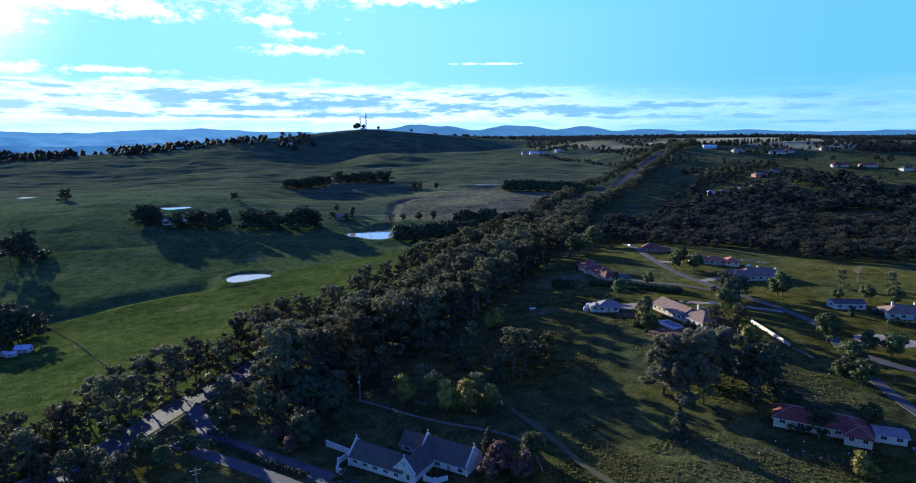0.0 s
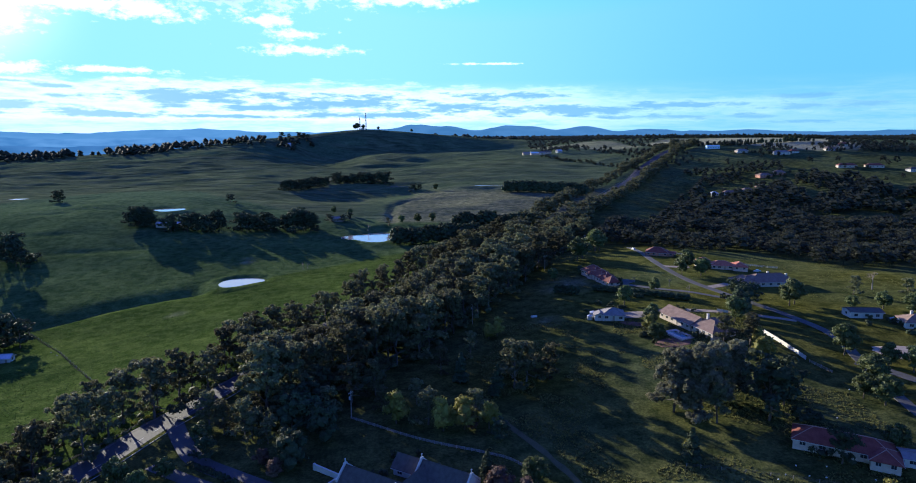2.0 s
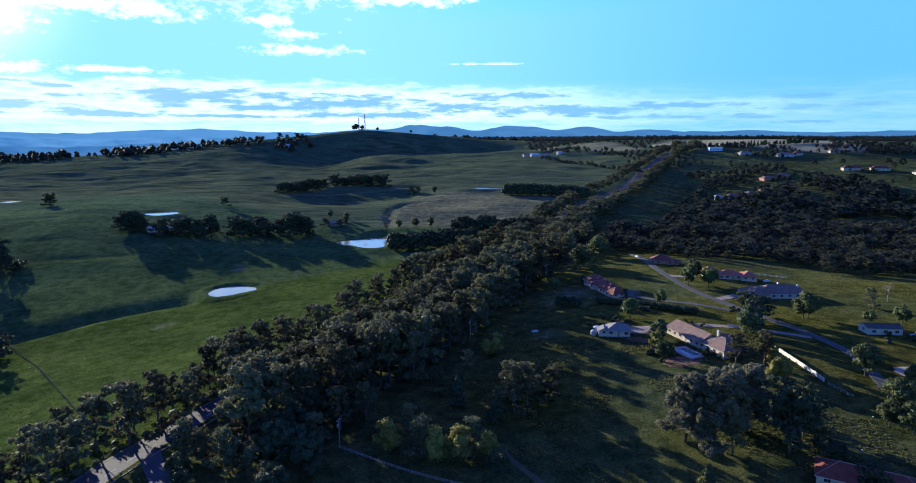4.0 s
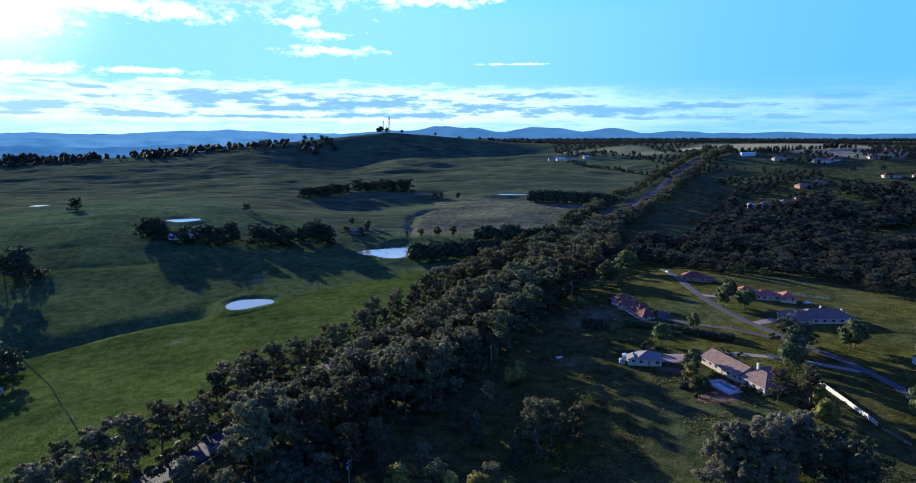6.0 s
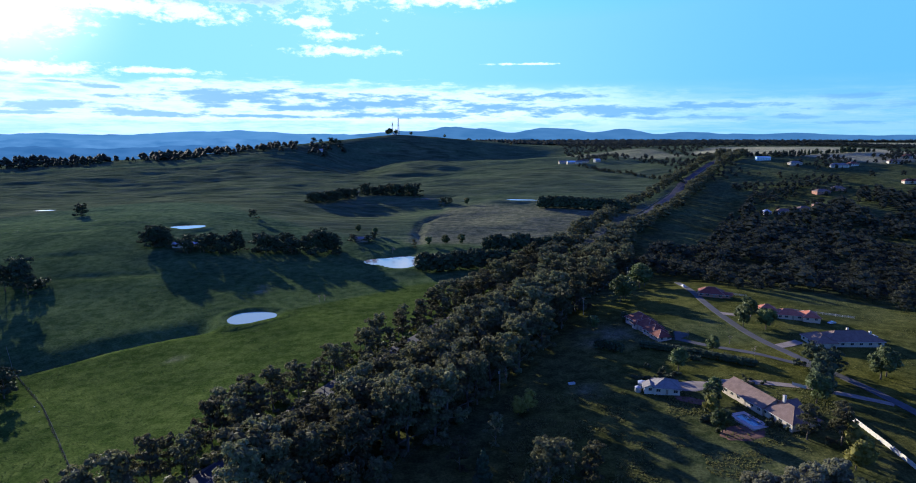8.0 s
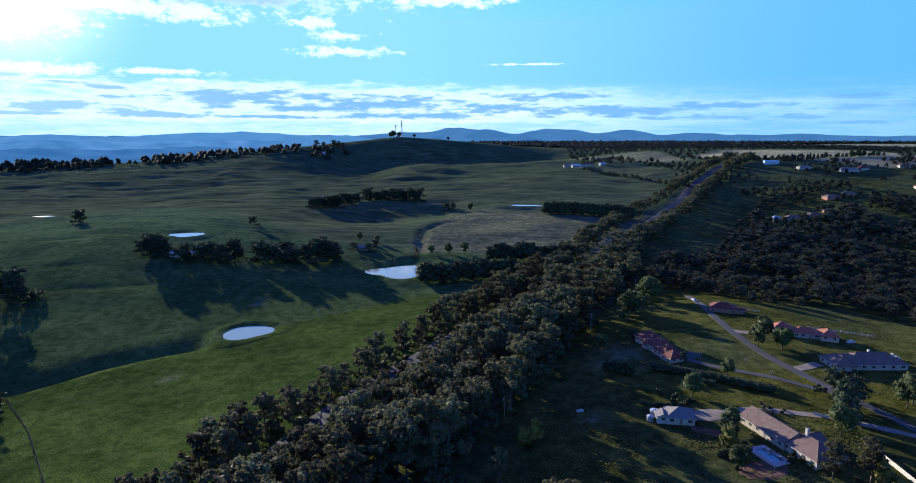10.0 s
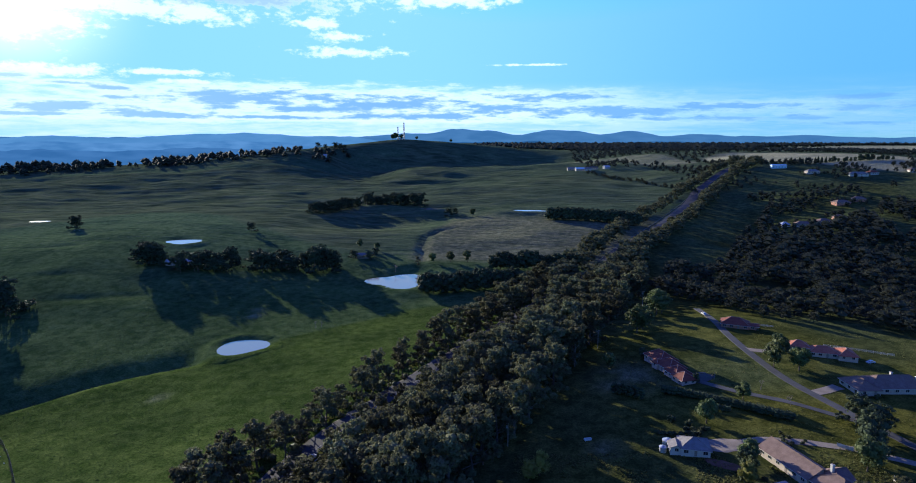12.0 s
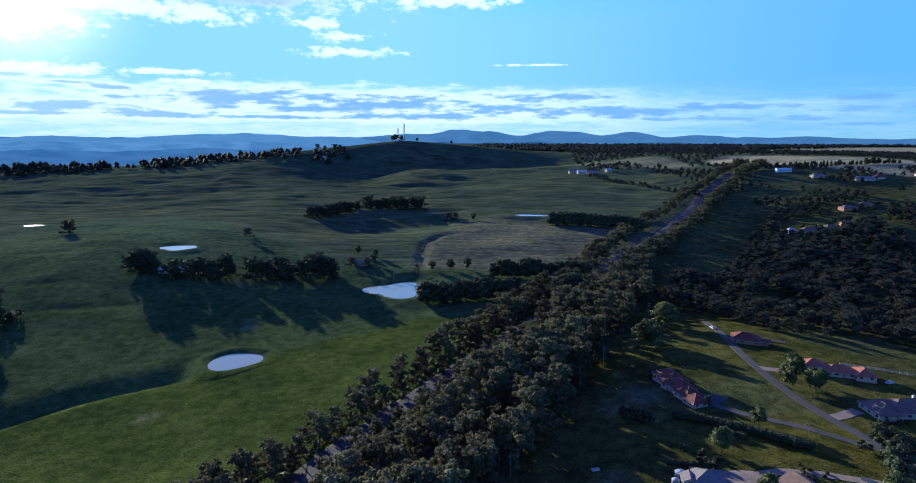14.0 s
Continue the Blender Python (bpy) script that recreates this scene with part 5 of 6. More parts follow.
def house(name, label, x, y, deg, blocks, wall_m, roof_m, lift=0.0, category="house", cap=True):
    """A house of blocks: (mid x, mid y, turn, length, width, eaves, rise, kind, windows on the four sides, door side)."""
    top = tagged(new(name), label, category)
    top.matrix_basis = pose(x, y, g1(x, y) + lift, 0, 0, deg)
    for bx, by, bt, l, w, eave, rise_, kind, wins, door in blocks:
        here = pose(bx, by, 0, 0, 0, bt)
        wall = part("wall", wall_bm(l, w, eave, rise_, kind), wall_m, top)
        wall.matrix_basis = here
        bm, corners = roof_bm(l, w, rise_, kind)
        roof = part("roof", bm, roof_m, top)
        roof.matrix_basis = here @ Matrix.Translation((0, 0, eave + 0.1))
        if cap:
            bm = bmesh.new()
            bar(bm, Vector(corners[4]) + Vector((0, 0, 0.05)), Vector(corners[5]) + Vector((0, 0, 0.05)), 0.14)
            if kind == "hip":
                for i, j in ((0, 4), (3, 4), (1, 5), (2, 5)):
                    bar(bm, Vector(corners[i]) + Vector((0, 0, 0.05)), Vector(corners[j]) + Vector((0, 0, 0.05)), 0.11)
            part("ridge_cap", bm, RIDGE_TILE if roof_m in (RED_TILE, ORANGE_TILE) else roof_m, roof)
        for s in (-1, 1):
            bm = bmesh.new()
            d = rise_ * 0.55 / (w / 2)
            box(bm, (-l / 2 - 0.5, s * (w / 2 + 0.62) - 0.06, -d - 0.28), (l / 2 + 0.5, s * (w / 2 + 0.62) + 0.06, -d - 0.12))
            part("gutter", bm, WHITE, roof)
        for side, n in enumerate(wins):
            run, off, face = ((l, -w / 2, 0), (w, l / 2, 90), (l, w / 2, 180), (w, -l / 2, 270))[side]
            for k in range(n):
                u = (k + 0.5) / n * run - run / 2
                if side in (2, 3):
                    u = -u
                place = (u, off, 0.95) if side in (0, 2) else (off, u, 0.95)
                if door == side and k == n // 2:
                    bm = bmesh.new()
                    box(bm, (-0.5, -0.05, -0.95), (0.5, 0.05, 1.15))
                    box(bm, (-0.62, -0.08, 1.15), (0.62, 0.06, 1.27))
                    d_ = part("door", bm, TIMBER, wall, "dark timber door")
                    d_.matrix_basis = Matrix.Translation(place) @ pose(0, 0, 0, 0, 0, face)
                else:
                    window(wall, Matrix.Translation(place) @ pose(0, 0, 0, 0, 0, face), 1.7 if side in (0, 2) else 1.4, 1.25)
    return top


def chimney(top, x, y, z, high, mat, wide=0.9):
    bm = bmesh.new()
    box(bm, (x - wide / 2, y - wide / 2, z - 1.5), (x + wide / 2, y + wide / 2, z + high))
    box(bm, (x - wide / 2 - 0.1, y - wide / 2 - 0.1, z + high - 0.3), (x + wide / 2 + 0.1, y + wide / 2 + 0.1, z + high - 0.1))
    c_ = part("chimney", bm, mat, top)
    bm = bmesh.new()
    bar(bm, (x, y, z + high), (x, y, z + high + 0.4), 0.16, 8)
    part("chimney_pot", bm, BROWN_TILE, c_)


# the brick house with three stepped wings
A = house("brick_house", "pale pink brick house with stepped red tile roofs", 87.8, 377.0, -70, (
    (-9.5, 1.6, 0, 14, 10, 3.1, 3.3, "hip", (4, 2, 3, 2), 2), (0.5, 0.0, 0, 12, 9.4, 2.9, 3.0, "hip", (3, 0, 3, 0), 0), (8.6, -1.6, 0, 9, 8.6, 2.8, 2.8, "hip", (3, 0, 3, 0), None), (15.2, -3.0, 0, 8, 7.4, 2.6, 2.3, "hip", (2, 2, 2, 0), None),
    (-4.6, -3.2, 90, 4.6, 4.2, 2.8, 1.5, "hip", (0, 0, 0, 1), None)), PINK_BRICK, RED_TILE)
# the white-gabled house with the orange roof
B = house("orange_roofed_house", "cream house with orange tile roofs and wings", 168, 399, -12, (
    (-8.5, 2, 0, 9.5, 8, 3.7, 2.4, "hip", (3, 0, 3, 2), None), (2, -0.6, 0, 13, 8.5, 2.7, 2.1, "hip", (4, 0, 4, 0), 0), (12.5, -1.4, 90, 11, 8.5, 2.6, 2.1, "hip", (3, 2, 3, 2), None)), CREAM, ORANGE_TILE)
# the long pale house beside the lane
C_ = house("pale_house", "long pale house with a grey-brown hipped tile roof", 177, 357, 4, (
    (3, 0, 0, 27, 13, 2.9, 3.4, "hip", (6, 2, 6, 0), None), (-12.5, -1.5, 90, 14, 9.5, 2.9, 2.7, "hip", (2, 2, 3, 2), 3)), CREAM, BROWN_TILE)
chimney(C_, 3, 1.5, 5.8, 1.4, WHITE)
chimney(C_, 12, -2, 5.3, 1.2, WHITE)
# the small house at the lane's end
E_ = house("cottage", "small pink-brick cottage with a red hipped roof", 144.5, 447, -20, ((0, 0, 0, 15, 10.5, 2.7, 2.9, "hip", (4, 2, 4, 2), 0), (9.5, -1, 0, 6, 6, 2.4, 0.8, "gable", (1, 0, 1, 0), None)), BRICK, RED_TILE)
# the shed house with the tank
D = house("grey_shed_house", "grey metal-roofed shed house beside a gravel yard", 75, 300, -8, ((1, 0, 0, 10, 9, 2.9, 2.2, "hip", (3, 2, 3, 1), 0), (-5.5, -1.5, 90, 5, 4.5, 2.4, 1.0, "gable", (1, 0, 1, 1), None)), WHITE, GREY_TILE)
# the brown-roofed house with the pool
F_ = house("pool_house", "long brown-roofed house with a hipped end beside a pool", 108.5, 280, -72, (
    (-8, 0, 0, 22, 10.5, 2.8, 2.7, "gable", (6, 2, 6, 2), 0), (9, 1.5, 0, 15, 12, 2.8, 2.9, "hip", (4, 3, 4, 0), None), (3, 5.5, 90, 8, 7, 2.7, 1.9, "gable", (1, 2, 1, 0), None)), CREAM, BROWN_TILE)
chimney(F_, 4, 3.2, 5.6, 1.6, WHITE)
# the red-roofed house on the near slope
H_ = house("long_cottage", "long cream cottage with a faded red tile roof", 113, 179, -30, ((0, 0, 0, 25, 10, 2.7, 2.5, "hip", (5, 2, 5, 2), 0), (10, -4, 90, 8, 7, 2.6, 1.8, "hip", (1, 2, 1, 2), None)), CREAM, RED_TILE)
house("garage", "low white garage beside the cottage", 129, 170.5, -22, ((0, 0, 0, 8, 6, 2.5, 0.6, "gable", (2, 0, 2, 1), None),), WHITE, GREY_TILE)
# the shed and the tiled house past the lane
house("white_shed", "white steel shed with a dark flat-pitched roof", 189, 288, -6, ((0, 0, 0, 14, 8, 3.0, 1.0, "gable", (3, 1, 3, 1), None),), WHITE, SLATE)
I_ = house("tiled_house", "white house with a red-brown tile roof and chimneys", 206, 272, -15, ((0, 0, 0, 18, 10, 2.9, 2.7, "hip", (4, 2, 4, 2), 0), (8, -5, 90, 10, 8, 2.9, 2.2, "hip", (2, 2, 2, 2), None)), WHITE, BROWN_TILE)
chimney(I_, -5, 1, 5.0, 1.6, WHITE)
chimney(I_, 4, 1, 5.2, 1.6, WHITE)


# the white house with curved parapet gables
def curved_gable(w, eave, high, thick=0.5):
    """A white parapet wall with a shouldered, curved outline, across the end of a roof."""
    pts = [(-w / 2 - 0.25, -1.6), (-w / 2 - 0.25, eave + 0.5), (-w / 2 + 0.2, eave + 0.75)]
    for k in range(7):
        u = k / 6
        pts.append((-w / 2 + 0.25 + (w / 2 - 1.35) * u, eave + 0.8 + (high - eave - 1.6) * (u ** 1.25) + 0.25 * math.sin(u * math.pi)))
    for k in range(5):
        a = math.pi * (1 - k / 4)
        pts.append((0.8 * math.cos(a), high - 0.55 + 0.75 * math.sin(a)))
    pts += [(-x, z) for x, z in reversed(pts[:10])]
    n = len(pts)
    v = [(x, -thick / 2, z) for x, z in pts] + [(x, thick / 2, z) for x, z in pts]
    return faces_bm(v, [tuple(range(n)), tuple(range(2 * n - 1, n - 1, -1))] + [(i, (i + 1) % n, n + (i + 1) % n, n + i) for i in range(n)])


G = house("gabled_white_house", "white house with slate roofs and curved parapet gables", -14.5, 158.5, -30, (
    (-9.9, 1.8, 0, 18.4, 7, 2.9, 3.1, "gable", (5, 0, 4, 0), None), (0, 5.4, 90, 12.8, 6.4, 3.0, 3.2, "gable", (0, 0, 0, 0), None), (6.4, 13.2, 0, 15.2, 8.4, 3.2, 3.7, "gable", (4, 0, 4, 0), 0), (-6.2, 15.2, 0, 9, 6, 2.8, 2.6, "gable", (2, 0, 2, 1), None)), WHITE, SLATE)
for (gx_, gy_, turn_, w_, e_, h_) in ((-19.4, 1.8, 90, 7.4, 2.9, 6.6), (0, -1.3, 0, 6.8, 3.0, 6.8), (-1.5, 13.2, 90, 8.8, 3.2, 7.6), (14.3, 13.2, 90, 8.8, 3.2, 7.4)):
    gable = part("parapet_gable", curved_gable(w_, e_, h_), WHITE, G, "white curved parapet gable")
    gable.matrix_basis = pose(gx_, gy_, 0, 0, 0, turn_)
    if turn_ == 0:
        for wx in (-1.4, 1.4):
            window(gable, Matrix.Translation((wx, -0.26, 0.9)), 1.2, 1.7)
        window(gable, Matrix.Translation((0, -0.26, 4.6)), 0.7, 1.1)
    bm = bmesh.new()
    bar(bm, (0, 0, h_ + 0.1), (0, 0, h_ + 0.9), 0.14, 6)
    bmesh.ops.create_icosphere(bm, subdivisions=1, radius=0.28, matrix=Matrix.Translation((0, 0, h_ + 1.0)))
    part("finial", bm, WHITE, gable)


def garden_wall(name, label, line, high, thick, mat, piers=True):
    """A masonry wall along a line with a coping and piers."""
    top = tagged(new(name), label, "wall")
    for (ax, ay), (bx, by) in zip(line, line[1:]):
        l, turn_ = math.hypot(bx - ax, by - ay), math.degrees(math.atan2(by - ay, bx - ax))
        za, zb = g1(ax, ay), g1(bx, by)
        z = min(za, zb)
        bm = bmesh.new()
        box(bm, (0, -thick / 2, -0.6), (l, thick / 2, high + max(za, zb) - z), pose(ax, ay, z, 0, 0, turn_))
        w_ = part("wall", bm, mat, top)
        bm = bmesh.new()
        box(bm, (-0.06, -thick / 2 - 0.07, high + max(za, zb) - z), (l + 0.06, thick / 2 + 0.07, high + max(za, zb) - z + 0.12), pose(ax, ay, z, 0, 0, turn_))
        part("coping", bm, mat, w_)
        if piers:
            bm = bmesh.new()
            box(bm, (-0.35, -0.35, -0.6), (0.35, 0.35, high + 0.55), pose(ax, ay, za, 0, 0, turn_), 0.04)
            part("pier", bm, mat, top)
    return top


garden_wall("garden_wall", "white rendered garden wall beside the gabled house", ((-41.2, 178.4), (-32.3, 172.3), (-35.6, 167.4), (-35, 163), (-32, 160)), 1.5, 0.35, WHITE)
garden_wall("forecourt_wall", "curved white forecourt wall with a pier", ((-9.5, 157.5), (-6.5, 156), (-3, 157.5)), 1.2, 0.35, WHITE)


# ---------------------------------------------------------------- farm buildings and the far houses
house("white_farmhouse", "white farmhouse with a pale steel roof", -229, 308, 10, ((0, 0, 0, 7, 5, 2.6, 1.3, "gable", (2, 1, 2, 1), 0), (-3, -6.5, 0, 5, 2.6, 2.2, 0.5, "gable", (1, 0, 1, 0), None)), WHITE, STEEL)
house("farm_shed", "long farm shed with a shining steel roof", -286, 606, 12, ((0, 0, 0, 16, 8, 3.2, 1.4, "gable", (3, 0, 3, 0), None), (11, 1, 0, 8, 7, 2.8, 1.2, "gable", (1, 1, 1, 0), None)), WHITE, STEEL)
house("farmhouse", "old farmhouse among dark pines", -192, 622, -15, ((0, 0, 0, 14, 9, 3.0, 2.6, "hip", (3, 1, 3, 1), 0),), CREAM, GREY_TILE)
house("hay_shed", "open hay shed with a dull grey roof", -128, 660, 8, ((0, 0, 0, 12, 8, 3.4, 1.3, "gable", (1, 0, 1, 0), None),), TIMBER, GREY_TILE)
house("ridge_shed", "white shed on the ridge", -443, 1618, 20, ((0, 0, 0, 18, 10, 4.2, 2.2, "gable", (2, 0, 2, 0), None),), WHITE, STEEL)
for hx, hy, hd, l, w, wm, rm in ((165, 1346, 10, 17, 9, CREAM, BLUE_STEEL), (192, 1338, -15, 16, 9, CREAM, SLATE), (150, 1368, 5, 15, 9, CREAM, GREY_TILE), (214, 1322, 25, 12, 8, WHITE, STEEL), (178, 1322, -5, 12, 7, WHITE, GREY_TILE)):
    house("hill_house", "far pale house among trees on the rise", hx, hy, hd, ((0, 0, 0, l, w, 4.0, 2.4, "gable", (4, 2, 4, 2), None),), wm, rm)
house("long_blue_shed", "long pale blue steel shed on the plateau", 461, 1132, -6, ((0, 0, 0, 22, 11, 4.4, 1.4, "gable", (5, 0, 5, 0), None),), BLUE_STEEL, BLUE_STEEL)
for hx, hy, hd, l, w, wm, rm in ((491, 1082, 8, 20, 9, CREAM, GREY_TILE), (548, 1060, -10, 26, 11, WHITE, GREY_TILE), (572, 1066, 10, 15, 9, WHITE, RED_TILE), (640, 1075, -5, 18, 9, WHITE, BROWN_TILE), (690, 1120, 12, 18, 9, CREAM, RED_TILE),
                                   (372, 846, -12, 20, 10, WHITE, BROWN_TILE), (396, 850, 15, 17, 10, CREAM, BROWN_TILE), (421, 862, -5, 14, 9, BRICK, BROWN_TILE), (455, 925, 10, 20, 11, BRICK, BROWN_TILE), (482, 934, -20, 16, 10, BRICK, BROWN_TILE), (352, 852, 5, 10, 7, WHITE, STEEL),
                                   (588, 944, -8, 26, 9, CREAM, RED_TILE), (622, 932, -14, 24, 9, CREAM, RED_TILE), (655, 897, 8, 16, 9, WHITE, SLATE)):
    house("distant_house", "distant house half hidden by trees", hx, hy, hd, ((0, 0, 0, l, w, 3.2, 2.6, "hip", (4, 2, 4, 2), None),), wm, rm)

# ---------------------------------------------------------------- drives, yards and the pool
def patch(name, label, x, y, a, b, deg, mat, lift=0.12, seed=1, category="ground", ragged=0.16):
    """A low uneven spread of gravel, earth or mulch on the ground."""
    rnd = random.Random(seed)
    verts, faces, rings, cols = [(x, y, g1(x, y) + lift)], [], 5, 44
    wave = [1 + rnd.uniform(-ragged, ragged) for _ in range(cols)]
    for r in range(1, rings + 1):
        for k in range(cols):
            w = k / cols * math.tau
            d = r / rings * (1 + (0.5 * wave[k] + 0.25 * wave[k - 1] + 0.25 * wave[(k + 1) % cols] - 1) * (r / rings))
            dx, dy = math.cos(w) * a * d, math.sin(w) * b * d
            c_, s_ = math.cos(radians(deg)), math.sin(radians(deg))
            q = (x + dx * c_ - dy * s_, y + dx * s_ + dy * c_)
            verts.append((*q, g1(*q) + lift - (0.3 if r == rings else 0)))
    for k in range(cols):
        faces.append((0, 1 + k, 1 + (k + 1) % cols))
        for r in range(rings - 1):
            i = 1 + r * cols
            faces.append((i + k, i + cols + k, i + cols + (k + 1) % cols, i + (k + 1) % cols))
    return tagged(new(name, mesh_of(name, verts, faces, mat, True)), label, category, kind="structure")


tagged(strip("gravel_drive", ((82, 303), (92, 304), (102, 306), (115, 304), (131, 299), (143, 292), (156, 283)), 3.6, GRAVEL, 0.14, ragged=0.3, thick=0.15), "pale gravel drive to the house with the pool", "driveway", kind="structure")
tagged(strip("sealed_drive", ((97, 361), (108, 351), (120, 343.5), (130, 336), (141, 326), (149, 319)), 3.4, LANE_SEAL, 0.14, ragged=0.2, thick=0.15), "sealed drive to the brick house", "driveway", kind="structure")
tagged(strip("short_drive", ((134, 404), (142, 401), (150, 400)), 4.5, GRAVEL, 0.14, ragged=0.5, thick=0.15), "gravel drive to the orange-roofed house", "driveway", kind="structure")
tagged(strip("pale_drive", ((140, 348), (148, 352), (157, 357)), 5.0, GRAVEL, 0.14, ragged=0.5, thick=0.15), "pale gravel drive to the long house", "driveway", kind="structure")
tagged(strip("lot_track", LOT_TRACK, 1.7, WORN_GRASS, 0.10, ragged=0.5, thick=0.12), "faint worn track across the paddock grass", "track", kind="structure")
tagged(strip("curved_drive", ((153, 236), (160, 228), (166, 217), (176, 214), (190, 222)), 4.5, LANE_SEAL, 0.14, ragged=0.2, thick=0.15), "curved drive towards the tiled house", "driveway", kind="structure")
patch("gravel_yard", "pale gravel yard beside the shed house", 87, 303, 10, 5.5, 5, GRAVEL, seed=2)
patch("house_apron", "pale paved apron behind the brown-roofed house", 116, 275, 7, 10, 10, LANE_SEAL, seed=3)
patch("brick_house_yard", "dark sealed yard beside the brick house", 99, 366, 6, 8, -60, ASPHALT, seed=4)
patch("mulch_bed", "dark red mulch bed beside the pool", 93, 264, 9, 6, 15, MULCH, seed=6)
patch("mulch_bed", "dark red mulch bed below the shed house", 84, 290, 8, 3, -30, MULCH, seed=7)
patch("earth_pad", "bare earth pad on the far lot", 178, 243, 14, 8, -20, EARTH, seed=8)


def swimming_pool(x, y, deg):
    top = tagged(new("swimming_pool"), "rectangular blue swimming pool with a pale paved surround", "swimming pool")
    top.matrix_basis = pose(x, y, g1(x, y) + 0.25, 0, 0, deg)
    bm = bmesh.new()
    for lo, hi in (((-6.5, -4, -1.2), (-4.6, 4, 0.12)), ((4.6, -4, -1.2), (6.5, 4, 0.12)), ((-4.6, -4, -1.2), (4.6, -2.2, 0.12)), ((-4.6, 2.2, -1.2), (4.6, 4, 0.12))):
        box(bm, lo, hi)
    part("paving", bm, CREAM, top, "pale paving")
    bm = bmesh.new()
    for lo, hi in (((-4.8, -2.4, 0.12), (4.8, -2.1, 0.2)), ((-4.8, 2.1, 0.12), (4.8, 2.4, 0.2)), ((-4.8, -2.1, 0.12), (-4.5, 2.1, 0.2)), ((4.5, -2.1, 0.12), (4.8, 2.1, 0.2))):
        box(bm, lo, hi)
    part("coping", bm, WHITE, top, "white pool coping")
    bm = bmesh.new()
    box(bm, (-4.6, -2.2, -1.2), (4.6, 2.2, -0.05))
    part("water", bm, POOL_WATER, top, "clear blue water")


swimming_pool(98.5, 272.5, -68)


def water_tank(x, y, r, h, mat, label):
    top = tagged(new("water_tank"), label, "water tank")
    top.matrix_basis = pose(x, y, g1(x, y) - 0.1)
    bm = bmesh.new()
    bmesh.ops.create_cone(bm, cap_ends=True, segments=28, radius1=r, radius2=r, depth=h, matrix=Matrix.Translation((0, 0, h / 2)))
    for z in np.arange(0.2, h, 0.35):
        ring = bmesh.ops.create_cone(bm, cap_ends=False, segments=28, radius1=r + 0.03, radius2=r + 0.03, depth=0.1, matrix=Matrix.Translation((0, 0, z)))
    part("tank", bm, mat, top)
    bm = bmesh.new()
    bmesh.ops.create_cone(bm, cap_ends=True, segments=28, radius1=r + 0.12, radius2=0.2, depth=0.6, matrix=Matrix.Translation((0, 0, h + 0.3)))
    part("lid", bm, mat, top, "shallow conical lid")


water_tank(67.5, 303.5, 1.9, 2.4, STEEL, "round corrugated steel water tank by the shed house")
water_tank(64.8, 299.5, 1.3, 2.0, STEEL, "small round steel water tank by the shed house")
water_tank(-236, 303, 1.8, 2.3, STEEL, "round steel water tank by the white farmhouse")


# ---------------------------------------------------------------- fences, poles and towers
def panel_fence(name, label, line, high, mat, span=2.4, solid=True, group=""):
    """Posts with rails and a boarded panel between them; each bay follows the ground."""
    top = tagged(new(name), label, "fence", group)
    pts = [p for p in dense(line, 0.4)]
    posts, run = [pts[0]], 0.0
    for a, b in zip(pts, pts[1:]):
        run += (b - a).length
        if run >= span:
            posts.append(b)
            run = 0.0
    for a, b in zip(posts, posts[1:]):
        za, zb = g1(a.x, a.y), g1(b.x, b.y)
        l, turn_ = (b - a).length, math.degrees(math.atan2(b.y - a.y, b.x - a.x))
        m = pose(a.x, a.y, za, 0, -math.degrees(math.atan2(zb - za, l)), turn_)
        bm = bmesh.new()
        box(bm, (-0.07, -0.07, -0.4), (0.07, 0.07, high + 0.12), pose(a.x, a.y, za, 0, 0, turn_))
        part("post", bm, mat, top)
        bm = bmesh.new()
        for z in ((high * 0.25, high * 0.85) if solid else (high * 0.3, high * 0.62, high * 0.92)):
            box(bm, (0.07, -0.03, z - 0.06), (l - 0.07, 0.03, z + 0.06), m)
        part("rail", bm, mat, top)
        if solid:
            bm = bmesh.new()
            box(bm, (0.09, -0.055, 0.08), (l - 0.09, -0.03, high), m, 0.01)
            part("panel", bm, mat, top)
    return top


panel_fence("panel_fence", "white boarded panel fence lit by the low sun", ((133.5, 279), (134.5, 262), (136, 238)), 1.7, FENCE_WHITE)
panel_fence("panel_fence", "short white boarded fence beside the drive", ((127, 301), (131, 297)), 1.4, FENCE_WHITE)
panel_fence("rail_fence", "dark rail fence running on from the white boards", ((136, 237), (137.5, 232), (139, 226)), 1.2, TIMBER, solid=False)
panel_fence("rail_fence", "weathered white rail fence behind the gabled house", ((-36, 210), (-24, 202), (-9, 193), (10, 183), (17, 178.5), (22, 171), (24, 158)), 1.0, GREY_RAIL, 2.4, False)
panel_fence("guard_rail", "dark timber guard rail along the main road", ((-141, 150), (-119, 192), (-110.5, 217), (-100, 243), (-94, 264)), 0.8, DARK_RAIL, 3.0, False)
panel_fence("boundary_fence", "white boundary fence at the edge of the wood", ((146, 455), (158, 450), (168, 446)), 1.3, FENCE_WHITE, 3.0, False)
panel_fence("yard_fence", "white yard fence beyond the orange-roofed house", ((178, 412), (196, 406), (210, 402)), 1.3, FENCE_WHITE, 3.0, False)


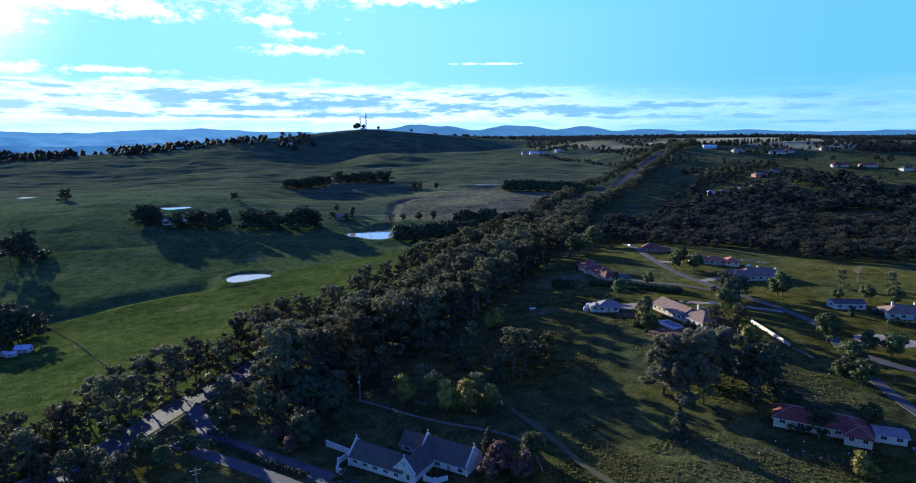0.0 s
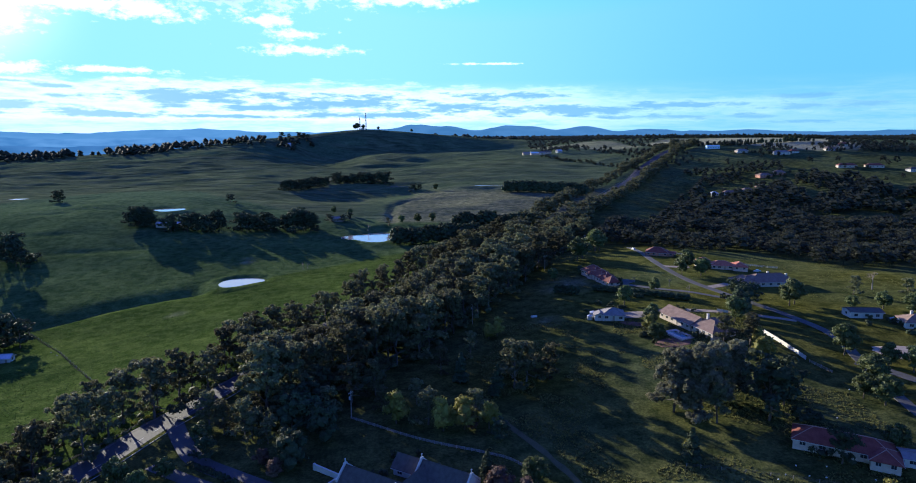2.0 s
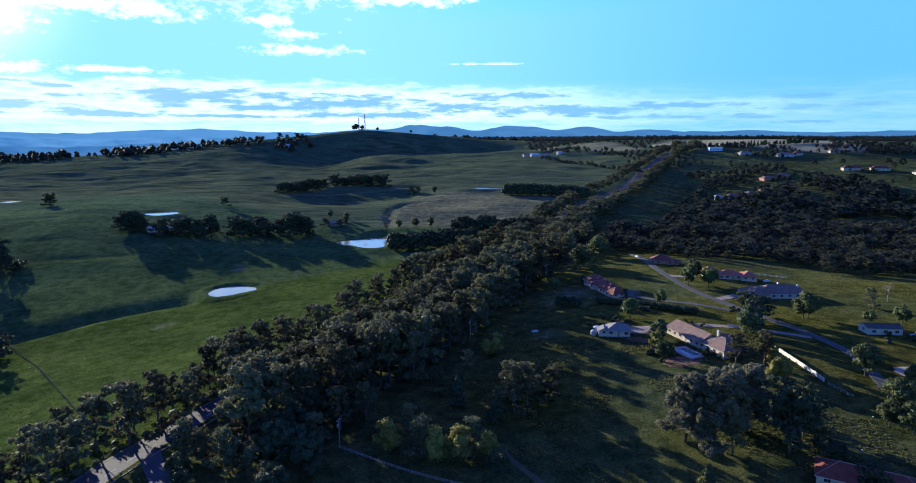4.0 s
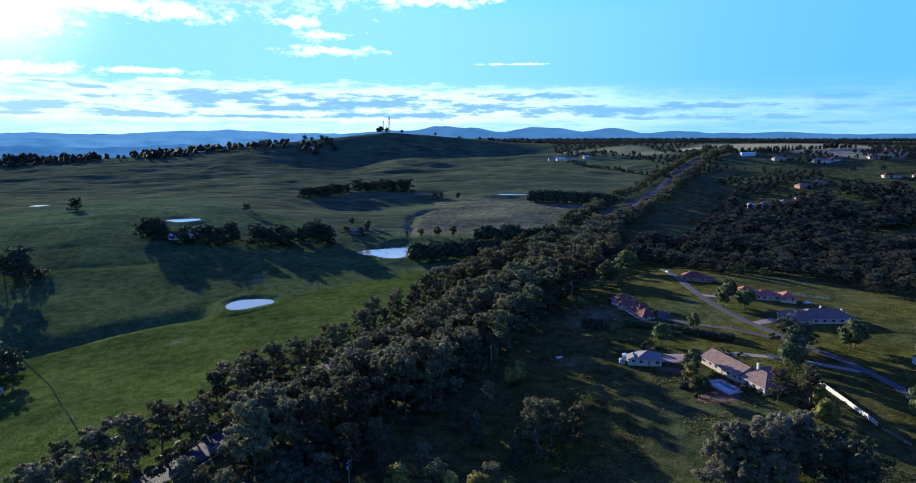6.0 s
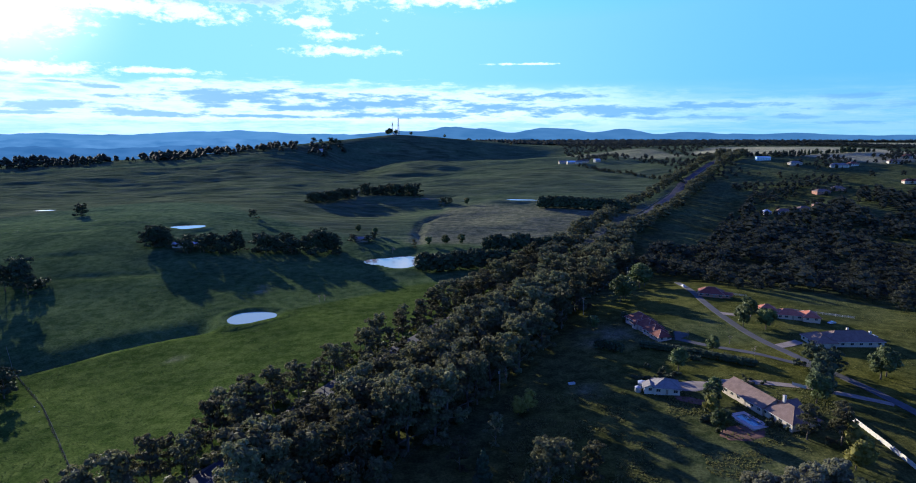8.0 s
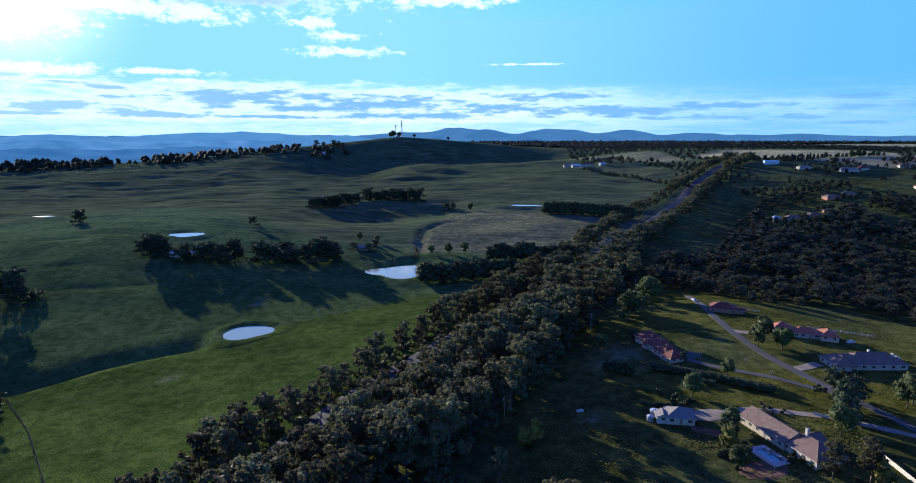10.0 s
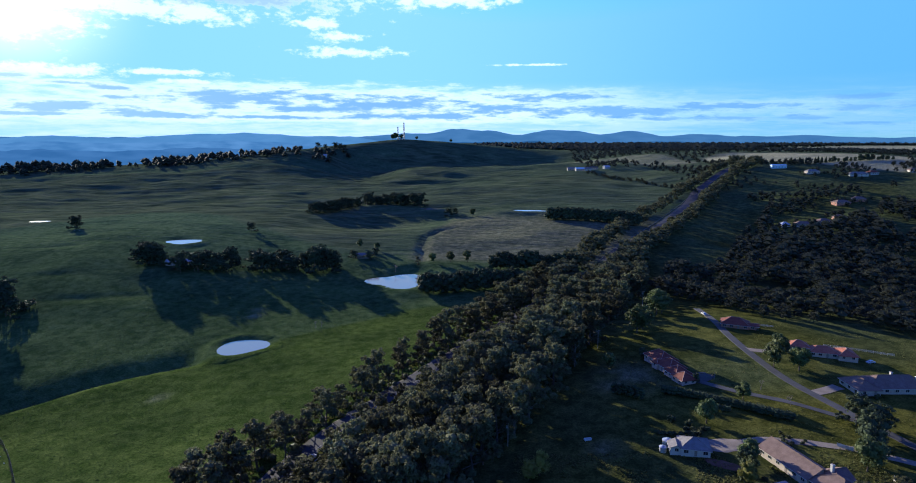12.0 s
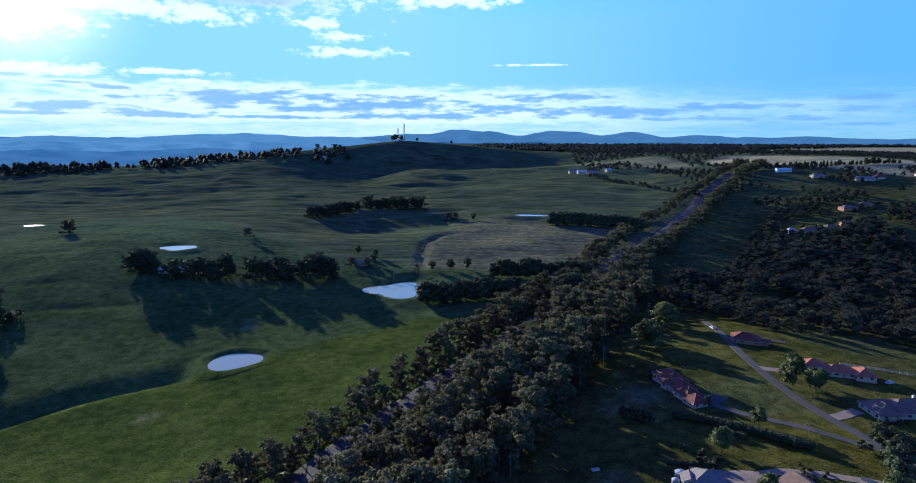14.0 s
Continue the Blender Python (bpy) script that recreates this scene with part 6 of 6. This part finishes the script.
def wire_fence(name, label, line, gap=6.0, high=1.15):
    top = tagged(new(name), label, "fence")
    pts = [p for p in dense(line, gap)]
    post = bmesh.new()
    bar(post, (0, 0, -0.4), (0, 0, high), 0.09, 5)
    first = part("post", post, TIMBER, top)
    first.matrix_basis = Matrix.Translation((pts[0].x, pts[0].y, g1(pts[0].x, pts[0].y)))
    for p in pts[1:]:
        o = new("post", first.data)
        o.parent = top
        o.matrix_basis = Matrix.Translation((p.x, p.y, g1(p.x, p.y)))
    bm = bmesh.new()
    for a, b in zip(pts, pts[1:]):
        for z in (0.4, 0.75, 1.08):
            bar(bm, (a.x, a.y, g1(a.x, a.y) + z), (b.x, b.y, g1(b.x, b.y) + z), 0.018, 3)
    part("wire", bm, LATTICE, top)


wire_fence("wire_fence", "post and wire fence down the pasture", ((-290, 396), (-252, 357), (-207, 317), (-137, 242)))
wire_fence("wire_fence", "post and wire fence across the hill", ((-560, 640), (-450, 668), (-360, 690)), 9)
wire_fence("wire_fence", "post and wire fence along the roadside pasture", ((-124, 222), (-106, 262), (-92, 300), (-70, 368)), 6)
wire_fence("wire_fence", "post and wire fence across the house paddock", ((66, 174), (92, 166), (112, 158)), 5)


def power_pole(x, y, high, deg):
    top = tagged(new("power_pole"), "grey timber power pole with a crossarm and insulators", "power pole", "roadside power poles")
    top.matrix_basis = pose(x, y, g1(x, y) - 0.3, 0, 0, deg)
    bm = bmesh.new()
    made = bmesh.ops.create_cone(bm, cap_ends=True, segments=8, radius1=0.19, radius2=0.13, depth=high, matrix=Matrix.Translation((0, 0, high / 2)))
    part("pole", bm, TIMBER, top)
    bm = bmesh.new()
    box(bm, (-1.3, -0.07, high - 0.75), (1.3, 0.07, high - 0.6), bevel=0.02)
    arm = part("crossarm", bm, TIMBER, top)
    bm = bmesh.new()
    box(bm, (-0.85, -0.06, high - 1.75), (0.85, 0.06, high - 1.62), bevel=0.02)
    part("crossarm", bm, TIMBER, top)
    for k in (-1.15, -0.45, 0.45, 1.15):
        bm = bmesh.new()
        bar(bm, (k, 0, high - 0.6), (k, 0, high - 0.38), 0.07, 6)
        part("insulator", bm, WHITE, arm)
    if deg > 40:
        bm = bmesh.new()
        bmesh.ops.create_cone(bm, cap_ends=True, segments=10, radius1=0.32, radius2=0.32, depth=0.95, matrix=Matrix.Translation((0, 0.5, high - 2.7)))
        part("transformer", bm, STEEL, top)
    return top


POLES = ((8, 308, 11, 62), (59, 415, 11, 30), (-36, 211, 10, 62), (106, 515, 11, 30), (-70, 150, 10, 30), (152, 620, 11, 30))
for q in POLES:
    power_pole(*q)
bm = bmesh.new()
for a, b in (((-36, 211, 10), (8, 308, 11)), ((8, 308, 11), (59, 415, 11)), ((59, 415, 11), (106, 515, 11)), ((106, 515, 11), (152, 620, 11))):
    for off in (-1.15, 0.45, 1.15):
        pa, pb = Vector((a[0] + off * 0.6, a[1] - off * 0.5, g1(a[0], a[1]) + a[2] - 0.7)), Vector((b[0] + off * 0.6, b[1] - off * 0.5, g1(b[0], b[1]) + b[2] - 0.7))
        prev = pa
        for k in range(1, 13):
            u = k / 12
            q = pa.lerp(pb, u) - Vector((0, 0, 1.6 * 4 * u * (1 - u)))
            bar(bm, prev, q, 0.012, 3)
            prev = q
lines = new("power_lines")
tagged(lines, "thin sagging power lines between the poles", "power line")
part("wire", bm, LATTICE, lines)


def lattice_tower(x, y, high, wide, dishes, label):
    top = tagged(new("radio_tower"), label, "radio tower", "towers on the hill")
    top.matrix_basis = pose(x, y, g1(x, y) - 0.5, 0, 0, 20)
    for sx_, sy_ in ((-1, -1), (1, -1), (1, 1), (-1, 1)):
        bm = bmesh.new()
        bar(bm, (sx_ * wide / 2, sy_ * wide / 2, 0), (sx_ * wide / 5, sy_ * wide / 5, high), 0.36, 4)
        part("leg", bm, LATTICE, top)
    bm = bmesh.new()
    n = int(high / 4)
    for k in range(n):
        z0, z1 = high * k / n, high * (k + 1) / n
        w0, w1 = wide / 2 - wide * 0.3 * k / n, wide / 2 - wide * 0.3 * (k + 1) / n
        ring0 = [(-w0, -w0, z0), (w0, -w0, z0), (w0, w0, z0), (-w0, w0, z0)]
        ring1 = [(-w1, -w1, z1), (w1, -w1, z1), (w1, w1, z1), (-w1, w1, z1)]
        for i in range(4):
            bar(bm, ring0[i], ring1[(i + 1) % 4], 0.19, 3)
            bar(bm, ring1[i], ring1[(i + 1) % 4], 0.19, 3)
    part("bracing", bm, LATTICE, top)
    for k in range(dishes):
        bm = bmesh.new()
        z = high * (0.98 - 0.13 * k)
        for i in range(3):
            w = i / 3 * math.tau + k
            box(bm, (-0.35, wide * 0.34, -1.4), (0.35, wide * 0.34 + 0.5, 1.4), Matrix.Translation((0, 0, z)) @ pose(0, 0, 0, 0, 0, math.degrees(w)))
            bar(bm, (0, 0, z), (math.sin(-w) * wide * 0.34, math.cos(w) * wide * 0.34, z), 0.12, 4)
        part("antenna_array", bm, LATTICE, top, "ring of dull panel antennas")
    bm = bmesh.new()
    bar(bm, (0, 0, high - 1), (0, 0, high + 6), 0.12, 4)
    part("mast", bm, LATTICE, top)


lattice_tower(-276, 1872, 48, 5.0, 4, "tall steel lattice radio tower with antenna arrays")
lattice_tower(-294, 1874, 36, 4.0, 2, "shorter steel lattice radio tower with antenna arrays")
house("equipment_hut", "low pale equipment hut at the foot of the towers", -284, 1860, 5, ((0, 0, 0, 10, 6, 3.0, 0.8, "gable", (2, 0, 2, 0), None),), WHITE, STEEL)


# ---------------------------------------------------------------- vehicles and hedges
def car(x, y, deg, mat, label):
    top = tagged(new("car"), label, "car")
    top.matrix_basis = pose(x, y, g1(x, y) + 0.16, 0, 0, deg)
    prof = [(-2.2, 0.35), (-2.25, 0.75), (-1.9, 0.95), (-1.3, 1.0), (-0.75, 1.45), (0.85, 1.45), (1.55, 1.0), (2.2, 0.9), (2.3, 0.6), (2.25, 0.35)]
    n = len(prof)
    v = [(px, -0.86 + (0.14 if pz > 1.2 else 0), pz) for px, pz in prof] + [(px, 0.86 - (0.14 if pz > 1.2 else 0), pz) for px, pz in prof]
    bm = faces_bm(v, [tuple(range(n)), tuple(range(2 * n - 1, n - 1, -1))] + [(i, (i + 1) % n, n + (i + 1) % n, n + i) for i in range(n)])
    part("body", bm, mat, top)
    bm = bmesh.new()
    for s in (-1, 1):
        box(bm, (-0.7, s * 0.80 - 0.02, 1.05), (0.9, s * 0.80 + 0.02, 1.36))
    box(bm, (-1.16, -0.62, 1.05), (-0.98, 0.62, 1.36), Matrix.Identity(4))
    box(bm, (1.12, -0.62, 1.05), (1.3, 0.62, 1.36), Matrix.Identity(4))
    part("glass", bm, GLASS, top, "dark car windows")
    for wx in (-1.4, 1.4):
        for wy in (-0.85, 0.85):
            bm = bmesh.new()
            bmesh.ops.create_cone(bm, cap_ends=True, segments=14, radius1=0.33, radius2=0.33, depth=0.22, matrix=Matrix.Translation((wx, wy, 0.17)) @ Matrix.Rotation(math.pi / 2, 4, "X"))
            wheel = part("wheel", bm, RUBBER, top, "black tyre")
            bm = bmesh.new()
            bmesh.ops.create_cone(bm, cap_ends=True, segments=10, radius1=0.2, radius2=0.2, depth=0.25, matrix=Matrix.Translation((wx, wy, 0.17)) @ Matrix.Rotation(math.pi / 2, 4, "X"))
            part("rim", bm, STEEL, wheel)


car(136.5, 478, 100, CAR_WHITE, "white car parked at the lane's end")
car(133, 163, -20, CAR_DARK, "dark car parked on the grass by the cottage")
car(197, 366, 10, CAR_WHITE, "white car parked behind the long house")
car(199, 280, -30, CAR_WHITE, "white car parked before the tiled house")
car(189, 389, 20, CAR_WHITE, "white car parked beside the orange-roofed house")
car(-69, 304, 64, CAR_WHITE, "white car on the main road among the gums")
car(-116, 172, 62, CAR_WHITE, "white car on the main road")


def clipped_hedge(line, high, wide, label, seed=3):
    """A dense dark hedge with an uneven top."""
    rnd = np.random.RandomState(seed)
    sh = Shell()
    for p in dense(line, 1.3):
        for k in range(2):
            c_ = (p.x + rnd.randn() * 0.3, p.y + rnd.randn() * 0.3, g1(p.x, p.y) + high * (0.35 + 0.35 * k))
            sh.clump(c_, (wide * 0.62, wide * 0.62, high * 0.42), 40, 0.42, rnd, 0.85)
    return tagged(new("hedge", sh.mesh("hedge", LEAF["pine"])), label, "hedge")


clipped_hedge(((78, 350), (90, 343), (105, 332), (120, 321)), 3.6, 3.2, "dense dark hedge across the house lot")
clipped_hedge(((-80, 183.5), (-62, 171.8), (-44, 161)), 1.2, 1.5, "low dark hedge between the side road and the lane", 8)
clipped_hedge(((96, 332), (99, 330)), 2.4, 2.4, "short piece of dark hedge", 5)
clipped_hedge(((192, 262), (204, 258), (216, 257)), 1.8, 1.8, "low dark hedge before the tiled house", 6)
clipped_hedge(((66, 313), (76, 312), (86, 315)), 1.1, 1.6, "low rows of garden planting behind the shed house", 7)


def stock_trough(x, y, deg):
    """A white water trough with a hollow, on two feet."""
    top = tagged(new("stock_trough"), "white concrete stock trough on bare ground", "trough")
    top.matrix_basis = pose(x, y, g1(x, y), 0, 0, deg)
    bm = bmesh.new()
    for lo, hi in (((-1.5, -0.6, 0.15), (1.5, 0.6, 0.3)), ((-1.5, -0.6, 0.3), (1.5, -0.48, 0.85)), ((-1.5, 0.48, 0.3), (1.5, 0.6, 0.85)), ((-1.5, -0.48, 0.3), (-1.38, 0.48, 0.85)), ((1.38, -0.48, 0.3), (1.5, 0.48, 0.85))):
        box(bm, lo, hi)
    part("basin", bm, CAR_WHITE, top)
    for fx in (-1.1, 1.1):
        bm = bmesh.new()
        box(bm, (fx - 0.15, -0.5, -0.2), (fx + 0.15, 0.5, 0.15))
        part("foot", bm, CREAM, top)


stock_trough(39, 310, 20)


# ---------------------------------------------------------------- rough grass, stones and small clutter
def tussocks(name, label, box_, count, keep, low, high, mat, seed):
    """Rough grass: many small tufts of blades in one object."""
    rnd = np.random.RandomState(seed)
    xs, ys = rnd.uniform(box_[0], box_[2], count), rnd.uniform(box_[1], box_[3], count)
    ok = keep(xs, ys)
    verts, faces = [], []
    for x, y in zip(xs[ok], ys[ok]):
        z, h = g1(x, y), rnd.uniform(low, high)
        r = h * rnd.uniform(0.8, 1.6)
        for k in range(4):
            w = rnd.rand() * math.tau
            dx, dy = math.cos(w), math.sin(w)
            n = len(verts)
            verts += [(x - dy * r * 0.6, y + dx * r * 0.6, z - 0.05), (x + dy * r * 0.6, y - dx * r * 0.6, z - 0.05), (x + dx * r, y + dy * r, z + h)]
            faces.append((n, n + 1, n + 2))
    tagged(new(name, mesh_of(name, verts, faces, mat)), label, "grass", kind="stuff")


TUSSOCK = material("tussock_blades", (0.090, 0.098, 0.028), (0.185, 0.180, 0.060), 0.12, 0.9, 20, 0, through_light=0.5)
VERGE = material("verge_blades", (0.12, 0.13, 0.02), (0.22, 0.21, 0.045), 0.1, 0.9, 20, 0, through_light=0.3)
GRASS_BLADES = material("pasture_blades", (0.055, 0.090, 0.016), (0.100, 0.135, 0.030), 0.1, 0.9, 20, 0, through_light=0.3)


def off_roads(x, y):
    far_ = np.ones(np.shape(x), bool)
    for line, d_ in ((ROAD, 8), (LANE, 4), (SIDE_ROAD, 4), (SIDE_LANE, 3.5), (LOT_TRACK, 2)):
        far_ &= to_line(x, y, line)[0] > d_
    for q in PONDS:
        far_ &= pond_shape(x, y, q) > 1.25
    return far_


tussocks("tussock_grass", "rough tussock grass over the house paddock", (10, 140, 135, 300), 30000, lambda x, y: off_roads(x, y) & (value_noise(x, y, 14) + 0.4 * value_noise(x, y, 5) > 0.66), 0.16, 0.46, TUSSOCK, 4)
tussocks("verge_grass", "tall yellow-green grass along the road verge", (-120, 200, 30, 520), 16000, lambda x, y: (to_line(x, y, ROAD)[1] > 0) & (to_line(x, y, ROAD)[0] > 7.5) & (to_line(x, y, ROAD)[0] < 17) & (value_noise(x, y, 9) > 0.35), 0.3, 0.8, VERGE, 8)
tussocks("tussock_grass", "short rough grass between the house lots", (60, 280, 260, 470), 9000, lambda x, y: off_roads(x, y) & (value_noise(x, y, 16) > 0.5), 0.12, 0.35, TUSSOCK, 5)
tussocks("pasture_grass", "tufted green pasture grass", (-260, 200, 0, 540), 36000, lambda x, y: off_roads(x, y) & (to_line(x, y, ROAD)[1] > 0) & (value_noise(x, y, 22) + 0.5 * value_noise(x, y, 6) > 0.5), 0.10, 0.30, GRASS_BLADES, 6)
FENCE_GRASS = material("rank_fence_grass", (0.075, 0.070, 0.040), (0.13, 0.12, 0.07), 0.1, 0.9, 20, 0, through_light=0.2)
tussocks("fence_line_grass", "rank brown grass along the pasture fence", (-262, 240, -135, 368), 60000, lambda x, y: to_line(x, y, ((-290, 396), (-252, 357), (-207, 317), (-137, 242)))[0] < 0.3, 0.16, 0.42, FENCE_GRASS, 9)
rnd = random.Random(77)
for k, (x, y) in enumerate(((88, 166), (91, 168), (97, 167), (101, 166), (104, 171), (113, 164), (122, 196), (137, 214), (84, 163), (96, 172), (-205, 312), (-212, 318), (-479, 742), (-470, 738), (-466, 730), (-440, 712), (-425, 700))):
    bm = bmesh.new()
    bmesh.ops.create_icosphere(bm, subdivisions=1, radius=0.32)
    for v in bm.verts:
        v.co *= rnd.uniform(0.8, 1.15)
    me_ = bpy.data.meshes.new("pale_stone")
    bmesh.ops.scale(bm, vec=(1.0, 0.6, 0.75), verts=bm.verts)
    bm.to_mesh(me_)
    bm.free()
    me_.materials.append(FLEECE)
    o = tagged(new("pale_stone", me_), "small pale boulder lying in the grass", "stone", "boulders in the grass")
    o.matrix_basis = pose(x, y, g1(x, y) + 0.12, 0, 0, rnd.uniform(0, 360))
